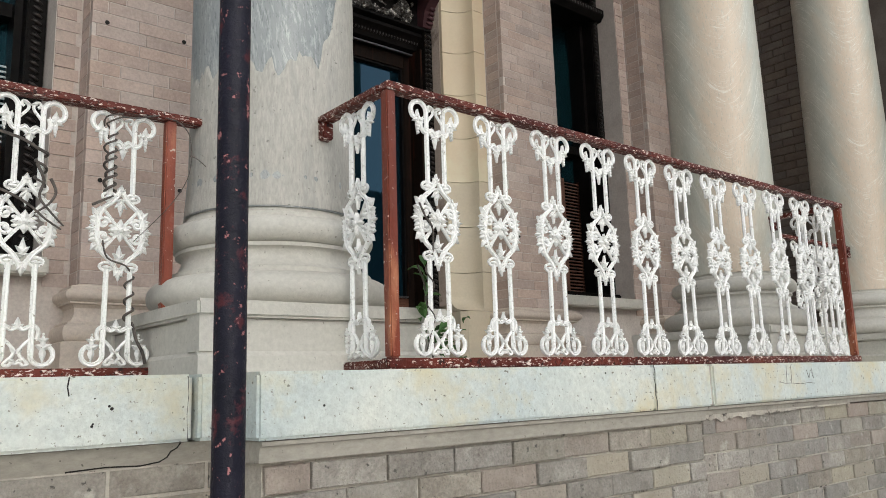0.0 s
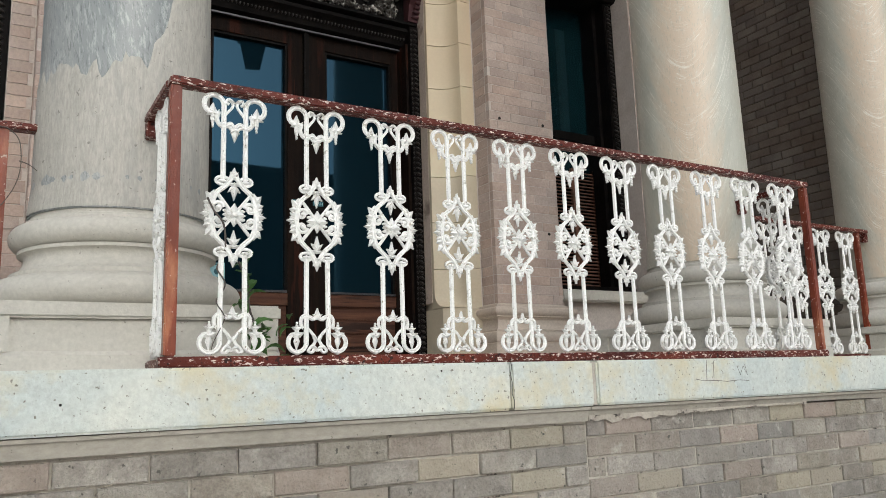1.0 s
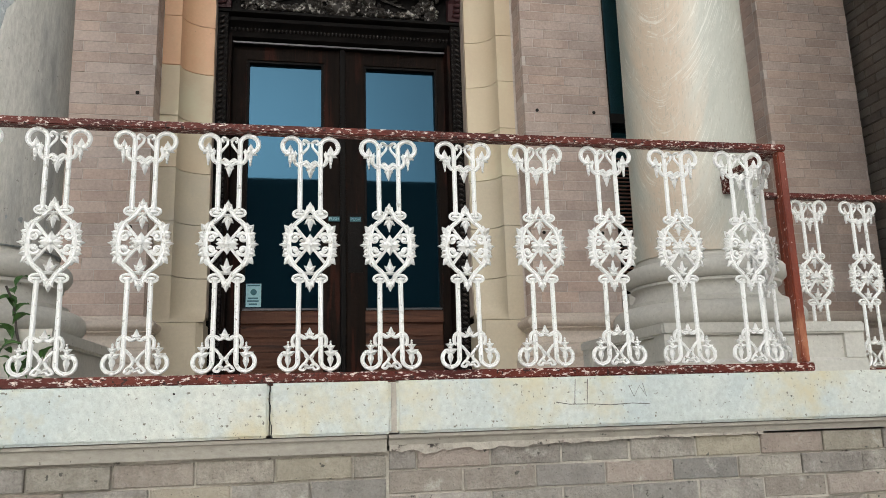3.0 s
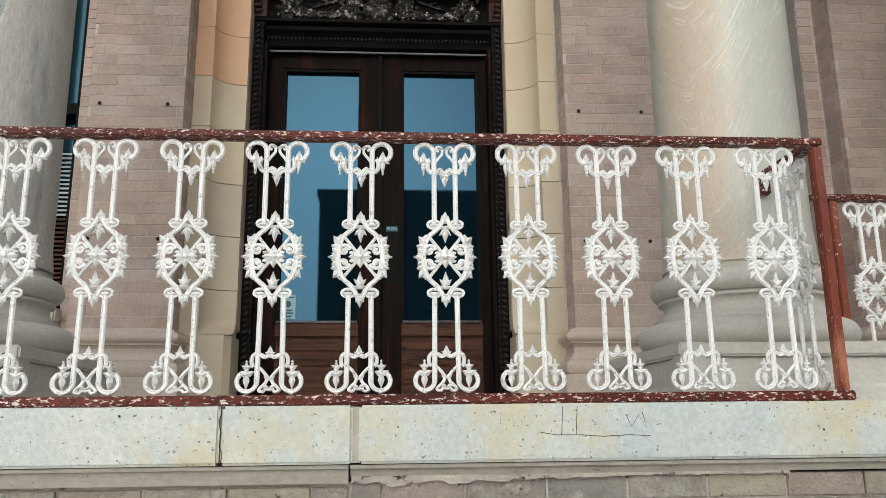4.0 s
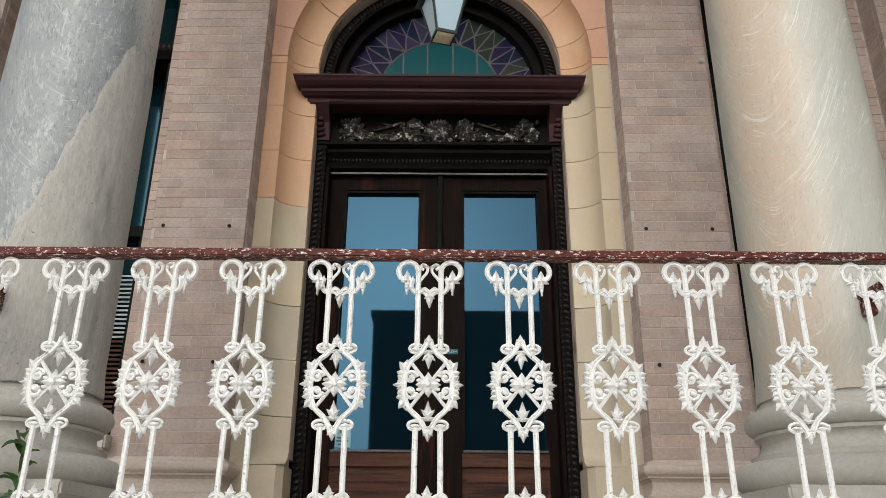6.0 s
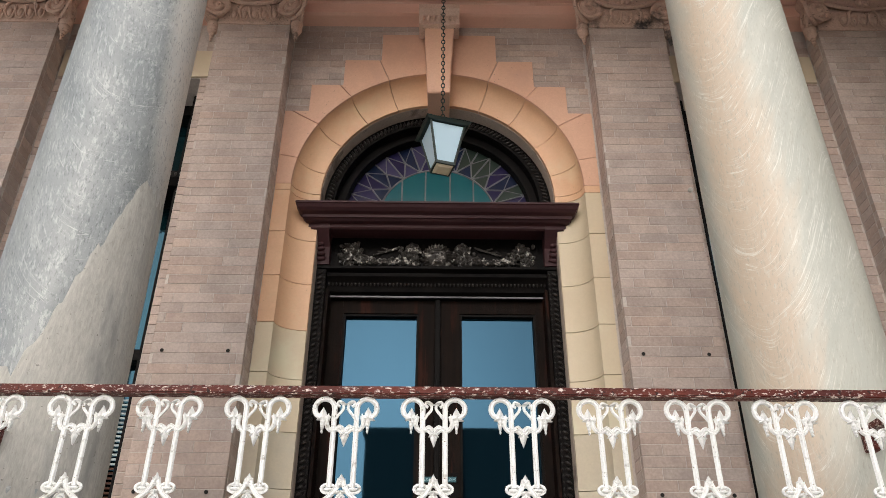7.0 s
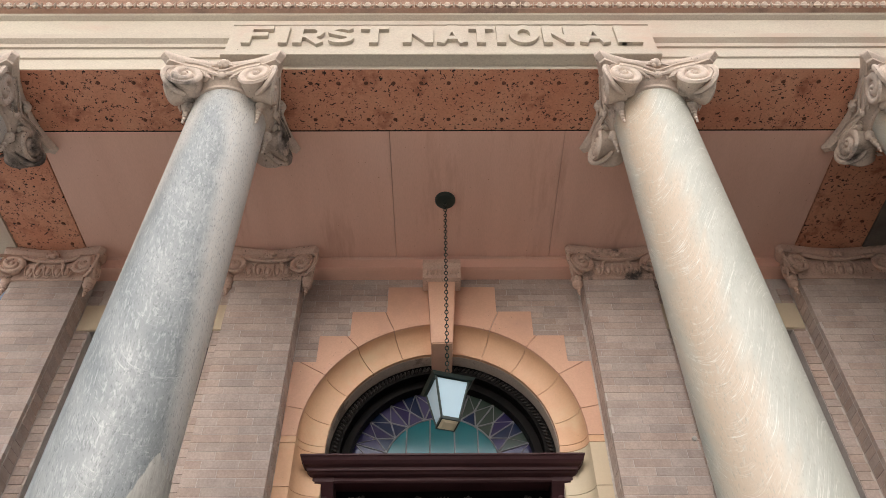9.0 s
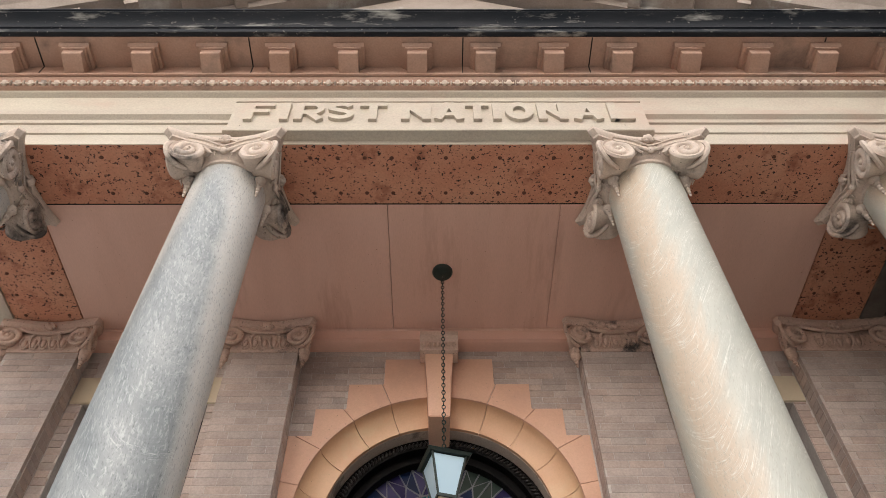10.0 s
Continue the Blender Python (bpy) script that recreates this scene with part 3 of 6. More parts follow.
for x, y in spots:
    r2 = bpy.data.objects.new("rivet", riv.data)
    scene.collection.objects.link(r2)
    r2.parent, r2.location = soff, (x, y, CEIL - 0.0045)

part("gap", box(-3.13, 3.13, 0.9175, 0.9305, CEIL - 0.003, CEIL + 0.05), M_HOLE, soff, "dark gap between beam and ceiling")

# ---- entablature ----
ent = thing("entablature", "pale stone entablature with banded architrave and plain frieze over the columns", "entablature", kind="structure")
prof = [(0.386, CEIL), (0.386, 6.79), (0.372, 6.795), (0.372, 6.915), (0.356, 6.92), (0.352, 6.96), (0.318, 6.985), (0.312, 7.01), (0.312, 7.035),
        (0.375, 7.05), (0.378, 7.10), (0.378, 7.37), (0.34, 7.39), (0.33, 7.41), (0.9, 7.41), (0.9, CEIL)]
part("architrave", prism(prof, -3.9, 3.9), M_ENT, ent, smooth=25)
# enriched moulding, ovolo core and eggs
part("ovolo", prism([(0.335, 7.405), (0.30, 7.42), (0.285, 7.46), (0.262, 7.49), (0.262, 7.505), (0.7, 7.505), (0.7, 7.405)], -3.9, 3.9), M_CORNICE, ent, smooth=30)
eggs = bmesh.new()
n = 72
for k in range(n):
    x = -3.73 + 0.105 * k
    blob(eggs, (x, 0.290, 7.452), (0.027, 0.028, 0.034), 2)
    loop = [(x + 0.038 * math.sin(a), 0.288 - 0.01 * math.cos(a), 7.462 - 0.042 * math.cos(a)) for a in [-2.3 + 4.6 * q / 10 for q in range(11)]]
    tube(loop, 0.007, 5, bm=eggs)
    blob(eggs, (x + 0.0525, 0.284, 7.447), (0.007, 0.022, 0.036))
tagged(part("egg_and_dart", eggs, M_CARVED, ent, smooth=60), kind="stuff")
part("corona_bed", box(-3.9, 3.9, 0.262, 0.9, 7.507, 7.72), M_CORNICE, ent)
corona = thing("cornice", "terracotta cornice with modillion blocks under a soot-blackened gutter", "cornice", kind="structure")
part("corona", prism([(0.262, 7.70), (0.0, 7.70), (0.0, 7.74), (0.9, 7.76), (0.9, 7.70)], -4.2, 4.2), M_CORNICE, corona)
part("gutter", prism([(-0.002, 7.698), (-0.012, 7.690), (-0.046, 7.688), (-0.052, 7.700), (-0.052, 7.742), (-0.066, 7.748), (-0.066, 7.764), (-0.058, 7.772), (-0.064, 7.80), (-0.088, 7.835), (-0.125, 7.86), (-0.142, 7.872), (-0.142, 7.884), (-0.155, 7.888), (-0.155, 7.905), (0.9, 7.95), (0.9, 7.765), (-0.002, 7.742)], -4.2, 4.2), M_SOOT, corona, "soot-black moulded gutter with pale worn patches", smooth=25)
part("bed_fillet", box(-3.9, 3.9, 0.236, 0.262, 7.508, 7.535, 0.004), M_CORNICE, corona)
for x in (-3.29, -1.55, 0.20, 1.26, 3.18):
    part("joint", box(x - 0.005, x + 0.005, 0.004, 0.262, 7.6965, 7.6995), M_HOLE, corona)
    part("joint", box(x - 0.004, x + 0.004, 0.258, 0.2625, 7.536, 7.6962), M_HOLE, corona)
mod = bmesh.new()
prism([(0.088, 7.636), (0.088, 7.582), (0.094, 7.576), (0.20, 7.548), (0.262, 7.530), (0.262, 7.636)], -0.080, 0.080, bm=mod)
blk = part("modillion", mod, M_CORNICE, corona)
cr = bmesh.new()
box(-0.100, 0.100, 0.070, 0.30, 7.637, 7.662, 0.004, bm=cr)
prism([(0.30, 7.658), (0.066, 7.658), (0.052, 7.672), (0.044, 7.680), (0.044, 7.699), (0.30, 7.699)], -0.124, 0.124, bm=cr)
crown = part("modillion_crown", cr, M_CORNICE, blk)
blk.location.x = -0.175 - 0.56 * 6
for k in range(1, 14):
    b2 = bpy.data.objects.new("modillion", blk.data)
    scene.collection.objects.link(b2)
    b2.parent, b2.location = corona, (-0.175 + 0.56 * (k - 6), 0, 0)
    c2 = bpy.data.objects.new("modillion_crown", crown.data)
    scene.collection.objects.link(c2)
    c2.parent = b2

# plaque and lettering
plaque = thing("name_plaque", "pale carved stone plaque with raised capitals on the entablature", "sign")
part("slab", box(-1.585, 1.585, 0.305, 0.39, 6.70, 7.17, 0.004), M_ENT, plaque)
part("slab_base", box(-1.60, 1.60, 0.293, 0.39, 6.695, 6.765, 0.004), M_ENT, plaque)
part("slab_top", box(-1.585, 1.585, 0.296, 0.39, 7.145, 7.172, 0.004), M_ENT, plaque)


def letters(text, size, x, y, z, material, parent, wide=1.0, depth=0.02, name="lettering", bold=0.0, align="CENTER"):
    cu = bpy.data.curves.new(name, "FONT")
    cu.body, cu.size, cu.extrude, cu.align_x, cu.offset = text, size, depth, align, bold
    tmp = bpy.data.objects.new(name, cu)
    scene.collection.objects.link(tmp)
    bpy.context.view_layer.update()
    me = bpy.data.meshes.new_from_object(tmp)
    bpy.data.objects.remove(tmp)
    me.materials.clear()
    me.materials.append(material)
    ob = new(name, me)
    ob.parent = parent
    ob.matrix_basis = Matrix.Translation((x, y, z)) @ pose(0, 0, 0, 90, 0, 0) @ Matrix.Diagonal((wide, 1, 1, 1))
    return ob


def stroke(bm, pts, w, y0, y1, closed=False):
    """A flat bar of width w along (x, z) points, standing from y1 out to y0, mitred at its bends."""
    P = [Vector((a, b)) for a, b in pts]
    n = len(P)
    rows = []
    for k in range(n):
        a = P[k - 1] if closed or k else P[k]
        b = P[(k + 1) % n] if closed or k < n - 1 else P[k]
        d0, d1 = (P[k] - a), (b - P[k])
        d0 = d0.normalized() if d0.length > 1e-6 else d1.normalized()
        d1 = d1.normalized() if d1.length > 1e-6 else d0
        t = (d0 + d1).normalized()
        nrm = Vector((-t.y, t.x))
        h = w / 2 / max(0.55, abs(nrm.dot(Vector((-d0.y, d0.x)))))
        q0, q1 = P[k] + nrm * h, P[k] - nrm * h
        rows.append([bm.verts.new(v) for v in ((q0.x, y1, q0.y), (q0.x, y0, q0.y), (q1.x, y0, q1.y), (q1.x, y1, q1.y))])
    for a, b in zip(rows, rows[1:] + (rows[:1] if closed else [])):
        for j in range(4):
            bm.faces.new((a[j], a[(j + 1) % 4], b[(j + 1) % 4], b[j]))
    if not closed:
        bm.faces.new(rows[0])
        bm.faces.new(rows[-1][::-1])


def capital_letter(ch, x0, x1, z0=6.838, z1=7.092):
    """One raised block letter between x0 and x1."""
    bm = bmesh.new()
    t = 0.064
    e = t / 2
    w, hgt = x1 - x0, z1 - z0
    lx, rx, bz, tz, mz = x0 + e, x1 - e, z0 + e * 0.8, z1 - e * 0.8, (z0 + z1) / 2
    th = t * 0.8
    f = [0.276]

    def bar_(pts, wd=t, closed=False):
        stroke(bm, pts, wd, f[0], 0.312, closed)
        f[0] += 0.0006

    def arc(cx, cz, rx_, rz_, a0, a1, n=12):
        return [(cx + rx_ * math.cos(radians(a0 + (a1 - a0) * k / n)), cz + rz_ * math.sin(radians(a0 + (a1 - a0) * k / n))) for k in range(n + 1)]
    if ch in "FRL":
        bar_([(lx, z0), (lx, z1)])
    if ch == "F":
        bar_([(lx, tz), (x1, tz)], th)
        bar_([(lx, mz + 0.005), (x1 - 0.03, mz + 0.005)], th)
    elif ch == "I":
        bar_([((x0 + x1) / 2, z0), ((x0 + x1) / 2, z1)], min(t, w))
    elif ch == "L":
        bar_([(lx, bz), (x1, bz)], th)
    elif ch == "T":
        bar_([(x0, tz), (x1, tz)], th)
        bar_([((x0 + x1) / 2, z0), ((x0 + x1) / 2, tz)])
    elif ch == "N":
        bar_([(lx, z0), (lx, z1)])
        bar_([(rx, z0), (rx, z1)])
        bar_([(lx, z1 - 0.02), (rx, z0 + 0.02)], t * 0.95)
    elif ch == "A":
        mx = (x0 + x1) / 2
        bar_([(x0 + 0.03, z0), (mx - 0.004, z1)], t * 0.95)
        bar_([(x1 - 0.03, z0), (mx + 0.004, z1)], t * 0.95)
        bar_([(x0 + 0.07, z0 + hgt * 0.3), (x1 - 0.07, z0 + hgt * 0.3)], th * 0.9)
    elif ch == "O":
        bar_(arc((x0 + x1) / 2, mz, w / 2 - e, hgt / 2 - e * 0.8, 0, 345, 23), t * 0.95, True)
    elif ch == "R":
        q = hgt * 0.27
        bar_([(lx, tz)] + arc(rx - q * 0.8, tz - q + 0.006, q * 0.8, q - 0.006, 90, -90) + [(lx, tz - 2 * q + 0.012)], th)
        bar_([(rx - 0.085, tz - 2 * q + 0.012), (x1 - e * 0.8, z0)], t * 0.95)
    elif ch == "S":
        q = hgt / 4 - e * 0.4
        cx = (x0 + x1) / 2
        bar_(arc(cx, tz - q, w / 2 - e, q, 25, 200, 12) + arc(cx, bz + q, w / 2 - e, q, 95, -155, 16)[1:], th)
    part("letter", bm, M_ENT, plaque)


for ch, x0, x1 in (("F", -1.473, -1.262), ("I", -1.205, -1.135), ("R", -1.096, -0.87), ("S", -0.856, -0.641), ("T", -0.605, -0.397), ("N", -0.285, -0.06), ("A", -0.035, 0.195),
                   ("T", 0.205, 0.385), ("I", 0.412, 0.475), ("O", 0.505, 0.725), ("N", 0.755, 0.979), ("A", 1.020, 1.25), ("L", 1.300, 1.485)):
    capital_letter(ch, x0, x1)
part("old_mark", box(-1.492, -1.484, 0.3035, 0.31, 6.735, 6.790, 0.002), M_HOLE, plaque)
part("old_mark", box(1.392, 1.400, 0.3035, 0.31, 6.735, 6.790, 0.002), M_HOLE, plaque)
# pediment over the cornice
ped = thing("pediment", "stone pediment with raking cornice and small blocks above the gutter", "pediment", kind="structure")
part("tympanum", wall_sheet([(-4.2, 7.9), (4.2, 7.9), (0, 9.9)], 0.45, 0.9), M_ATTIC, ped)
for s in (-1, 1):
    L = math.hypot(4.5, 2.14)
    m = Matrix.Translation((-s * 4.5, 0, 7.86)) @ pose(0, 0, 0, 0, -math.degrees(math.atan2(2.14, 4.5)) if s > 0 else 180 + math.degrees(math.atan2(2.14, 4.5)), 0)
    bm = bmesh.new()
    sg = 1 if s > 0 else -1
    prism([(0.5, 0.0), (0.3, 0.0), (0.28, 0.08 * sg), (0.05, 0.1 * sg), (0.0, 0.2 * sg), (-0.1, 0.3 * sg), (0.9, 0.32 * sg), (0.9, 0.0)], 0, L, bm=bm)
    bmesh.ops.transform(bm, matrix=m, verts=bm.verts)
    part("raking_cornice", bm, M_ATTIC, ped)
    for k in range(9):
        b = box(k * 0.5 + 0.3, k * 0.5 + 0.42, 0.08, 0.29, 0.0, 0.085 * sg)
        bmesh.ops.transform(b, matrix=m, verts=b.verts)
        part("raking_block", b, M_ATTIC, ped)

# ---- columns ----


def volute_disc(bm, c, fl, run, R, depth, taper=0.82, turns=1.9, lean=None):
    """A scroll end: a dished face with a spiral groove and a raised eye, its rim running back and narrowing."""
    up = Vector((0, 0, 1))
    NR, NT = 24, 52
    lean = lean or Vector((0, 0, 0))
    rows = []
    for i in range(1, NR + 1):
        u = i / NR
        row = []
        for j in range(NT):
            th = 2 * math.pi * j / NT
            ph = turns * (1 - u) + th / (2 * math.pi) - 0.26
            q = ph - math.floor(ph)
            hgt = 0.006 - 0.016 * math.sin(math.pi * q / 0.34) if q < 0.34 else 0.006 + 0.006 * math.sin(math.pi * (q - 0.34) / 0.66)
            if u < 0.17:
                hgt = 0.020 * math.sqrt(max(0.0, 1 - (u / 0.17) ** 2)) - 0.002
            if u > 0.93:
                hgt = 0.006 - 0.010 * (u - 0.93) / 0.07
            row.append(bm.verts.new(c + (run * math.cos(th) + up * math.sin(th)) * R * u + fl * hgt))
        rows.append(row)
    mid = bm.verts.new(c + fl * 0.018)
    for j in range(NT):
        bm.faces.new((mid, rows[0][j], rows[0][(j + 1) % NT]))
    for k in range(1, 6):
        w = k / 5
        sc = 1 + (taper - 1) * w + 0.05 * math.sin(math.pi * w) * (-1 if taper < 0.95 else 0)
        rows.append([bm.verts.new(c + lean * w + (run * math.cos(2 * math.pi * j / NT) + up * math.sin(2 * math.pi * j / NT)) * R * sc - fl * depth * w) for j in range(NT)])
    for a, b in zip(rows, rows[1:]):
        for j in range(NT):
            bm.faces.new((a[j], a[(j + 1) % NT], b[(j + 1) % NT], b[j]))
    bm.faces.new(rows[-1])


def ionic_capital(parent, shaft_r, soot=()):
    """Angular capital: four diagonal volute pairs, necking, egg moulding, concave abacus."""
    cp = part("capital", lathe([(shaft_r, 6.42), (shaft_r + 0.015, 6.425), (shaft_r + 0.022, 6.44), (shaft_r + 0.012, 6.455), (shaft_r + 0.03, 6.47), (shaft_r + 0.065, 6.51), (shaft_r + 0.07, 6.545), (shaft_r + 0.02, 6.575), (shaft_r, 6.6)], 40), M_CARVED, parent, smooth=40)
    # abacus with hollow sides and cut corners
    pts = []
    for q in range(4):
        a = math.pi / 2 * q
        for k in range(9):
            u = -1 + 2 * k / 8
            d = 0.445 - 0.095 * (1 - u * u)
            x, y = u * 0.41, -d
            pts.append((x * math.cos(a) - y * math.sin(a), x * math.sin(a) + y * math.cos(a)))
    bm = bmesh.new()
    lay3 = []
    for sc, z in ((0.91, 6.578), (0.92, 6.592), (0.99, 6.612), (1.0, 6.62), (1.0, CEIL - 0.006)):
        lay3.append([bm.verts.new((x * sc, y * sc, z)) for x, y in pts])
    for a, b in zip(lay3, lay3[1:]):
        for k in range(len(pts)):
            bm.faces.new((a[k], a[(k + 1) % len(pts)], b[(k + 1) % len(pts)], b[k]))
    bm.faces.new(lay3[0][::-1])
    bm.faces.new(lay3[-1])
    part("abacus", bm, M_CARVED, cp, smooth=30)
    eb = bmesh.new()
    for k in range(16):
        a = 2 * math.pi * k / 16
        blob(eb, ((shaft_r + 0.060) * math.cos(a), (shaft_r + 0.060) * math.sin(a), 6.512), (0.026, 0.036, 0.046), 2, turn=Matrix.Rotation(a, 4, "Z"))
        a += math.pi / 16
        tube([((shaft_r + 0.085) * math.cos(a), (shaft_r + 0.085) * math.sin(a), 6.56), ((shaft_r + 0.050) * math.cos(a), (shaft_r + 0.050) * math.sin(a), 6.465)], [0.011, 0.005], 5, eb)
    part("egg_moulding", eb, M_CARVED, cp, smooth=60)
    for q in range(4):
        a = math.pi / 4 + math.pi / 2 * q
        out = Vector((math.cos(a), math.sin(a), 0))
        side = Vector((-math.sin(a), math.cos(a), 0))
        vb = bmesh.new()
        for sgn in (-1, 1):
            fl = (side * sgn * 0.80 + out * 0.60).normalized()      # the way the scroll faces
            run = Vector((0, 0, 1)).cross(fl).normalized()
            if run.dot(out) < 0:
                run = -run
            c = out * 0.432 + side * sgn * 0.082 + Vector((0, 0, 6.462))
            volute_disc(vb, c, fl, run, 0.128, 0.11, 0.62, lean=-out * 0.05)
            # flat channel band running in from the scroll to the middle of the face
            band = curve_points([c + run * 0.02 + Vector((0, 0, 0.098)), c - run * 0.10 + Vector((0, 0, 0.084)), c - run * 0.19 + Vector((0, 0, 0.050)), c - run * 0.27 + Vector((0, 0, 0.03))], 5)
            tube(band, [0.030 - 0.0010 * k for k in range(len(band))], 6, vb, 0.7, up=fl)
            tube([p + fl * 0.024 + Vector((0, 0, 0.022)) for p in band], 0.008, 5, vb, up=fl)
            # husk leaf in the angle between scroll and eggs
            for k in range(4):
                a0 = c - run * (0.10 + 0.016 * k) + Vector((0, 0, 0.045 - 0.018 * k)) + fl * 0.004
                tube([a0, a0 - run * (0.055 - 0.006 * k) - Vector((0, 0, 0.012))], [0.012, 0.004], 5, vb, up=fl)
        # ridge between the two faces at the corner
        back = [out * (0.438 + 0.112 * math.cos(radians(100 - k * 13))) + Vector((0, 0, 6.462 + 0.112 * math.sin(radians(100 - k * 13)))) for k in range(19)]
        tube(back, 0.020, 6, vb, up=side)
        part("volute", vb, M_CARVED_SOOT if q in soot else M_CARVED, cp, "soot-blackened scroll" if q in soot else "", smooth=50)
        # husk drop on the shaft under each volute pair
        hb = bmesh.new()
        b0 = math.atan2(math.copysign(math.sin(radians(27)), out.y), math.copysign(math.cos(radians(27)), out.x))
        ax, ay = math.cos(b0) * (shaft_r + 0.022), math.sin(b0) * (shaft_r + 0.022)
        lathe([(0.004, -0.03), (0.030, -0.012), (0.044, 0.012), (0.038, 0.022), (0.030, 0.028), (0.034, 0.045), (0.016, 0.06)], 10, hb, Matrix.Translation((ax, ay, 6.385)))
        for k, rr in enumerate((0.030, 0.025, 0.020, 0.015, 0.011)):
            blob(hb, (ax, ay, 6.345 - k * 0.033), (rr, rr, 0.018))
        part("husk_drop", hb, M_CARVED, cp, smooth=50)
    rb = bmesh.new()
    for q in range(4):
        a = -math.pi / 2 + math.pi / 2 * q
        c = Vector((math.cos(a) * 0.36, math.sin(a) * 0.36, 6.60))
        blob(rb, c, (0.036, 0.036, 0.036), 2)
        for k in range(6):
            t = k * math.pi / 3
            blob(rb, c + Vector((-math.sin(a) * math.cos(t) * 0.036, math.cos(a) * math.cos(t) * 0.036, math.sin(t) * 0.030)), (0.02, 0.02, 0.017))
        for sgn in (-1, 1):
            tube([c + Vector((-math.sin(a) * sgn * 0.03, math.cos(a) * sgn * 0.03, -0.005)), c + Vector((-math.sin(a) * sgn * 0.1, math.cos(a) * sgn * 0.1, -0.035)) * 1.0], [0.012, 0.005], 5, rb)
    part("rosette", rb, M_CARVED, cp, smooth=60)
    return cp


COL_Y, COL_R, COL_TOP = 0.675, 0.294, 0.266
COL_X = (-3.45, -1.553, 1.532, 3.44)


def column(x, stone, label, soot=()):
    c = thing("column", label, "column", (x, COL_Y, 0), "porch columns")
    h = 0.425
    pl = part("plinth", box(-h, h, -h, h, FLOOR, 1.742, 0.006), M_STONE, c)
    slab = part("plinth_slab", box(-h - 0.022, h + 0.022, -h - 0.022, h + 0.022, 1.741, 1.79, 0.008), M_STONE, pl)
    for q in range(4):
        b = bmesh.new()
        e1, e2 = (0.014, 0.018) if q % 2 == 0 else (0.0, 0.0)
        for x0, x1 in ((-h - e1, -h + 0.075), (h - 0.075, h + e1)):
            box(x0, x1, -h - 0.014, -h, 1.644, 1.741, bm=b)
        prism([(-h, FLOOR), (-h - 0.018, FLOOR), (-h - 0.018, 1.632), (-h - 0.006, 1.645), (-h, 1.645)], -h - e2, h + e2, bm=b)
        bmesh.ops.transform(b, matrix=Matrix.Rotation(math.pi / 2 * q, 4, "Z"), verts=b.verts)
        part("panel_border", b, M_STONE, pl)
    prof = [(0.36, 1.79)]
    prof += [(0.362 + 0.058 * math.cos(radians(a)), 1.845 + 0.054 * math.sin(radians(a))) for a in range(-85, 70, 14)]
    prof += [(0.368, 1.900), (0.352, 1.901), (0.352, 1.918), (0.340, 1.921), (0.322, 1.935), (0.311, 1.956), (0.309, 1.975), (0.316, 1.984), (0.330, 1.987), (0.330, 1.999), (0.322, 2.001)]
    prof += [(0.320 + 0.040 * math.cos(radians(a)), 2.044 + 0.042 * math.sin(radians(a))) for a in range(-80, 81, 16)]
    prof += [(0.312, 2.088), (0.310, 2.102), (0.299, 2.105), (0.297, 2.118)]
    part("base", lathe(prof, 64), M_STONE, c, smooth=50)
    sh = []
    for k in range(25):
        u = k / 24
        r = COL_R - (COL_R - COL_TOP) * (u ** 1.4)
        sh.append((r + (0.012 * max(0, 1 - u * 40)), 2.118 + (6.425 - 2.118) * u))
    part("shaft", lathe(sh, 64), stone, c, smooth=50)
    ionic_capital(c, COL_TOP, soot)
    return c


column(COL_X[0], M_COL_GREY, "grey veined marble column on a stone base with a scrolled capital, at the open end of the porch", (0, 1, 2, 3))
col_left = column(COL_X[1], M_COL_GREY, "grey veined marble column on a stone base with a scrolled capital, patched with beige plaster", (0, 1))
column(COL_X[2], M_COL_CREAM, "cream and peach streaked marble column on a stone base with a scrolled capital")
column(COL_X[3], M_COL_CREAM, "cream streaked marble column with scrolled capital, beside the dark brick wing")

# ---- pilasters ----


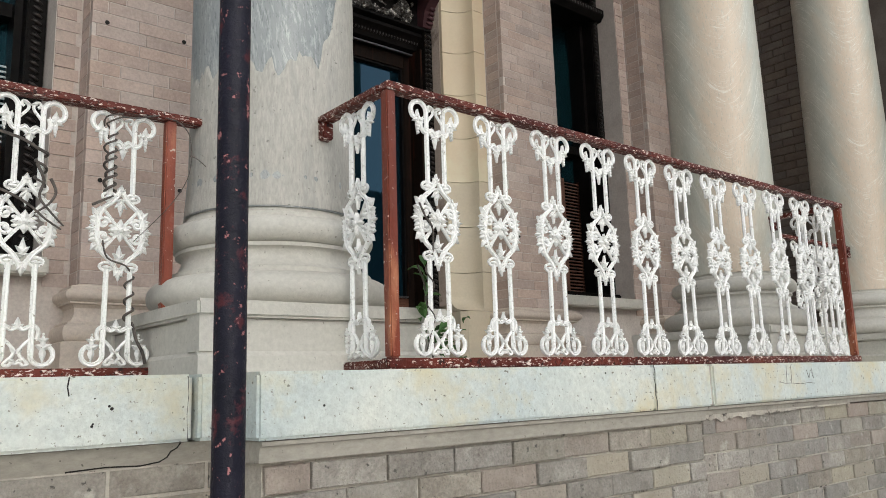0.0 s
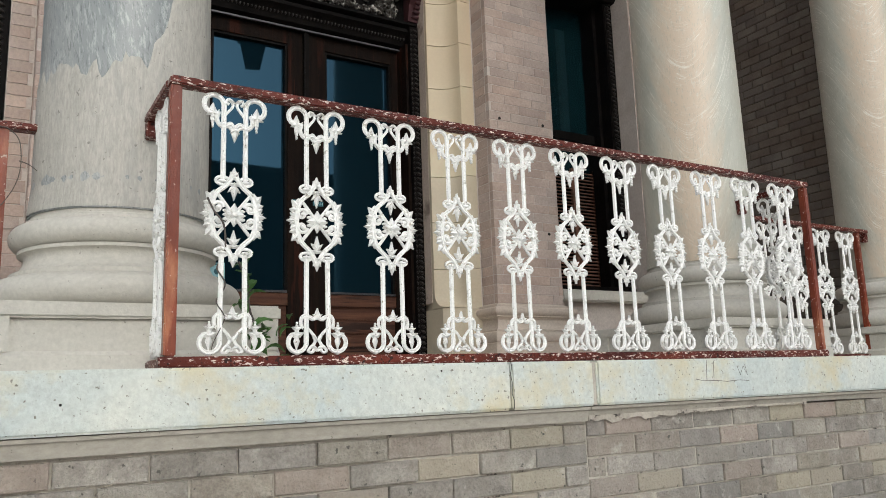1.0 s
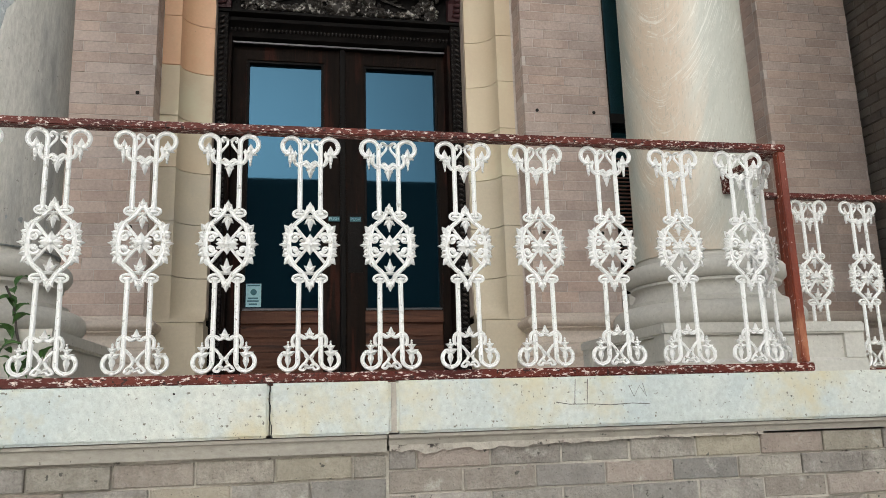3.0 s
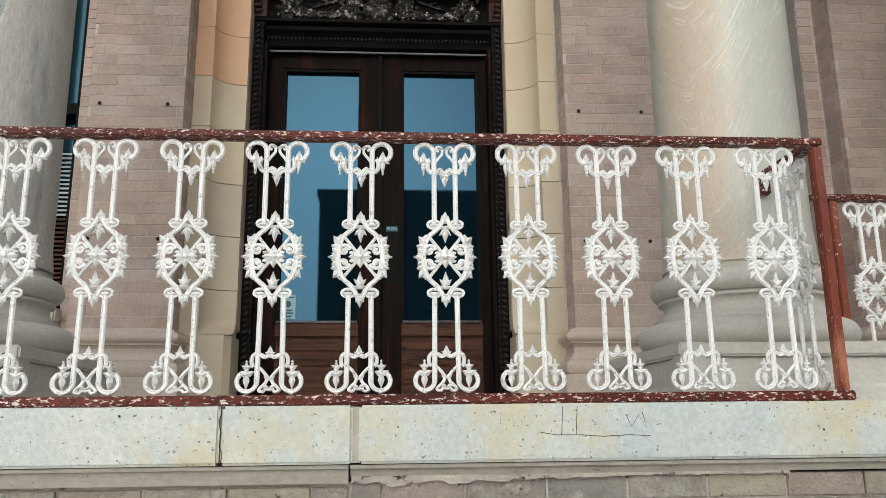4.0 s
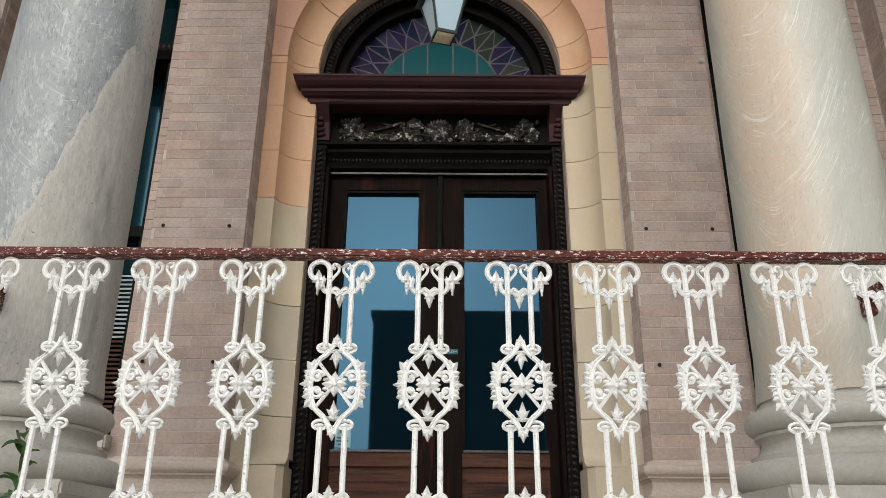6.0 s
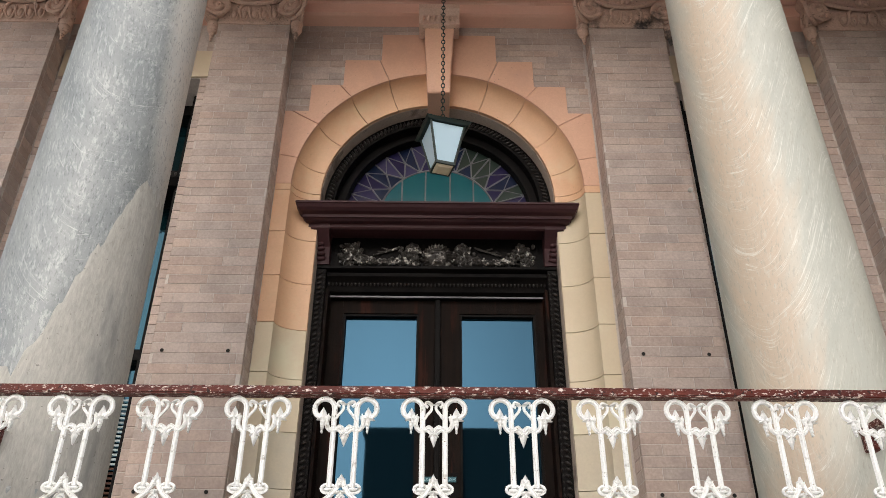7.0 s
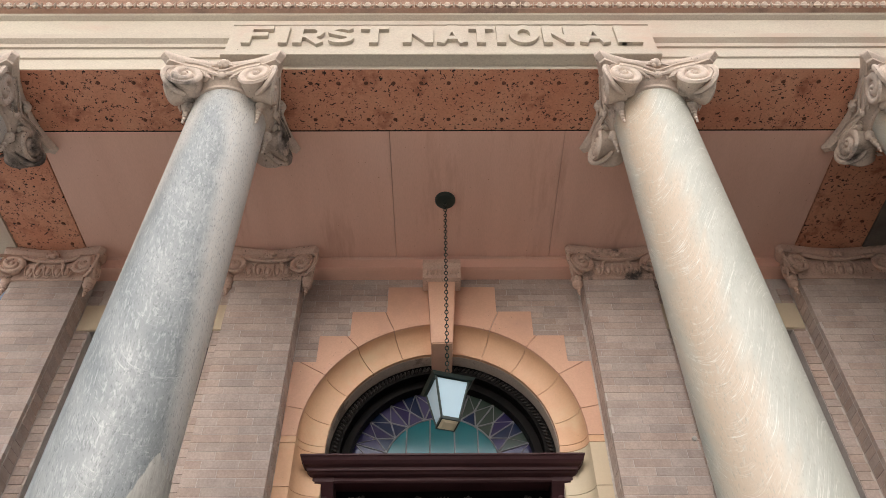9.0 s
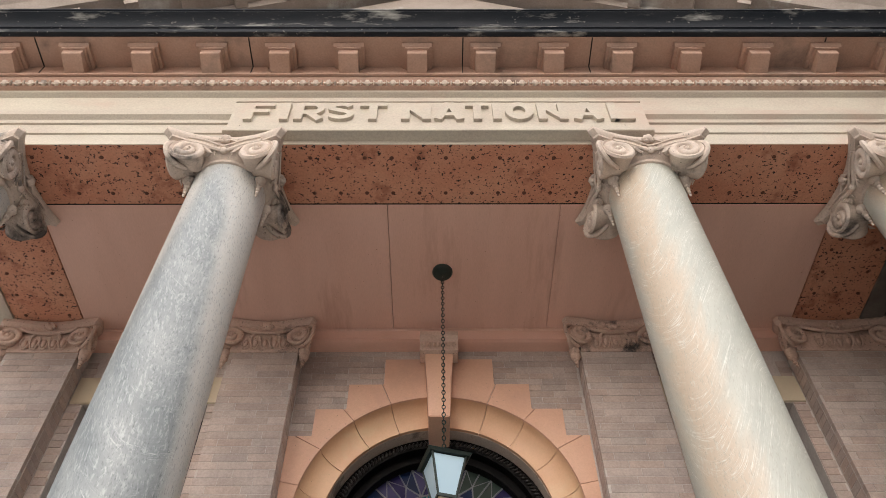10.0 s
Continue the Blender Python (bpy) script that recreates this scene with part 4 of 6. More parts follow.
def pilaster(x0, x1, label):
    p = thing("pilaster", label, "pilaster", (0, 0, 0), "wall pilasters")
    part("core", box(x0 + 0.003, x1 - 0.003, FACE + 0.0028, WALL + 0.1, 1.9, 6.40), M_PIL_MORTAR, p)
    prof = [(-0.018, FLOOR), (-0.018, 1.785), (-0.006, 1.790)]
    prof += [(0.010 - 0.020 * math.cos(radians(a)), 1.832 + 0.040 * math.sin(radians(a))) for a in range(-75, 76, 15)]
    prof += [(0.016, 1.874), (0.016, 1.886), (0.030, 1.890), (0.043, 1.905), (0.052, 1.93), (0.052, 1.958), (0.040, 1.974), (0.024, 1.978), (0.024, 1.988), (0.016, 1.991)]
    prof += [(0.020 - 0.022 * math.cos(radians(a)), 2.020 + 0.026 * math.sin(radians(a))) for a in range(-70, 71, 14)]
    prof += [(0.026, 2.050), (0.030, 2.066), (0.066, 2.072), (0.070, 2.08)]
    bm = bmesh.new()
    rings = []
    for d, z in prof:
        o = 0.07 - d
        rings.append([bm.verts.new(q) for q in ((x0 - o, WALL + 0.05, z), (x0 - o, FACE - o, z), (x1 + o, FACE - o, z), (x1 + o, WALL + 0.05, z))])
    for a, b in zip(rings, rings[1:]):
        for k in range(4):
            bm.faces.new((a[k], a[(k + 1) % 4], b[(k + 1) % 4], b[k]))
    bm.faces.new(rings[-1])
    bm.faces.new(rings[0][::-1])
    part("base", bm, M_PILBASE, p, "moulded buff stone base", smooth=25)
    # capital
    mid, hw = (x0 + x1) / 2, (x1 - x0) / 2
    cp = part("capital", prism([(FACE - 0.012, 6.335), (FACE - 0.02, 6.35), (FACE - 0.02, 6.40), (FACE - 0.045, 6.45), (FACE - 0.05, 6.49), (FACE - 0.03, 6.56), (WALL, 6.56), (WALL, 6.335)], x0 + 0.004, x1 - 0.004), M_CARVED_BOUNCE, p, smooth=30)
    pts = [(x0 - 0.10, FACE - 0.13)] + [(mid + hw * 0.95 * u, FACE - 0.075 - 0.04 * u * u) for u in (-1, -0.5, 0, 0.5, 1)] + [(x1 + 0.10, FACE - 0.13), (x1 + 0.13, FACE - 0.09), (x1 + 0.06, WALL), (x0 - 0.06, WALL), (x0 - 0.13, FACE - 0.09)]
    bm = bmesh.new()
    lo = [bm.verts.new((mid + (a - mid) * 0.94, b + 0.02, 6.56)) for a, b in pts]
    m1 = [bm.verts.new((a, b, 6.60)) for a, b in pts]
    hi = [bm.verts.new((a, b, CEIL - 0.01)) for a, b in pts]
    n = len(pts)
    for a, b in ((lo, m1), (m1, hi)):
        for k in range(n):
            bm.faces.new((a[k], a[(k + 1) % n], b[(k + 1) % n], b[k]))
    bm.faces.new(lo[::-1])
    bm.faces.new(hi)
    part("abacus", bm, M_CARVED_BOUNCE, cp, smooth=20)
    for sgn, xe in ((-1, x0), (1, x1)):
        vb = bmesh.new()
        # front scroll and its twin on the return, about the corner
        for fl, run, c in ((Vector((-sgn * 0.22, -0.975, 0)), Vector((sgn * 0.975, -0.22, 0)), Vector((xe - sgn * 0.005, FACE - 0.10, 6.455))),
                           (Vector((sgn * 0.975, 0.22, 0)), Vector((sgn * 0.22, -0.975, 0)), Vector((xe + sgn * 0.085, FACE - 0.015, 6.455)))):
            volute_disc(vb, c, fl, run, 0.108, 0.09, 0.66)
        tube([(xe + sgn * (0.055 + 0.075 * math.cos(radians(a))), FACE - 0.075 - 0.075 * math.cos(radians(a)), 6.455 + 0.10 * math.sin(radians(a))) for a in range(95, -140, -15)], 0.016, 6, vb, up=(sgn, 1, 0))
        lathe([(0.010, -0.055), (0.034, -0.045), (0.048, -0.012), (0.040, 0.004), (0.048, 0.02), (0.052, 0.05), (0.030, 0.07)], 10, vb, Matrix.Translation((xe + sgn * 0.045, FACE + 0.02, 6.31)))
        for k in range(3):
            r = (0.026, 0.020, 0.013)[k]
            blob(vb, (xe + sgn * 0.045, FACE + 0.02, 6.245 - 0.030 * k), (r, r, 0.018))
        part("volute", vb, M_CARVED_BOUNCE, cp, smooth=50)
    for k in range(5):
        ex = mid + (k - 2) * 0.082
        eg = blob(bmesh.new(), (ex, FACE - 0.040, 6.405), (0.024, 0.026, 0.044), 2)
        for sg in (-1, 1):
            tube(curve_points([(ex + sg * 0.034, FACE - 0.062, 6.462), (ex + sg * 0.037, FACE - 0.052, 6.41), (ex + sg * 0.022, FACE - 0.040, 6.362), (ex, FACE - 0.034, 6.350)], 3), 0.008, 5, eg)
        part("egg", eg, M_CARVED_BOUNCE, cp, smooth=60)
    bd = bmesh.new()
    for dz, rr in ((0.0, 0.020), (0.028, 0.010)):
        tube(curve_points([(x0 + 0.06, FACE - 0.09, 6.548 + dz * 0.4), (mid - 0.15, FACE - 0.075, 6.520 + dz), (mid, FACE - 0.07, 6.505 + dz), (mid + 0.15, FACE - 0.075, 6.520 + dz), (x1 - 0.06, FACE - 0.09, 6.548 + dz * 0.4)], 5), rr, 6, bd)
    part("channel_band", bd, M_CARVED_BOUNCE, cp, smooth=60)
    ob = blob(bmesh.new(), (mid, FACE - 0.085, 6.56), (0.05, 0.03, 0.04), 2)
    for k in range(6):
        t = k * math.pi / 3
        blob(ob, (mid + 0.045 * math.cos(t), FACE - 0.095, 6.56 + 0.034 * math.sin(t)), (0.02, 0.02, 0.017))
    part("rosette", ob, M_CARVED_BOUNCE, cp, smooth=60)
    for sgn in (-1, 1):
        part("tendril", tube(curve_points([(mid + sgn * 0.04, FACE - 0.07, 6.55), (mid + sgn * 0.10, FACE - 0.06, 6.50), (mid + sgn * 0.13, FACE - 0.05, 6.45)], 3), [0.016] * 6 + [0.006], 6), M_CARVED_BOUNCE, cp, smooth=60)
    return p


PIL = [(-3.715, -3.09, "buff brick pilaster with carved capital at the porch's open end"), (-1.80, -1.208, "buff brick pilaster with stone base and carved capital beside doorway"),
       (1.220, 1.833, "buff brick pilaster with stone base and carved capital beside doorway"), (3.09, 3.86, "buff brick pilaster with carved capital beside the dark wing")]
pilasters = [pilaster(*p) for p in PIL]
for s in (-1, 1):
    for x, z in ((1.309, 3.488), (1.724, 3.488), (1.309, 2.62), (1.724, 2.62)):
        hole = tagged(part("anchor_hole", lathe([(0.007, 0.0), (0.012, 0.003), (0.012, 0.006), (0.003, 0.006)], 10, m=pose(s * x, FACE - 0.004, z, 90, 0, 0)), M_HOLE), "small dark anchor hole in the brick pilaster", "anchor hole", "holes in the pilasters")

# plaster repair on the grey column
rng = random.Random(4)
pat = bmesh.new()
grid = {}
NA, NZ = 120, 60
for i in range(NA + 1):
    az = radians(-100 + 240 * i / NA)
    rise = min(1.0, max(0.0, (math.degrees(az) - 4) / 58))
    top = 2.62 + 0.95 * rise + 0.07 * noise.noise(Vector((i * 0.35, 1.7, 0)))
    top += 0.03 * noise.noise(Vector((i * 0.9, 4.2, 3.1)))
    for j in range(NZ + 1):
        z = 2.122 + (top - 2.122) * j / NZ
        u = (z - 2.118) / (6.425 - 2.118)
        r = COL_R - (COL_R - COL_TOP) * (max(u, 0) ** 1.4) + 0.012 * max(0, 1 - u * 40) + 0.0035 * min(1.0, (NZ - j) / 3) + 0.001 + 0.002 * noise.noise(Vector((i * 0.5, z * 6, 0)))
        grid[i, j] = pat.verts.new((r * math.sin(az), -r * math.cos(az), z))
for (i, j), v in list(grid.items()):
    q = [(i, j), (i + 1, j), (i + 1, j + 1), (i, j + 1)]
    if all(k in grid for k in q):
        pat.faces.new([grid[k] for k in q])
bmesh.ops.delete(pat, geom=[v for v in pat.verts if not v.link_faces], context="VERTS")
part("plaster_patch", pat, M_PLASTER, col_left, "beige plaster repair", smooth=60)

# marks on the cap stones
for x, z, y in ((1.393, 1.496, CAP_FRONT), (-1.789, 1.492, CAP_FRONT), (-0.67, 1.555, CAP_FRONT)):
    part("drill_hole", lathe([(0.0025, 0.0), (0.0036, 0.002), (0.0015, 0.002)], 8, m=pose(x, y - 0.0005, z, 90, 0, 0)), M_HOLE, cap)


def scratch(pts, w=0.0008):
    return tube([(x, CAP_FRONT - 0.0002, z) for x, z in pts], w, 4)


for pts in ([(0.792, 1.547), (0.808, 1.509), (0.830, 1.545), (0.853, 1.508), (0.842, 1.552)], [(0.604, 1.572), (0.597, 1.490)], [(0.647, 1.571), (0.640, 1.489)],
            [(0.533, 1.498), (0.58, 1.490), (0.66, 1.489), (0.72, 1.484), (0.80, 1.488), (0.862, 1.484)]):
    part("scratch", scratch(pts, 0.0011), M_VINE, cap)
crack = [(-0.388 + 0.0035 * math.sin(k * 1.9) + 0.012 * max(0, k / 9 - 0.4), FLOOR + 0.001 - 0.166 * k / 9) for k in range(10)]
part("crack", scratch(crack, 0.0013), M_HOLE, cap)
def crack_line(pts, y, w, name="crack"):
    part(name, tube([(x, y + max(0.0, 1.412 - z) * 0.577, z) for x, z in pts], w, 4), M_HOLE, cap)


crack_line([(-2.072, 1.412), (-2.078, 1.400), (-2.092, 1.392), (-2.098, 1.378), (-2.115, 1.368), (-2.16, 1.362), (-2.24, 1.366), (-2.33, 1.362)], CAP_SIDE + 0.0302, 0.0022)
crack_line([(-2.068, 1.575), (-2.0655, 1.53), (-2.069, 1.48), (-2.066, 1.42)], CAP_SIDE + 0.001, 0.0016)
crack_line([(-2.345, 1.578), (-2.348, 1.556), (-2.344, 1.535)], CAP_SIDE, 0.0016)
for x, z, r in ((-2.249, 1.503, 0.005), (-2.255, 1.509, 0.0038), (-2.292, 1.465, 0.004), (-2.290, 1.470, 0.003), (-2.288, 1.528, 0.0025)):
    part("chip", blob(bmesh.new(), (x, CAP_SIDE, z), (r, 0.0012, r * 0.9)), M_HOLE, cap)
tagged(part("wall_stud", lathe([(0.004, 0.0), (0.018, 0.002), (0.018, 0.02), (0.008, 0.026)], 12, m=pose(1.80, FACE, 4.74, 90, 0, 0)), M_STONE), "small pale round stud on the brick pilaster", "wall stud")
tagged(part("ceiling_bead", prism([(2.302, CEIL - 0.002), (2.285, CEIL - 0.002), (2.282, CEIL - 0.012), (2.302, CEIL - 0.022)], -3.1, 3.95), M_CEIL), "thin painted bead between ceiling and fascia", "trim", kind="structure")

# ---- arched doorway ----
surround = thing("door_surround", "cream terracotta door surround with coved jambs and stepped arch stones", "door surround", kind="structure")
COVE_Y = 2.595


def cove(n=6):
    """The hollow from the wall face to the door frame: (distance in from the outer edge, depth)."""
    w = R_OUT - R_IN
    return [(w * (1 - math.cos(radians(90 * k / n))), WALL + (COVE_Y - WALL) * math.sin(radians(90 * k / n))) for k in range(n + 1)]


def jamb_block(s, z0, z1, coved=True):
    xi = R_OUT
    pts = [(1.203, WALL - 0.012), (xi + 0.004, WALL - 0.012)]
    if coved:
        pts += [(R_OUT - d, y) for d, y in cove()] + [(R_IN, COVE_Y + 0.03), (R_IN + 0.05, COVE_Y + 0.03), (R_IN + 0.05, 2.83)]
    else:
        pts += [(0.93, WALL - 0.012), (R_IN, WALL + 0.03), (R_IN, 2.83)]
    pts += [(1.203, 2.83)]
    bm = bmesh.new()
    ends = [[bm.verts.new((s * x, y, z)) for x, y in pts] for z in (z0 + 0.0025, z1 - 0.0025)]
    n = len(pts)
    for i in range(n):
        bm.faces.new((ends[0][i], ends[0][(i + 1) % n], ends[1][(i + 1) % n], ends[1][i]))
    bm.faces.new(ends[0])
    bm.faces.new(ends[1][::-1])
    # Upper stones take the ochre copy, which carries the warm ceiling bounce as colour.
    part("jamb_stone", bm, M_RING_BOUNCE if z1 > (4.0 if s < 0 else 4.86) else M_TERRA_LOW if z1 < 3.1 else M_TERRA, surround, smooth=30)


def cove_stop(s, z0, z1):
    """The hollow dying into the square block below it in a rounded end."""
    bm = bmesh.new()
    rows = []
    for k in range(9):
        u = k / 8
        z = z0 + (z1 - z0) * u
        g = math.sqrt(max(0.0, 1 - (1 - u) ** 2))
        hollow = [(R_OUT - d * g - (1 - g) * (R_OUT - R_IN) * j / 6, WALL - 0.012 + (y - WALL + 0.012) * g) for j, (d, y) in enumerate(cove())]
        pts = [(1.203, WALL - 0.012), (R_OUT + 0.004, WALL - 0.012)] + hollow + [(R_IN, COVE_Y + 0.03), (R_IN + 0.05, 2.83), (1.203, 2.83)]
        rows.append([bm.verts.new((s * x, y, z)) for x, y in pts])
    n = len(rows[0])
    for a, b in zip(rows, rows[1:]):
        for k in range(n):
            bm.faces.new((a[k], a[(k + 1) % n], b[(k + 1) % n], b[k]))
    bm.faces.new(rows[0])
    bm.faces.new(rows[-1][::-1])
    part("jamb_stop", bm, M_TERRA_LOW, surround, "rounded end of the hollow", smooth=40)


for s in (-1, 1):
    jamb_block(s, FLOOR, 2.06, False)
    cove_stop(s, 2.0605, 2.1775)
    cuts = [2.175] + [4.842 - 0.355 * k for k in range(7, -1, -1)]
    for za, zb in zip(cuts, cuts[1:]):
        jamb_block(s, za, zb)
    z = cuts[-1]
    jamb_block(s, z, ARCH_Z)


def reach(a):
    """How far the stepped outline lies from the arch centre at angle a."""
    c, q = abs(math.cos(radians(a))), max(math.sin(radians(a)), 1e-6)
    return max(min(x / max(c, 1e-6), (zt - ARCH_Z) / q) for x, zt in STEPS)


corner_angles = []
for i, (x, zt) in enumerate(STEPS):
    corner_angles.append(math.degrees(math.atan2(zt - ARCH_Z, x)))
    if i + 1 < len(STEPS):
        corner_angles.append(math.degrees(math.atan2(zt - ARCH_Z, STEPS[i + 1][0])))


def voussoir(s, a0, a1):
    g = 0.14
    bm = bmesh.new()
    angs = sorted({a0 + g, a1 - g, *[a0 + g + (a1 - a0 - 2 * g) * k / 8 for k in range(9)], *[c for c in corner_angles if a0 + g < c < a1 - g]})

    def P(r, a, y):
        return (s * r * math.cos(radians(a)), y, ARCH_Z + r * math.sin(radians(a)))
    rows = []
    for a in angs:
        rows.append([bm.verts.new(P(r, a, y)) for r, y in ((reach(a), WALL + 0.1), (reach(a), WALL - 0.012), (R_OUT + 0.006, WALL - 0.012), (R_OUT + 0.003, WALL - 0.004), (R_OUT + 0.003, WALL + 0.1))])
    for p, q in zip(rows, rows[1:]):
        for k in range(len(p) - 1):
            bm.faces.new((p[k], p[k + 1], q[k + 1], q[k]))
    bm.faces.new(rows[0])
    bm.faces.new(rows[-1][::-1])
    outer = part("voussoir", bm, M_ARCH_BOUNCE, surround, smooth=30)
    bm = bmesh.new()
    rows = [[bm.verts.new(P(R_OUT + 0.002, a, 2.75))] + [bm.verts.new(P(R_OUT - d, a, y)) for d, y in cove()] + [bm.verts.new(P(R_IN, a, COVE_Y + 0.03)), bm.verts.new(P(R_IN + 0.02, a, 2.75))] for a in angs]
    for p, q in zip(rows, rows[1:]):
        for k in range(len(p) - 1):
            bm.faces.new((p[k], p[k + 1], q[k + 1], q[k]))
    bm.faces.new(rows[0])
    bm.faces.new(rows[-1][::-1])
    part("arch_ring", bm, M_RING_BOUNCE, outer, "hollow moulding, ochre from bounce light put into its colour", smooth=30)


for s in (-1, 1):
    for a0, a1 in ((0, 12.5), (12.5, 31), (31, 50.5), (50.5, 68.5), (68.5, 85.5)):
        voussoir(s, a0, a1)
    part("reveal", box(min(s * 0.888, s * 0.96), max(s * 0.888, s * 0.96), COVE_Y + 0.032, 2.83, 2.11, ARCH_Z), M_REVEAL, surround, "taupe plastered reveal")
rv = bmesh.new()
rows = [[rv.verts.new((r * math.cos(math.pi * k / 48), y, ARCH_Z + r * math.sin(math.pi * k / 48))) for r, y in ((0.96, COVE_Y + 0.032), (0.886, COVE_Y + 0.032), (0.886, 2.84), (0.96, 2.84))] for k in range(49)]
for p, q in zip(rows, rows[1:]):
    for k in range(4):
        rv.faces.new((p[k], p[(k + 1) % 4], q[(k + 1) % 4], q[k]))
part("reveal", rv, M_REVEAL, surround, smooth=30)
ks = bmesh.new()
lowv = [ks.verts.new(p) for p in ((-0.085, 2.34, 5.70), (0.085, 2.34, 5.70), (0.085, 2.78, 5.70), (-0.085, 2.78, 5.70))]
hiv = [ks.verts.new(p) for p in ((-0.12, 2.28, 6.34), (0.12, 2.28, 6.34), (0.12, 2.6, 6.34), (-0.12, 2.6, 6.34))]
for k in range(4):
    ks.faces.new((lowv[k], lowv[(k + 1) % 4], hiv[(k + 1) % 4], hiv[k]))
ks.faces.new(lowv)
ks.faces.new(hiv)
bmesh.ops.bevel(ks, geom=list(ks.edges), offset=0.008, segments=2, affect="EDGES")
key = part("keystone", ks, M_ARCH_BOUNCE, surround, "tapered keystone with fluted cap")
part("keystone_cap", prism([(2.27, 6.335), (2.245, 6.345), (2.245, 6.375), (2.235, 6.43), (2.205, 6.46), (2.195, 6.475), (2.195, 6.52), (2.4, 6.52), (2.4, 6.335)], -0.165, 0.165), M_CARVED_BOUNCE, key, smooth=25)
fl = bmesh.new()
for k in range(7):
    blob(fl, ((k - 3) * 0.042, 2.232, 6.40), (0.015, 0.014, 0.036))
part("fluting", fl, M_CARVED_BOUNCE, key, smooth=60)

doorway = thing("door_1", "dark oak double doors with tall panes in a black carved frame, closed", "door", kind="structure")
FRAME_Y, LEAF_Y, GLASS_Y, JAMB_Y = 2.80, 2.905, 2.955, 2.725
for s in (-1, 1):
    jm = part("jamb", prism([(s * 0.8875, FLOOR), (s * 0.8875, 4.33), (s * 0.815, 4.33), (s * 0.815, FLOOR)], JAMB_Y, 3.05, axis="y"), M_BLACK, doorway)
    part("jamb_fillet", box(min(s * 0.79, s * 0.813), max(s * 0.79, s * 0.813), FRAME_Y - 0.04, 3.05, FLOOR, 4.19), M_WOOD, doorway)
    lz = bmesh.new()
    for k in range(66):
        z = 1.66 + k * 0.0405
        blob(lz, (s * 0.856, JAMB_Y - 0.006, z), (0.024, 0.016, 0.013), turn=Matrix.Rotation(radians(28 * s), 4, "Y"))
        blob(lz, (s * 0.822, JAMB_Y - 0.004, z), (0.007, 0.010, 0.014))
    part("carved_band", lz, M_BLACK_GLOSS, jm, "row of carved leaves", smooth=60)
part("lintel", prism([(FRAME_Y - 0.02, 4.33), (FRAME_Y - 0.04, 4.32), (FRAME_Y - 0.045, 4.29), (FRAME_Y - 0.01, 4.27), (FRAME_Y + 0.02, 4.235), (FRAME_Y + 0.03, 4.20), (FRAME_Y + 0.07, 4.185), (FRAME_Y + 0.07, 4.17), (3.05, 4.17), (3.05, 4.33)], -0.813, 0.813), M_BLACK, doorway, smooth=25)
part("lintel_bead", box(-0.80, 0.80, FRAME_Y + 0.055, FRAME_Y + 0.075, 4.165, 4.178), M_STEEL, doorway)
lz = bmesh.new()
for k in range(58):
    blob(lz, (-0.80 + k * 0.0281, FRAME_Y + 0.012, 4.255), (0.010, 0.014, 0.020))
part("carved_beads", lz, M_BLACK_GLOSS, doorway, smooth=60)
part("threshold", box(-0.86, 0.86, 2.78, 3.1, FLOOR - 0.002, FLOOR + 0.03), M_STONE, doorway)

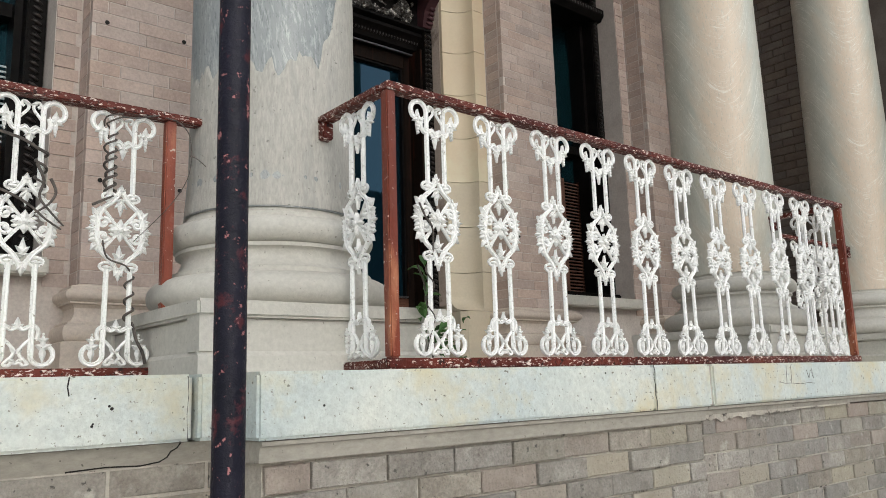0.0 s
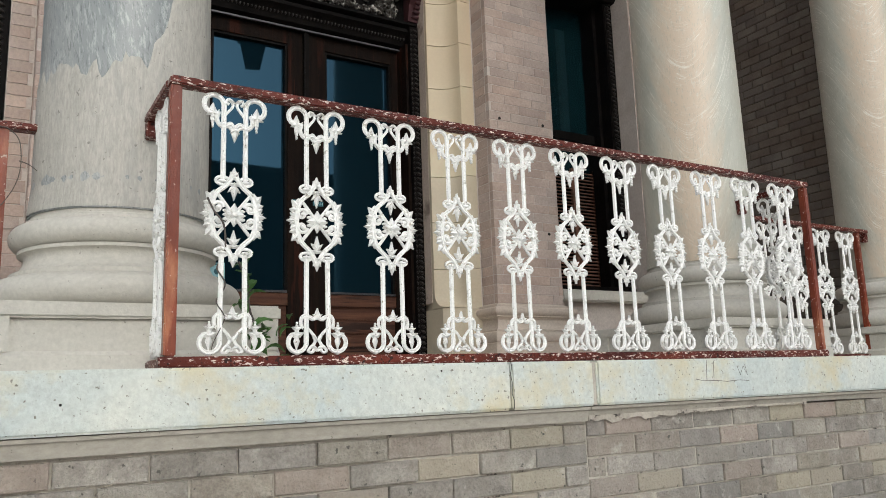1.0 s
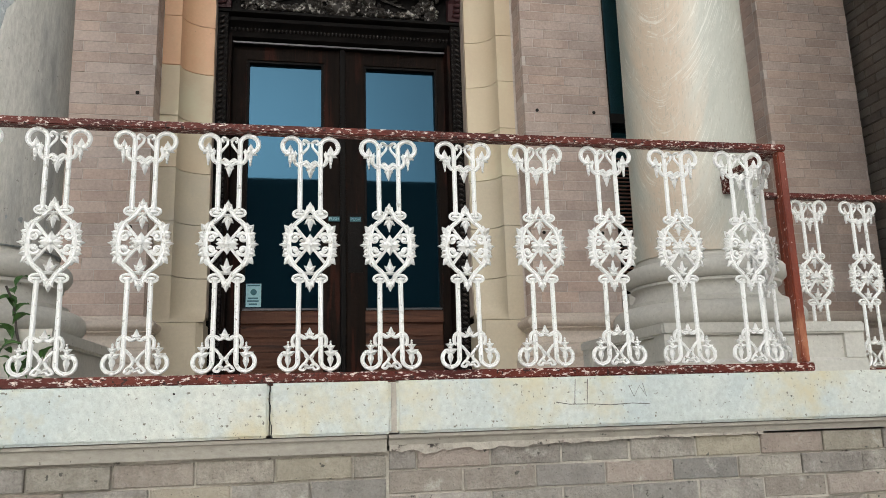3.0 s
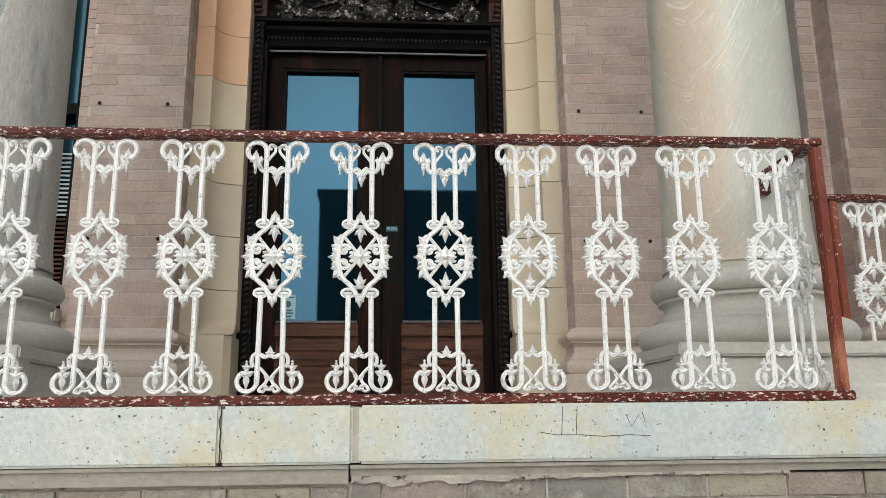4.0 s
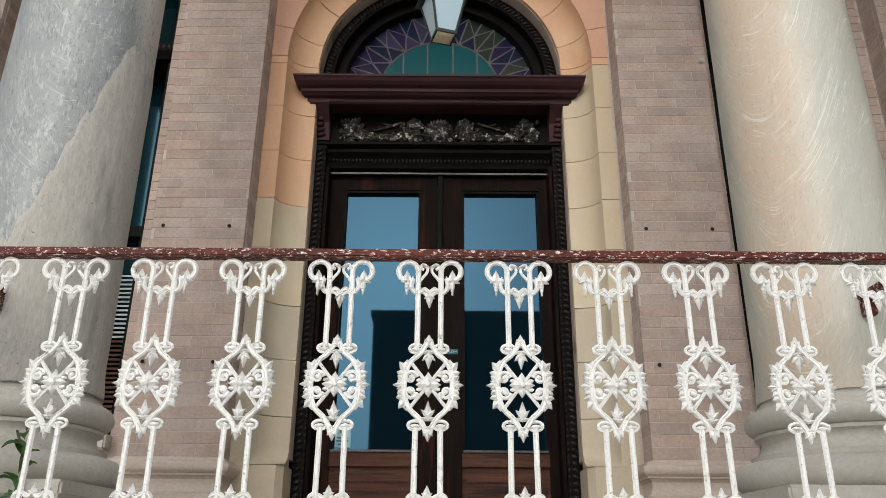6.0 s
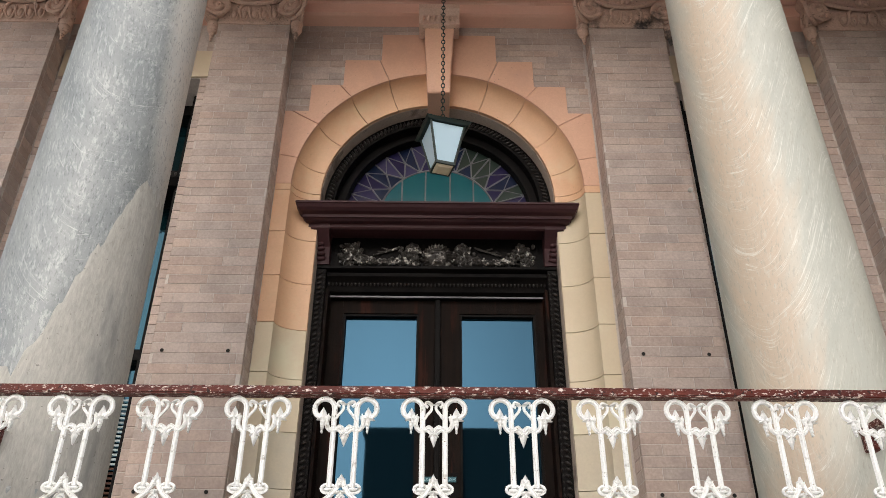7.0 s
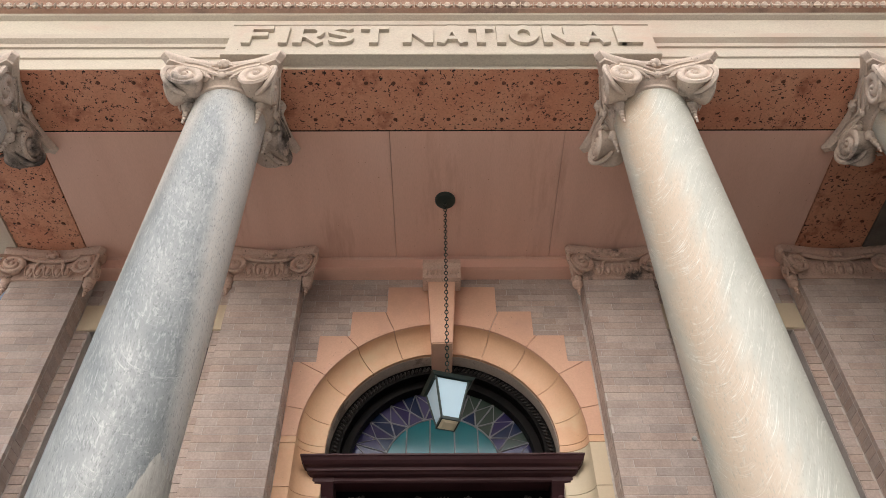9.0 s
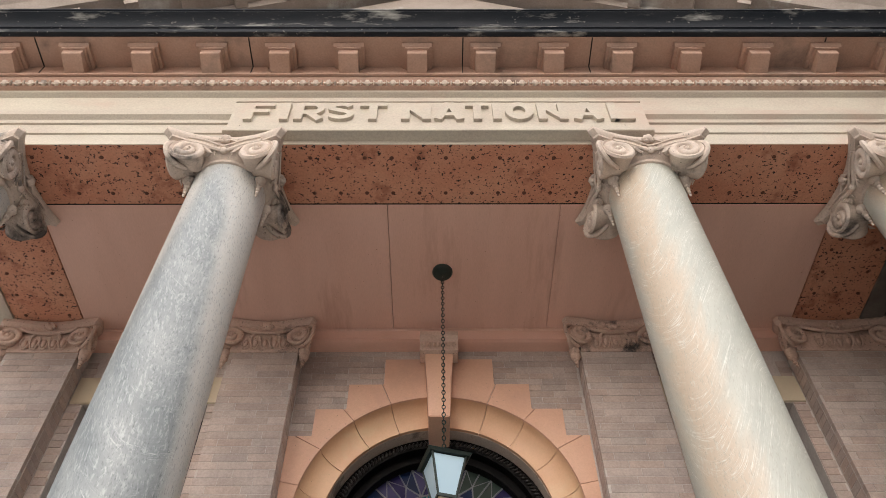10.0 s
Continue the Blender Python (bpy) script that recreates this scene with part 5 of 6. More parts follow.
for s, label in ((-1, "oak door leaf with a tall pane and a paper notice"), (1, "oak door leaf with a tall pane and a dark lock plate")):
    x0, x1 = (-0.79, -0.012) if s < 0 else (0.03, 0.82)
    g0, g1 = (-0.672, -0.147) if s < 0 else (0.186, 0.713)
    z0, z1 = FLOOR + 0.03, 4.165
    lf = part("leaf", box(x0, g0 - 0.018, LEAF_Y, 3.0, z0, z1, 0.004), M_WOOD, doorway, label)
    part("stile", box(g1 + 0.018, x1, LEAF_Y, 3.0, z0, z1, 0.004), M_WOOD, lf)
    part("top_rail", box(g0 - 0.018, g1 + 0.018, LEAF_Y + 0.002, 3.0, 4.06, z1), M_WOOD, lf)
    part("lock_rail", box(g0 - 0.018, g1 + 0.018, LEAF_Y + 0.002, 3.0, 2.10, 2.185), M_WOOD_LOW, lf)
    part("bottom_rail", box(g0 - 0.018, g1 + 0.018, LEAF_Y + 0.002, 3.0, z0, 1.74), M_WOOD_LOW, lf)
    part("panel", box(g0 - 0.018, g1 + 0.018, LEAF_Y + 0.03, 2.99, 1.74, 2.10), M_WOOD_LOW, lf)
    gb = bmesh.new()
    for a, b, c, d in ((g0 - 0.018, g0, 2.185, 4.06), (g1, g1 + 0.018, 2.185, 4.06)):
        box(a, b, LEAF_Y + 0.012, GLASS_Y + 0.02, c, d, bm=gb)
    box(g0, g1, LEAF_Y + 0.012, GLASS_Y + 0.02, 4.042, 4.06, bm=gb)
    box(g0, g1, LEAF_Y + 0.012, GLASS_Y + 0.02, 2.185, 2.205, bm=gb)
    part("glazing_bead", gb, M_BLACK, lf)
    for k in range(3):
        zz = 1.80 + k * 0.10
        part("panel_moulding", box(g0 + 0.01, g1 - 0.01, LEAF_Y + 0.018, LEAF_Y + 0.034, zz, zz + 0.075, 0.006), M_WOOD_LOW, lf)
    part("sash_bar", box(g0 - 0.01, g1 + 0.01, LEAF_Y - 0.012, LEAF_Y + 0.01, 2.188, 2.202), M_STEEL, lf, "thin metal strip under the pane")
    part("pane", box(g0, g1, GLASS_Y, GLASS_Y + 0.008, 2.2, 4.045), M_GLASS, lf, "blue reflecting glass")
    px = -0.054 if s < 0 else 0.100
    if s > 0:
        part("lock_plate", box(px - 0.055, px + 0.055, LEAF_Y - 0.008, LEAF_Y + 0.002, 2.455, 2.895, 0.003), M_BLACK, lf, "dark lock plate")
    pp = part("push_plate", box(px - 0.040, px + 0.040, LEAF_Y - 0.012, LEAF_Y + 0.001, 2.832, 2.867), M_INK, lf)
    letters("PUSH", 0.030, px, LEAF_Y - 0.014, 2.839, M_PAPER, lf, 1.0, 0.0008, "push_lettering")
part("astragal", box(-0.010, 0.028, LEAF_Y - 0.03, LEAF_Y + 0.03, FLOOR + 0.03, 4.165, 0.006), M_BLACK, doorway)
notice = tagged(part("paper_notice", box(-0.665, -0.56, GLASS_Y - 0.003, GLASS_Y - 0.0005, 2.22, 2.385), M_PAPER), "small faded blue paper notice stuck on the door pane", "notice")
for k, (a, b, h) in enumerate(((0.1, 0.9, 2.372), (0.15, 0.8, 2.282), (0.1, 0.85, 2.262), (0.2, 0.75, 2.24))):
    part("print_bar", box(-0.665 + 0.105 * a, -0.665 + 0.105 * b, GLASS_Y - 0.0042, GLASS_Y - 0.003, h - 0.005, h + 0.005), M_INK, notice)
part("print_mark", lathe([(0.022, 0), (0.022, 0.001)], 16, m=pose(-0.612, GLASS_Y - 0.0032, 2.325, 90, 0, 0)), M_INK, notice)

# carved frieze over the doors
frieze = thing("carved_frieze", "black carved wooden frieze with worn fruit garlands over the doors", "frieze")
part("panel", box(-0.80, 0.80, FRAME_Y - 0.01, 2.95, 4.33, 4.64), M_BLACK, frieze)
part("ledge", prism([(FRAME_Y - 0.03, 4.33), (FRAME_Y - 0.07, 4.345), (FRAME_Y - 0.07, 4.365), (FRAME_Y - 0.01, 4.385), (2.95, 4.385), (2.95, 4.33)], -0.94, 0.94), M_BLACK, frieze, smooth=25)
for s in (-1, 1):
    c = part("console", prism([(FRAME_Y - 0.08, 4.37), (FRAME_Y - 0.09, 4.43), (FRAME_Y - 0.11, 4.50), (FRAME_Y - 0.17, 4.56), (FRAME_Y - 0.22, 4.60), (FRAME_Y - 0.22, 4.645), (2.95, 4.645), (2.95, 4.37)], min(s * 0.80, s * 0.935), max(s * 0.80, s * 0.935)), M_PURPLE, frieze, "oxblood bracket", smooth=25)
    lb = bmesh.new()
    for k in range(5):
        blob(lb, (s * 0.868, FRAME_Y - 0.09 - 0.012 * k, 4.41 + k * 0.036), (0.05 - 0.006 * k, 0.02, 0.022))
    part("console_leaf", lb, M_PURPLE, c, smooth=60)
rng = random.Random(11)
lion = bmesh.new()
fy = FRAME_Y - 0.02
blob(lion, (0, fy, 4.49), (0.075, 0.045, 0.09), 3)
mane = []
for k in range(104):
    a = 2 * math.pi * k / 104
    lobe = 0.72 + 0.28 * math.cos(26 * a)
    mane.append([lion.verts.new(((0.088 + 0.036 * lobe * math.cos(b)) * math.cos(a), fy + 0.005 - 0.034 * lobe * math.sin(b), 4.49 + (0.095 + 0.036 * lobe * math.cos(b)) * math.sin(a))) for b in [2 * math.pi * q / 8 for q in range(8)]])
for p, q in zip(mane, mane[1:] + mane[:1]):
    for k in range(8):
        lion.faces.new((p[k], p[(k + 1) % 8], q[(k + 1) % 8], q[k]))
for p, q in (((0, fy - 0.045, 4.475), (0.02, 0.02, 0.028)), ((-0.03, fy - 0.035, 4.515), (0.018, 0.016, 0.012)), ((0.03, fy - 0.035, 4.515), (0.018, 0.016, 0.012)), ((0, fy - 0.036, 4.44), (0.034, 0.016, 0.012)), ((0, fy - 0.03, 4.545), (0.05, 0.016, 0.014))):
    blob(lion, p, q, 2)
part("boss", lion, M_FRIEZE, frieze, "round carved boss", smooth=60).location.z = -0.030
for s in (-1, 1):
    gb = bmesh.new()
    swag = curve_points([(s * 0.17, fy, 4.56), (s * 0.26, fy, 4.46), (s * 0.40, fy, 4.415), (s * 0.54, fy, 4.45), (s * 0.63, fy, 4.56)], 12)
    for p in swag:
        for _ in range(11):
            r = rng.uniform(0.009, 0.018)
            blob(gb, (p.x + rng.gauss(0, 0.017), fy + rng.uniform(-0.045, 0.0), max(4.425, p.z + max(-0.04, min(0.04, rng.gauss(0, 0.024))))), (r, r, r))
    part("garland", gb, M_FRIEZE, frieze, "garland of fruit and leaves", smooth=60).location.z = -0.030
    for cx in (0.185, 0.66):
        db = bmesh.new()
        for _ in range(85):
            r = rng.uniform(0.010, 0.018)
            v = rng.random()
            blob(db, (s * cx + rng.gauss(0, 0.03 * (1 - 0.3 * v)), fy + rng.uniform(-0.03, 0.0), 4.59 - 0.19 * v), (r, r, r * 1.2))
        for k in range(10):
            a = rng.uniform(0, 6.28)
            blob(db, (s * cx + 0.06 * math.cos(a), fy, 4.50 + 0.07 * math.sin(a)), (0.026, 0.012, 0.012), turn=Matrix.Rotation(-a, 4, "Y"))
        part("fruit_drop", db, M_FRIEZE, frieze, smooth=60).location.z = -0.030
    rb = bmesh.new()
    for k in range(3):
        tube(curve_points([(s * 0.28, fy, 4.585), (s * (0.34 + 0.05 * k), fy - 0.01, 4.55 - 0.015 * k), (s * (0.42 + 0.03 * k), fy, 4.575 - 0.03 * k)], 5), 0.007, 5, rb)
    part("ribbon", rb, M_FRIEZE, frieze, smooth=60).location.z = -0.030

hood = thing("door_hood", "dark oxblood moulded wooden cornice over the door frieze", "cornice")
for hp, hn in (([(2.80, 4.636), (2.625, 4.618), (2.60, 4.600), (2.585, 4.61), (2.585, 4.635), (2.545, 4.64), (2.53, 4.652), (2.95, 4.652)], "bed_mould"),
               ([(2.95, 4.653), (2.515, 4.653), (2.51, 4.675), (2.475, 4.683), (2.45, 4.70), (2.435, 4.722), (2.425, 4.724), (2.425, 4.738), (2.95, 4.748)], "crown_mould")):
    bm = bmesh.new()
    rings = [(y, z, 0.945 + max(0.0, (2.60 - y)) * 0.52) for y, z in hp]
    a = [bm.verts.new((-o, y, z)) for y, z, o in rings]
    b = [bm.verts.new((o, y, z)) for y, z, o in rings]
    n = len(rings)
    for k in range(n):
        bm.faces.new((a[k], a[(k + 1) % n], b[(k + 1) % n], b[k]))
    for side in (a, b):
        # ends return to the wall
        w = [bm.verts.new((v.co.x, 2.95, v.co.z)) for v in side]
        for k in range(n - 1):
            bm.faces.new((side[k], side[k + 1], w[k + 1], w[k]))
    part(hn, bm, M_PURPLE, hood, smooth=20)

# fanlight
fan = thing("fanlight", "arched stained-glass fanlight in teal and purple within a black carved arch", "window")


def ring_band(r0, r1, y0, y1, n=40):
    bm = bmesh.new()
    rows = []
    for k in range(n + 1):
        a = math.pi * k / n
        rows.append([bm.verts.new((r * math.cos(a), y, ARCH_Z + r * math.sin(a))) for r, y in ((r0, y1), (r0, y0), (r1, y0), (r1, y1))])
    for p, q in zip(rows, rows[1:]):
        for j in range(4):
            bm.faces.new((p[j], p[(j + 1) % 4], q[(j + 1) % 4], q[j]))
    bm.faces.new(rows[0])
    bm.faces.new(rows[-1][::-1])
    return bm


arch = part("arch_frame", ring_band(0.80, 0.884, 2.74, 3.0), M_BLACK, fan, smooth=30)
part("arch_inner", ring_band(0.735, 0.80, 2.83, 3.0), M_BLACK, fan, smooth=30)
lz = bmesh.new()
for k in range(78):
    a = math.pi * (k + 0.5) / 78
    blob(lz, (0.842 * math.cos(a), 2.736, ARCH_Z + 0.842 * math.sin(a)), (0.030, 0.014, 0.012), turn=Matrix.Rotation(-a + 0.5, 4, "Y"))
part("carved_arch", lz, M_BLACK_GLOSS, arch, smooth=60)
part("sill_bar", box(-0.884, 0.884, 2.75, 3.0, 4.72, ARCH_Z), M_BLACK, fan)
TINTS = {"teal": (0.007, 0.10, 0.12), "violet": (0.020, 0.016, 0.062), "lilac": (0.050, 0.045, 0.105), "olive": (0.030, 0.045, 0.036), "blue": (0.008, 0.016, 0.045)}
TINT = {k: glassy(k + "_glass", v, (0.8, 0.9, 1.0), 1.5, 0.12, True) for k, v in TINTS.items()}
GY = 2.92


def pane(pts, tint):
    bm = bmesh.new()
    vs = [bm.verts.new((x, GY, z)) for x, z in pts]
    f = bm.faces.new(vs)
    ex = bmesh.ops.extrude_face_region(bm, geom=[f])
    bmesh.ops.translate(bm, vec=(0, 0.006, 0), verts=[v for v in ex["geom"] if isinstance(v, bmesh.types.BMVert)])
    part("pane", bm, TINT[tint], fan)


def strip(p, q, w=0.007):
    part("lead_came", tube([(p[0], GY - 0.002, p[1]), (q[0], GY - 0.002, q[1])], w, 5), M_LEAD, fan)


RC, RM, RO = 0.47, 0.60, 0.74
xs = [-0.47, -0.29, -0.10, 0.10, 0.29, 0.47]
for x0, x1 in zip(xs, xs[1:]):
    seg = [(x0 + (x1 - x0) * k / 6) for k in range(7)]
    top = [(x, ARCH_Z + math.sqrt(max(RC * RC - x * x, 0))) for x in seg]
    pane([(x0, ARCH_Z)] + [p for p in top if p[1] > ARCH_Z + 1e-3] + [(x1, ARCH_Z)], "teal")
    if x1 < 0.46:
        strip((x1, ARCH_Z), (x1, ARCH_Z + math.sqrt(RC * RC - x1 * x1)))
RIGHT, LEFT = ["olive", "blue", "violet", "blue", "olive"], ["violet", "blue", "lilac", "violet", "blue"]
NS = 10
for k in range(NS):
    a0, a1 = math.pi * k / NS, math.pi * (k + 1) / NS
    am = (a0 + a1) / 2

    def pol(r, a):
        return (r * math.cos(a), ARCH_Z + r * math.sin(a))
    pane([pol(RC, a0), pol(RM, am), pol(RC, a1), pol(RC, am)], (RIGHT if k < 5 else LEFT)[(k * 2) % 5])
    pane([pol(RC, a0), pol(RO, a0), pol(RO, am), pol(RM, am)], (RIGHT if k < 5 else LEFT)[(k * 3 + 1) % 5])
    pane([pol(RC, a1), pol(RM, am), pol(RO, am), pol(RO, a1)], (RIGHT if k < 5 else LEFT)[(k + 2) % 5])
    for p, q in ((pol(RC, a0), pol(RM, am)), (pol(RM, am), pol(RC, a1)), (pol(RC, a0), pol(RO, a0)), (pol(RM, am), pol(RO, am))):
        strip(p, q)
    strip(pol(RO, a0), pol(RM, am), 0.004)
    strip(pol(RM, am), pol(RO, a1), 0.004)
    for j in range(4):
        strip(pol(RC, a0 + (a1 - a0) * j / 4), pol(RC, a0 + (a1 - a0) * (j + 1) / 4), 0.008)

# ---- hanging lantern ----
lamp = thing("hanging_lantern", "dark green iron lantern with frosted panes hanging on a chain", "lantern", (0.03, 1.62, 0))
part("ceiling_rose", lathe([(0.02, 6.60), (0.075, 6.615), (0.085, 6.63), (0.085, CEIL)], 24), M_IRON, lamp, smooth=40)
ch = bmesh.new()
zz, k = 4.845, 0
while zz < 6.6:
    ring = [(0.012 * math.cos(t), 0, zz + 0.018 + 0.021 * math.sin(t)) for t in [2 * math.pi * j / 8 for j in range(9)]]
    if k % 2:
        ring = [(0, x, z) for x, _, z in ring]
    tube(ring, 0.0038, 4, ch, up=(0, 1, 0) if k % 2 == 0 else (1, 0, 0))
    zz += 0.033
    k += 1
part("chain", ch, M_IRON, lamp)
LT = Matrix.Translation((0, 0, 1.065)) @ Matrix.Rotation(radians(17), 4, "Z") @ Matrix.Diagonal((0.82, 0.82, 0.76, 1))


def frus(r0, z0, r1, z1, inset=0.0):
    bm = bmesh.new()
    a = [bm.verts.new((x * r0, y * r0, z0)) for x, y in ((-1, -1), (1, -1), (1, 1), (-1, 1))]
    b = [bm.verts.new((x * r1, y * r1, z1)) for x, y in ((-1, -1), (1, -1), (1, 1), (-1, 1))]
    for k in range(4):
        bm.faces.new((a[k], a[(k + 1) % 4], b[(k + 1) % 4], b[k]))
    bm.faces.new(a[::-1])
    bm.faces.new(b)
    bmesh.ops.transform(bm, matrix=LT, verts=bm.verts)
    return bm


part("roof", frus(0.158, 4.812, 0.178, 4.832), M_IRON, lamp)
part("roof_hood", frus(0.145, 4.83, 0.05, 4.90), M_IRON, lamp)
part("finial", lathe([(0.050, 4.770), (0.062, 4.782), (0.062, 4.790), (0.048, 4.808), (0.026, 4.818), (0.016, 4.832), (0.006, 4.852)], 16), M_IRON, lamp, smooth=40)
for q in range(4):
    bm = bmesh.new()
    w0, w1 = 0.066, 0.128
    vs = [bm.verts.new(p) for p in ((-w0, -w0 - 0.004, 4.47), (w0, -w0 - 0.004, 4.47), (w1, -w1 - 0.004, 4.805), (-w1, -w1 - 0.004, 4.805))]
    f = bm.faces.new(vs)
    ex = bmesh.ops.extrude_face_region(bm, geom=[f])
    bmesh.ops.translate(bm, vec=(0, 0.005, 0), verts=[v for v in ex["geom"] if isinstance(v, bmesh.types.BMVert)])
    bmesh.ops.transform(bm, matrix=LT @ Matrix.Rotation(math.pi / 2 * q, 4, "Z"), verts=bm.verts)
    part("pane", bm, M_FROST_SKY, lamp)
    bm = tube([(-0.070, -0.070, 4.455), (-0.136, -0.136, 4.815)], 0.010, 4)
    bmesh.ops.transform(bm, matrix=LT @ Matrix.Rotation(math.pi / 2 * q, 4, "Z"), verts=bm.verts)
    part("corner_bar", bm, M_IRON, lamp)
    bm = box(-0.074, 0.074, -0.078, -0.066, 4.445, 4.472)
    bmesh.ops.transform(bm, matrix=LT @ Matrix.Rotation(math.pi / 2 * q, 4, "Z"), verts=bm.verts)
    part("base_bar", bm, M_IRON, lamp)
part("base_plate", frus(0.045, 4.432, 0.066, 4.447), M_TERRA, lamp, "pale tray under the panes")

# ---- tall windows ----


def tall_window(s, label):
    w = thing("window_1" if s < 0 else "window_2", label, "window", kind="structure")
    x0, x1 = (1.935, 2.965)

    def bx(a, b, *r, **k):
        return box(min(s * a, s * b), max(s * a, s * b), *r, **k)
    for a, b in ((x0, x0 + 0.10), (x1 - 0.10, x1)):
        f = part("window_frame", bx(a, b, 2.66, 3.0, 2.28, 5.93, 0.008), M_BLACK, w)
        lz = bmesh.new()
        for k in range(88):
            blob(lz, (s * (a + b) / 2, 2.655, 2.32 + k * 0.0405), (0.032, 0.014, 0.013), turn=Matrix.Rotation(radians(25), 4, "Y"))
        part("carved_band", lz, M_BLACK_GLOSS, f, smooth=60)
        part("inner_frame", bx(a + (0.1 if a < 2 else -0.04), a + (0.14 if a < 2 else 0.0), 2.78, 3.0, 2.28, 5.93), M_BLACK, w)
    part("window_sill", bx(x0 - 0.02, x1 + 0.02, 2.36, 3.0, 2.13, 2.22, 0.01), M_STONE, w, "pale stone sill")
    part("sill_board", bx(x0, x1, 2.6, 3.0, 2.22, 2.29, 0.01), M_BLACK, w)
    tr = part("transom", prism([(2.62, 4.99), (2.58, 5.04), (2.58, 5.10), (2.64, 5.14), (3.0, 5.14), (3.0, 4.99)], s * x0, s * x1), M_BLACK, w, smooth=25)
    lz = bmesh.new()
    for k in range(26):
        blob(lz, (s * (x0 + 0.04 + k * 0.038), 2.585, 5.07), (0.013, 0.014, 0.024))
    part("carved_band", lz, M_BLACK_GLOSS, tr, smooth=60)
    part("sash_rail", bx(x0 + 0.1, x1 - 0.1, 2.86, 3.0, 3.66, 3.74), M_BLACK, w)
    part("top_rail", bx(x0 + 0.1, x1 - 0.1, 2.80, 3.0, 5.83, 5.93), M_BLACK, w)
    part("pane", bx(x0 + 0.1, x1 - 0.1, 2.95, 2.957, 3.74, 4.99), M_WIN, w)
    part("pane", bx(x0 + 0.1, x1 - 0.1, 2.95, 2.957, 5.14, 5.84), M_WIN, w)
    part("pane", bx(x0 + 0.1, x1 - 0.1, 2.97, 2.977, 2.29, 3.66), M_WIN, w)
    for c in (2.18, 2.46, 2.72):
        sh = part("shutter", bx(c - 0.13, c - 0.105, 2.91, 2.94, 2.32, 3.42), M_BROWN, w, "brown louvred inner shutter")
        part("stile", bx(c + 0.105, c + 0.13, 2.91, 2.94, 2.32, 3.42), M_BROWN, sh)
        for k in range(34):
            bm = bx(c - 0.105, c + 0.105, -0.013, 0.013, -0.003, 0.003)
            bmesh.ops.transform(bm, matrix=pose(0, 2.925, 2.345 + k * 0.0315, 35, 0, 0), verts=bm.verts)
            # Upper slats of the left window are coloured pale, as if lit.
            part("slat", bm, M_BROWN if s > 0 or k < 19 else M_SLAT_LIT, sh)
    return w


tall_window(-1, "tall black-framed window with louvred shutters, by the open end of the porch")
tall_window(1, "tall black-framed window with louvred shutters, beside the dark wing")
for s in (-1, 1):
    tagged(part("lintel", box(min(s * 1.85, s * 3.08), max(s * 1.85, s * 3.08), WALL - 0.012, WALL + 0.1, 5.935, 6.22, 0.005), M_TERRA), "cream terracotta lintel stone over the window", "lintel", kind="structure")

# ---- railings ----


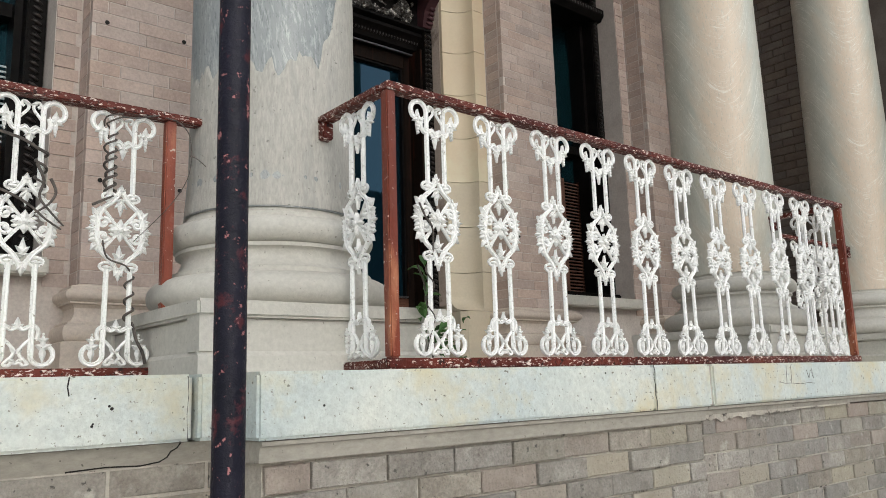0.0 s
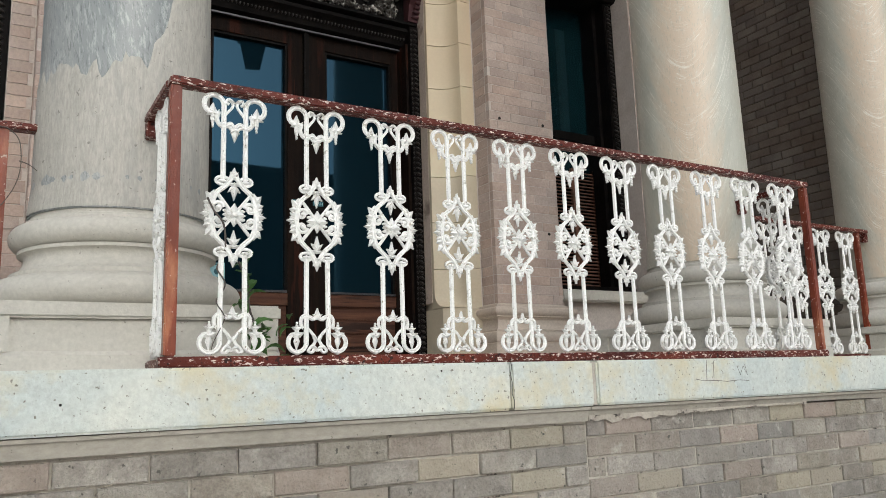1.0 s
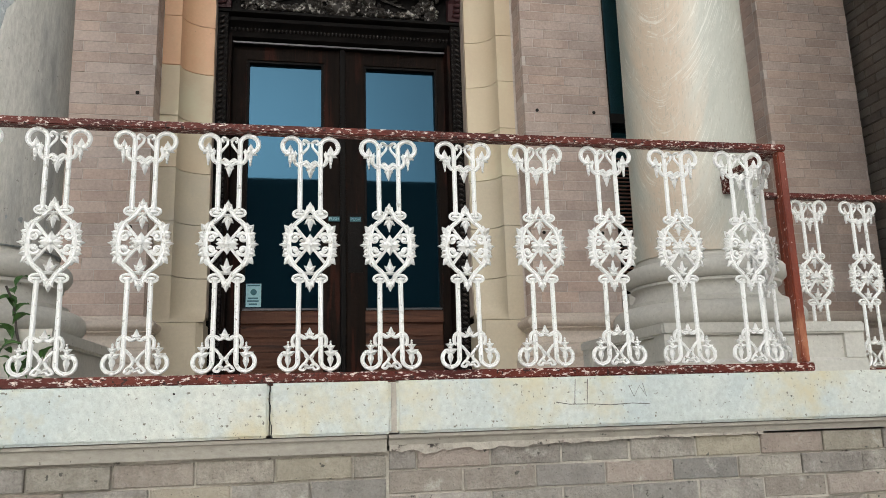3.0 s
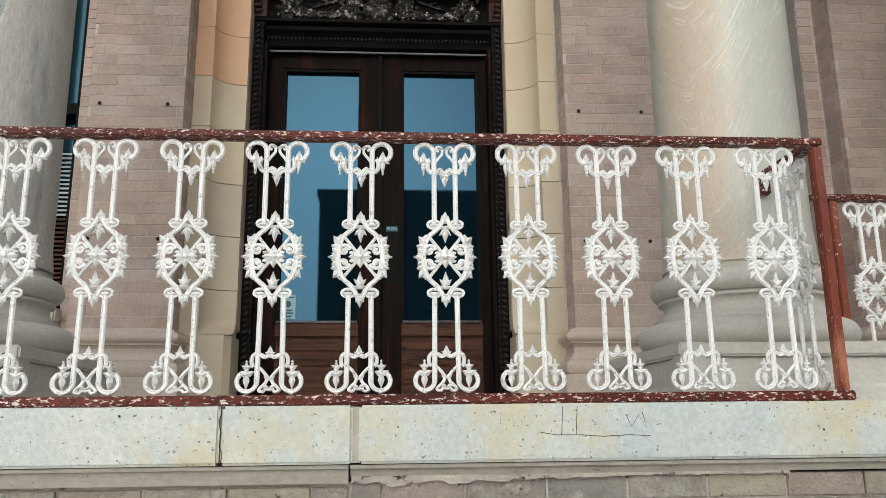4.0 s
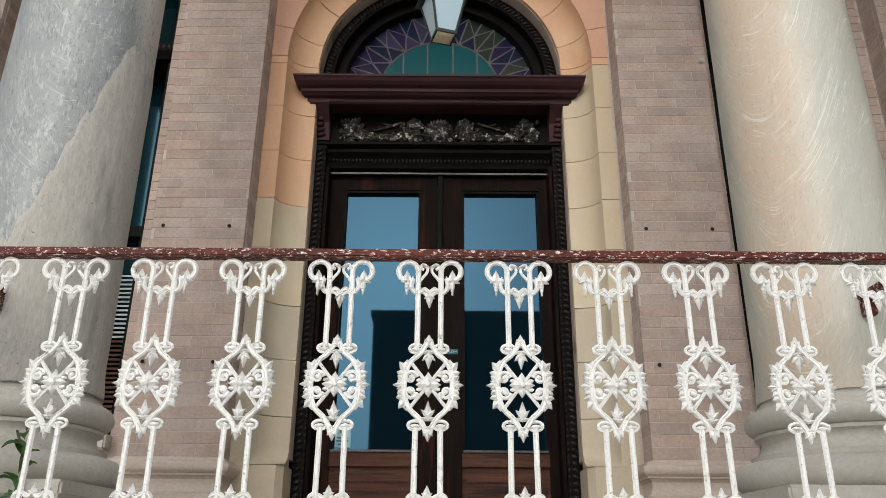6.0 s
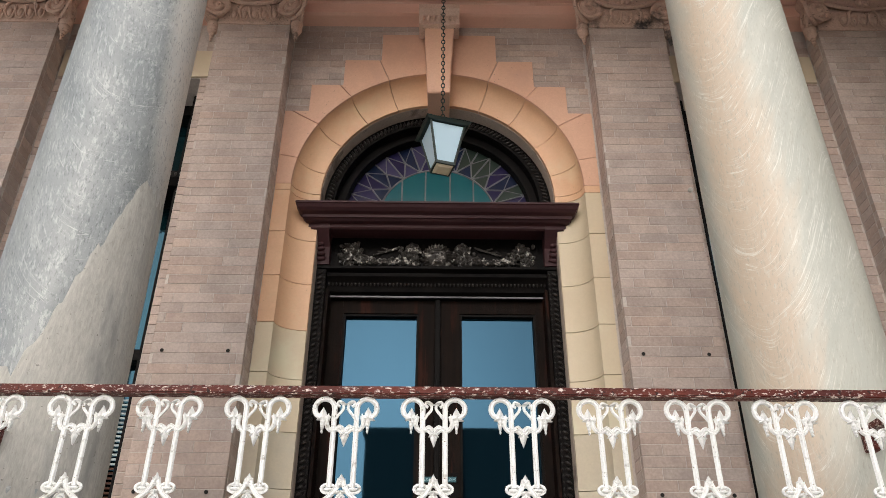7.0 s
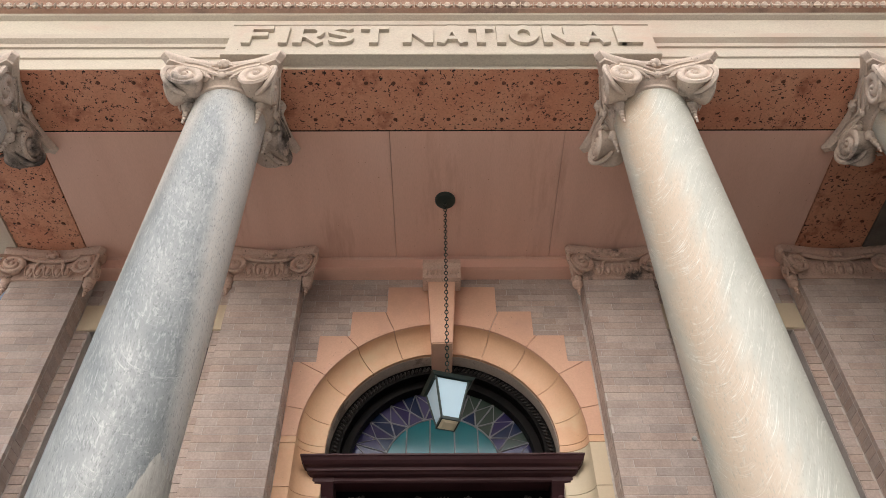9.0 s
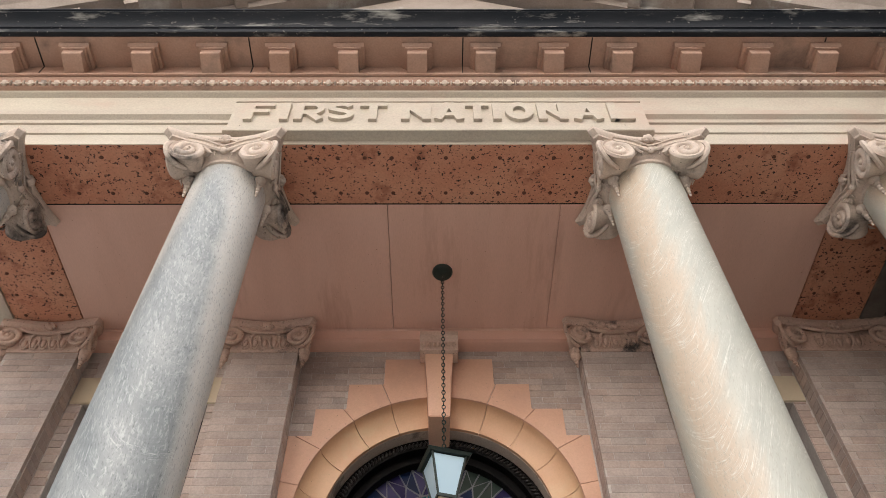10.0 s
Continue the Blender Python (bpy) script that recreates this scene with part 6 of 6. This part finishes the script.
def bal_parts():
    """The castings of a baluster, in its own plane: x across, z up from the bottom rail."""
    rods, med, foot, head = [], bmesh.new(), bmesh.new(), bmesh.new()
    T = 0.0082

    def leaf(bm, x, z, angle, length, width, y=-0.003):
        """A pointed leaf lying in the plane, with a raised midrib."""
        m = Matrix.Translation((x, y, z)) @ Matrix.Rotation(-radians(angle), 4, "Y")
        pts = [(-0.25, 0.0), (0.05, 0.8), (0.34, 1.1), (0.62, 0.72), (1.0, 0.06)]
        top = [bm.verts.new(m @ Vector((length * u, -0.004 - 0.003 * (1 - abs(2 * u - 0.6)), 0))) for u, _ in pts]
        for sgn in (-1, 1):
            edge = [bm.verts.new(m @ Vector((length * u, 0.003, sgn * width * w))) for u, w in pts]
            back = [bm.verts.new(m @ Vector((length * u, 0.008, sgn * width * w * 0.7))) for u, w in pts]
            for k in range(4):
                for a, b in ((top, edge), (edge, back)):
                    q = (a[k], a[k + 1], b[k + 1], b[k])
                    bm.faces.new(q if sgn > 0 else q[::-1])

    def curl(cx, cz, r0, r1, a0, a1, n=16):
        return [(cx + (r0 + (r1 - r0) * k / n) * math.cos(radians(a0 + (a1 - a0) * k / n)), 0, cz + (r0 + (r1 - r0) * k / n) * math.sin(radians(a0 + (a1 - a0) * k / n))) for k in range(n + 1)]

    for s in (-1, 1):
        def X(pts):
            return [(s * x, y, z) for x, y, z in pts]
        for x0, z0, x1, z1 in ((0.037, 0.034, 0.035, 0.305), (0.034, 0.53, 0.034, 0.765)):
            rod = bmesh.new()
            tube(X([(x0, 0, z0), (x1, 0, z1)]), T, 6, rod, 0.8)
            for dx in (-0.0042, 0.0042):
                tube(X([(x0 + dx, -0.0055, z0), (x1 + dx, -0.0055, z1)]), 0.0024, 4, rod)
            rods.append(rod)
        # hooked ends: the foot curls out and up, the head out and down
        hook = curl(0.071, 0.043, 0.034, 0.034, 180, 395) + curl(0.074, 0.050, 0.029, 0.020, 40, 110, 6)[1:]
        tube(X(hook), [T] * 17 + [T * (1 - 0.08 * k) for k in range(1, 7)], 6, foot, 0.8)
        hk = curl(0.064, 0.764, 0.030, 0.030, 180, -40) + curl(0.066, 0.760, 0.026, 0.017, -45, -120, 6)[1:]
        tube(X(hk), [T] * 17 + [T * (1 - 0.08 * k) for k in range(1, 7)], 6, head, 0.8)
        for c, bm, r, q in ((curl(0.071, 0.043, 0.034, 0.034, 185, 390), foot, 0.0024, 0.004), (curl(0.064, 0.764, 0.030, 0.030, 175, -35), head, 0.0024, 0.004)):
            cx, cz = (0.071, 0.043) if bm is foot else (0.064, 0.764)
            for sc in (1 + q / 0.03, 1 - q / 0.03):
                tube(X([(cx + (x - cx) * sc, -0.0055, cz + (z - cz) * sc) for x, _, z in c]), r, 4, bm)
        blob(foot, (s * 0.071, 0, 0.003), (0.010, 0.008, 0.006))
        blob(head, (s * 0.062, 0, 0.798), (0.010, 0.008, 0.007))
        # husk and leaves inside each hook
        leaf(foot, s * 0.073, 0.062, -90, 0.045, 0.011)
        leaf(foot, s * 0.073, 0.070, 90, 0.042, 0.007)
        leaf(foot, s * 0.073, 0.066, 25, 0.030, 0.010)
        leaf(foot, s * 0.073, 0.090, 25, 0.020, 0.007)
        leaf(foot, s * 0.073, 0.090, 155, 0.020, 0.007)
        leaf(foot, s * 0.073, 0.066, 155, 0.026, 0.010)
        for k, r in enumerate((0.009, 0.0075, 0.006, 0.0045)):
            blob(foot, (s * 0.073, -0.003, 0.082 + 0.010 * k), (r, 0.007, 0.006))
        leaf(head, s * 0.068, 0.738, 90, 0.030, 0.010)
        leaf(head, s * 0.068, 0.735, -90, 0.048, 0.007)
        leaf(head, s * 0.068, 0.736, -20, 0.024, 0.007)
        leaf(head, s * 0.068, 0.736, 200, 0.020, 0.007)
        for k, r in enumerate((0.008, 0.0065, 0.005, 0.004)):
            blob(head, (s * 0.068, -0.003, 0.722 - 0.010 * k), (r, 0.007, 0.006))
        # collars
        for bm, z, c, w in ((med, 0.306, 0.036, 0.020), (med, 0.526, 0.036, 0.020)):
            tube([(s * c + w * math.cos(t), 0, z + 0.0125 * math.sin(t)) for t in [2 * math.pi * j / 14 for j in range(15)]], 0.0052, 5, bm)
            blob(bm, (s * c, -0.003, z - 0.002), (w * 0.8, 0.009, 0.0065))
        for bm, ring in ((foot, [(0.052, 0, 0.094), (0.057, 0, 0.112), (0.054, 0, 0.130), (0.042, 0, 0.140), (0.028, 0, 0.136), (0.017, 0, 0.128), (0.007, 0, 0.132), (0, 0, 0.142)]),
                         (head, [(0.050, 0, 0.742), (0.055, 0, 0.722), (0.051, 0, 0.706), (0.040, 0, 0.697), (0.027, 0, 0.700), (0.016, 0, 0.707), (0.007, 0, 0.702), (0, 0, 0.690)])):
            tube(curve_points(X(ring), 4), 0.0072, 6, bm, 0.9)
            for dz in (-0.0045, 0.0045):
                tube(curve_points(X([(x, -0.006, z + dz) for x, _, z in ring]), 4), 0.0020, 4, bm)
        # ogee frame of the medallion, with ribbed edges
        og = [(0.005, 0, 0.280), (0.010, 0, 0.300), (0.026, 0, 0.326), (0.051, 0, 0.350), (0.065, 0, 0.380), (0.069, 0, 0.42), (0.065, 0, 0.458), (0.051, 0, 0.488), (0.026, 0, 0.510), (0.010, 0, 0.534), (0.005, 0, 0.550)]
        tube(curve_points(X(og), 4), 0.0078, 6, med, 0.9)
        for dx in (-0.0055, 0.0055):
            tube(curve_points(X([(x + dx, -0.006, z) for x, _, z in og[1:-1]]), 4), 0.0024, 4, med)
        for zs in (-1, 1):
            sc = [(s * x, -0.004, 0.42 + zs * (z - 0.42)) for x, _, z in curl(0.050, 0.441, 0.0185, 0.006, 175, -260, 16)]
            tube(sc, [0.0062 - 0.0018 * k / 16 for k in range(17)], 5, med)
            blob(med, (s * 0.050, -0.006, 0.42 + zs * 0.021), (0.008, 0.008, 0.008))
            blob(med, (s * 0.026, -0.003, 0.42 + zs * 0.013), (0.010, 0.007, 0.006))
            # leaves along the outer edge
            for x, z, an, ln, wd in ((0.067, 0.466, 50, 0.027, 0.011), (0.063, 0.474, 95, 0.020, 0.010), (0.072, 0.452, 15, 0.020, 0.010), (0.073, 0.437, 30, 0.018, 0.010)):
                leaf(med, s * x, 0.42 + zs * (z - 0.42), (an if s > 0 else 180 - an) * zs, ln, wd)
        leaf(med, s * 0.072, 0.42, 0 if s > 0 else 180, 0.029, 0.009)
        for an in (35, -35):
            leaf(med, s * 0.072, 0.42, an if s > 0 else 180 - an, 0.022, 0.006)
        # small curls between the bars
        tube(curve_points(X([(0.034, 0, 0.094), (0.022, 0, 0.082), (0.008, 0, 0.060), (0.010, 0, 0.040), (0.024, 0, 0.024), (0.030, 0, 0.012), (0.018, 0, 0.008), (0.010, 0, 0.018), (0.0, 0, 0.014)]), 4), 0.0055, 5, foot)
        tube(curve_points(X([(0.032, 0, 0.730), (0.020, 0, 0.746), (0.007, 0, 0.764), (0.010, 0, 0.782), (0.022, 0, 0.786), (0.026, 0, 0.776), (0.018, 0, 0.770)]), 4), 0.0048, 5, head)
        tube(curve_points(X([(0.036, 0, 0.140), (0.022, 0, 0.136), (0.012, 0, 0.126), (0.0, 0, 0.136)]), 4), 0.0052, 5, foot)
        tube(curve_points(X([(0.034, 0, 0.696), (0.020, 0, 0.698), (0.010, 0, 0.690), (0.0, 0, 0.682)]), 4), 0.0055, 5, head)
        leaf(foot, s * 0.004, 0.052, 60 if s > 0 else 120, 0.026, 0.007)
        leaf(foot, s * 0.004, 0.022, 25 if s > 0 else 155, 0.020, 0.007)
        leaf(head, s * 0.004, 0.778, 20 if s > 0 else 160, 0.020, 0.006)
    for s in (-1, 1):
        tube([(-0.052, -0.001, 0.42 - s * 0.066), (0.052, -0.001, 0.42 + s * 0.066)], 0.0056, 5, med)
        for d in (-0.0035, 0.0035):
            tube([(-0.051, -0.006, 0.42 - s * 0.066 + d), (0.051, -0.006, 0.42 + s * 0.066 + d)], 0.0018, 4, med)
    for k in range(4):
        leaf(med, 0.006 * math.cos(math.pi / 2 * k), 0.42 + 0.006 * math.sin(math.pi / 2 * k), 90 * k, 0.030, 0.012, -0.008)
        leaf(med, 0, 0.42, 90 * k + 45, 0.020, 0.008, -0.006)
    blob(med, (0, -0.015, 0.42), (0.008, 0.006, 0.008), 2)
    # palmettes inside, finials outside
    for z0, d, k in ((0.512, -1, 1.0), (0.328, 1, 1.0), (0.540, 1, 0.62), (0.294, -1, 0.72)):
        leaf(med, 0, z0, 90 * d, 0.046 * k, 0.010)
        for an in (42, 138):
            leaf(med, 0, z0 + d * 0.004, an * d, 0.026 * k, 0.007)
            leaf(med, 0, z0 - d * 0.006, (an - 25 if an < 90 else an + 25) * d, 0.020 * k, 0.006)
    leaf(foot, 0, 0.134, 90, 0.034, 0.009)
    leaf(head, 0, 0.690, -90, 0.042, 0.010)
    for an in (30, 150):
        leaf(foot, 0, 0.136, an, 0.018, 0.006)
        leaf(head, 0, 0.688, -an, 0.018, 0.006)
    # the foot casting is squat and narrow
    for v in foot.verts:
        v.co.z *= 0.86
        if abs(v.co.x) > 0.037:
            v.co.x = math.copysign(0.037 + (abs(v.co.x) - 0.037) * 0.86, v.co.x)
    return rods, foot, med, head


def make_baluster():
    rods, foot, med, head = bal_parts()
    b = part("baluster", med, M_WHITE, smooth=50)
    for r in rods:
        part("rod", r, M_WHITE, b, smooth=50)
    part("foot_scroll", foot, M_WHITE, b, smooth=50)
    part("head_scroll", head, M_WHITE, b, smooth=50)
    return b


BAL = make_baluster()
first = [True]


def baluster(parent, x, y, turn=0.0):
    m = pose(x, y, FLOOR + 0.036, 0, 0, turn)
    if first[0]:
        first[0] = False
        ob = BAL
        ob.matrix_basis = m
    else:
        ob = copy_thing(BAL, m)
    ob.parent = parent
    return ob


RAIL_T = 2.445


def bar(x0, x1, y0, y1, z0, z1, material, parent, name, label=""):
    return part(name, box(x0, x1, y0, y1, z0, z1, 0.004), material, parent, label)


rail_mid = thing("railing", "white cast-iron railing with rusted red rails before the doors", "railing", group="porch railings")
X1 = 1.515
bar(-X1 - 0.018, X1 + 0.018, -0.024, 0.024, RAIL_T - 0.026, RAIL_T, M_RED, rail_mid, "top_rail")
bar(-X1 - 0.03, X1 + 0.03, -0.022, 0.022, FLOOR + 0.003, FLOOR + 0.033, M_RED, rail_mid, "bottom_rail")
for s in (-1, 1):
    bar(s * X1 - 0.017, s * X1 + 0.017, -0.017, 0.017, FLOOR + 0.034, RAIL_T - 0.026, M_POST, rail_mid, "post")
    bar(s * X1 - 0.022, s * X1 + 0.022, 0.026, 0.40, RAIL_T - 0.026, RAIL_T, M_RED, rail_mid, "return_rail")
    bar(s * X1 - 0.020, s * X1 + 0.020, 0.026, 0.30, FLOOR + 0.004, FLOOR + 0.030, M_RED, rail_mid, "return_foot")
    bar(s * X1 - 0.020, s * X1 + 0.020, 0.345, 0.385, RAIL_T - 0.085, RAIL_T - 0.0265, M_RED, rail_mid, "bracket")
    baluster(rail_mid, s * X1, 0.17, 90 * s)
for k in range(11):
    baluster(rail_mid, -1.336 + 0.2672 * k, 0.0)
RY = 0.64
for s in (-1, 1):
    r = thing("railing", "white cast-iron railing with red rails" + (", wound with dry vine" if s < 0 else ", beside the dark wing"), "railing", group="porch railings")
    a, b = sorted((s * 1.82, s * 3.14))
    bar(a, b, RY - 0.024, RY + 0.024, RAIL_T - 0.026, RAIL_T, M_RED, r, "top_rail")
    bar(min(s * 1.96, s * 3.0), max(s * 1.96, s * 3.0), RY - 0.02, RY + 0.02, FLOOR + 0.004, FLOOR + 0.034, M_RED, r, "bottom_rail")
    for px in (1.945, 3.03):
        bar(s * px - 0.017, s * px + 0.017, RY - 0.017, RY + 0.017, FLOOR, RAIL_T - 0.026, M_POST, r, "post")
    for px in (1.825, 3.12):
        bar(s * px - 0.018, s * px + 0.018, RY - 0.02, RY + 0.02, RAIL_T - 0.085, RAIL_T - 0.0265, M_RED, r, "bracket")
    for k in range(4):
        baluster(r, s * (2.092 + 0.2672 * k), RY)

# ---- pole in front of the porch ----
pole = thing("pole", "dark blue-black painted steel pole, flaking to rust, standing on the pavement", "pole", (-2.135, -0.285, 0))
part("shaft", lathe([(0.034, 0.0), (0.034, 3.6)], 24), M_POLE, pole, smooth=40)
part("foot_plate", box(-0.07, 0.07, -0.07, 0.07, 0.0, 0.012), M_POLE, pole)

# ---- building across the street, seen in the panes ----
across = thing("street_building", "plain dark building across the street, seen only as a reflection", "building")
part("wall", box(-3.2, 30, -34, -26, 0, 11.6), M_ACROSS, across)
part("roof", box(-3.3, 30.2, -34.2, -25.8, 11.6, 11.9), M_ACROSS, across)

# ---- vines and weeds ----


def vine(name, label, paths, r=0.005):
    v = thing(name, label, "vine")
    for p in paths:
        pts = curve_points(p, 5)
        part("stem", tube(pts, [r * (1 - 0.5 * k / len(pts)) for k in range(len(pts))], 5), M_VINE, v, smooth=60)
    return v


def winding(x0, z0, x1, z1, y, turns, rad=0.017):
    n = int(turns * 8)
    return [(x0 + (x1 - x0) * k / n + rad * math.cos(k * math.pi / 4), y + rad * math.sin(k * math.pi / 4), z0 + (z1 - z0) * k / n) for k in range(n + 1)]


L1, L2 = -2.092, -2.3592      # first two balusters of the side railing
vine("dry_vine", "dry grey vine twisted round the side railing balusters", [
    [(L1 + 0.085, RY - 0.02, 1.625), (L1 + 0.075, RY - 0.022, 1.66), (L1 + 0.055, RY - 0.02, 1.70)] + winding(L1 + 0.036, 1.745, L1 + 0.034, 1.90, RY, 3.2, 0.0135) + [(L1 + 0.015, RY - 0.022, 1.925), (L1 - 0.04, RY - 0.024, 1.945), (L1 - 0.055, RY - 0.02, 2.00)],
    winding(L1 - 0.034, 2.13, L1 - 0.034, 2.38, RY, 4.6, 0.015) + [(L1 - 0.01, RY - 0.02, 2.40), (L1 + 0.03, RY - 0.02, 2.405), (L1 + 0.10, RY - 0.03, 2.425)],
    winding(L1 - 0.034, 2.16, L1 - 0.040, 2.35, RY, 3.4, 0.018) + [(L1 - 0.06, RY - 0.02, 2.39), (L1 - 0.01, RY - 0.024, 2.41)],
    [(L1 - 0.09, RY - 0.025, 2.105), (L1 - 0.055, RY - 0.026, 2.125), (L1 - 0.03, RY - 0.024, 2.14)],
    [(-2.66, RY - 0.03, 2.335), (-2.52, RY - 0.03, 2.305), (-2.42, RY - 0.03, 2.285), (L2 - 0.02, RY - 0.028, 2.275), (L2 + 0.02, RY - 0.026, 2.255)] + winding(L2 + 0.036, 2.25, L2 + 0.034, 2.12, RY, 2.6, 0.016),
    [(-2.64, RY - 0.03, 2.15), (-2.50, RY - 0.035, 2.135), (-2.42, RY - 0.03, 2.115), (L2 + 0.0, RY - 0.03, 2.085), (L2 + 0.05, RY - 0.028, 2.045), (L2 + 0.095, RY - 0.02, 2.02)],
    [(L2 + 0.02, RY - 0.024, 2.21), (L2 + 0.04, RY - 0.028, 2.16), (L2 + 0.03, RY - 0.03, 2.11), (L2 + 0.06, RY - 0.028, 2.07), (L2 + 0.10, RY - 0.024, 2.03)],
    [(L2 + 0.06, RY - 0.02, 2.17), (L2 + 0.075, RY - 0.022, 2.13), (L2 + 0.055, RY - 0.03, 2.09), (L2 + 0.02, RY - 0.03, 2.06)],
], 0.0052)
vine("bare_tendril", "thin bare pale tendril curling off the railing post", [
    [(-1.97, RY - 0.03, 2.42), (-1.93, RY - 0.04, 2.41), (-1.895, RY - 0.05, 2.36), (-1.895, RY - 0.05, 2.24), (-1.95, RY - 0.04, 2.13), (-2.06, RY - 0.03, 2.0)],
    [(-1.895, RY - 0.05, 2.30), (-1.865, RY - 0.05, 2.29), (-1.825, RY - 0.05, 2.26)]], 0.0024)
vine("thin_vine", "thin dark vine climbing a baluster of the front railing", [
    [(-1.42, -0.02, 2.08), (-1.40, -0.022, 2.04), (-1.37, -0.02, 2.0)] + winding(-1.371, 1.92, -1.371, 1.72, 0.0, 2.0, 0.012) + [(-1.39, -0.012, 1.66), (-1.40, -0.012, 1.63)]], 0.0032)
weed = thing("weed", "small green weed growing on the porch beside the column base", "plant", (-1.21, 0.205, FLOOR))
stem = [(0, 0, 0), (0.01, 0, 0.12), (-0.01, 0.01, 0.20), (-0.02, 0.0, 0.28), (-0.05, 0, 0.35)]
part("stem", tube(curve_points(stem, 4), 0.004, 5), M_VINE, weed)
rng = random.Random(21)


def leaf_mesh(l, w):
    bm = bmesh.new()
    mid = [bm.verts.new((l * u, 0, 0.02 * math.sin(u * 3))) for u in (0, 0.25, 0.5, 0.75, 1.0)]
    for s in (-1, 1):
        e = [bm.verts.new((l * u, s * w * q, 0.02 * math.sin(u * 3) + 0.006)) for u, q in ((0.02, 0.1), (0.25, 0.8), (0.5, 1.0), (0.75, 0.65), (0.98, 0.05))]
        for k in range(4):
            bm.faces.new((mid[k], mid[k + 1], e[k + 1], e[k]))
    return bm


lf = None
for k in range(27):
    low = k < 19
    if lf is None:
        lf = part("leaf", leaf_mesh(0.07, 0.018), M_LEAF, weed)
        ob = lf
    else:
        ob = bpy.data.objects.new("leaf", lf.data)
        scene.collection.objects.link(ob)
        ob.parent = weed
    z = rng.uniform(0.02, 0.16) if low else 0.17 + 0.025 * (k - 19)
    ob.matrix_basis = Matrix.Translation((rng.gauss(0.03, 0.06) if low else -0.02, rng.gauss(0, 0.04) if low else 0, z)) @ Euler((rng.uniform(-0.5, 0.5), rng.uniform(-0.9, 0.3), rng.uniform(0, 6.28))).to_matrix().to_4x4() @ Matrix.Scale(rng.uniform(0.6, 1.1) if low else 0.95, 4)

# ---- bricks ----
for p, (x0, x1, _) in zip(pilasters, PIL):
    lay(p, lambda z: [(x0, x1)], 2.08, 6.33, 0.0697, 0.262, FACE, M_PIL, depth=0.04, joint=0.0042, bond=0.5, rough=0.0008, jog=0.45, rng=random.Random(int(x0 * 10) + 60))


def arch_spans(z):
    """Stretches of brick beside and above the stepped arch stones."""
    edge = 0.0
    for x, zt in STEPS:
        if z < zt:
            edge = max(edge, x)
    return [(-1.205, -edge), (edge, 1.205)] if edge < 1.2 else []


lay(wall_rear, arch_spans, 5.59, 6.538, 0.0677, 0.2083, WALL, M_PIL, depth=0.04, joint=0.0042)
for s, w in zip((-1, 1), bays):
    lay(w, lambda z: [tuple(sorted((s * 2.972, s * 3.088))), tuple(sorted((s * (1.803 if s < 0 else 1.836), s * 1.928)))], 2.08, 6.40, 0.0697, 0.2083, WALL, M_PIL, depth=0.04, joint=0.005)
lay(base_wall, lambda z: [(-1.93, -0.023)], 1.353 - 0.074 * 18, 1.353, 0.074, 0.2383, -0.030, M_BASE, depth=0.06, joint=0.007, rough=0.006, tilt=0.010, bond=0.45)
lay(base_wall, lambda z: [(-0.019, 1.93)], 1.374 - 0.0742 * 18, 1.374, 0.0742, 0.2430, -0.026, M_BASE, depth=0.06, joint=0.007, rough=0.006, tilt=0.010, bond=0.62, rng=random.Random(8))
lay(base_left, lambda z: [(-4.3, -1.94)], 0.704 - 0.0729 * 9, 1.360, 0.0729, 0.243, 0.162, M_BASE, depth=0.06, joint=0.009, rough=0.006, tilt=0.010)
lay(base_right, lambda z: [(1.94, 3.95)], 0.704 - 0.0729 * 9, 1.360, 0.0729, 0.243, 0.162, M_BASE, depth=0.06, joint=0.009, rough=0.006, tilt=0.010)
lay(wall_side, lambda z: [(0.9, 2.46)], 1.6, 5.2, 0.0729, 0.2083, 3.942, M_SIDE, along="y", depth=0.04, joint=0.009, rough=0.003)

# returns of the pilasters beside the door and windows
for p, (x0, x1, _) in zip(pilasters, PIL):
    lay(p, lambda z: [(FACE + 0.045, WALL)], 2.08, 6.33, 0.0697, 0.2083, x1, M_PIL, along="y", depth=-0.03, joint=0.005, bond=0.35) if x1 < 0 else lay(p, lambda z: [(FACE + 0.045, WALL)], 2.08, 6.33, 0.0697, 0.2083, x0, M_PIL, along="y", depth=0.03, joint=0.005, bond=0.35)
lay(pilasters[1], lambda z: [(FACE + 0.045, WALL)], 2.08, 6.33, 0.0697, 0.2083, PIL[1][0], M_PIL, along="y", depth=0.03, joint=0.005, bond=0.35)
lay(pilasters[2], lambda z: [(FACE + 0.045, WALL)], 2.08, 6.33, 0.0697, 0.2083, PIL[2][1], M_PIL, along="y", depth=-0.03, joint=0.005, bond=0.35)
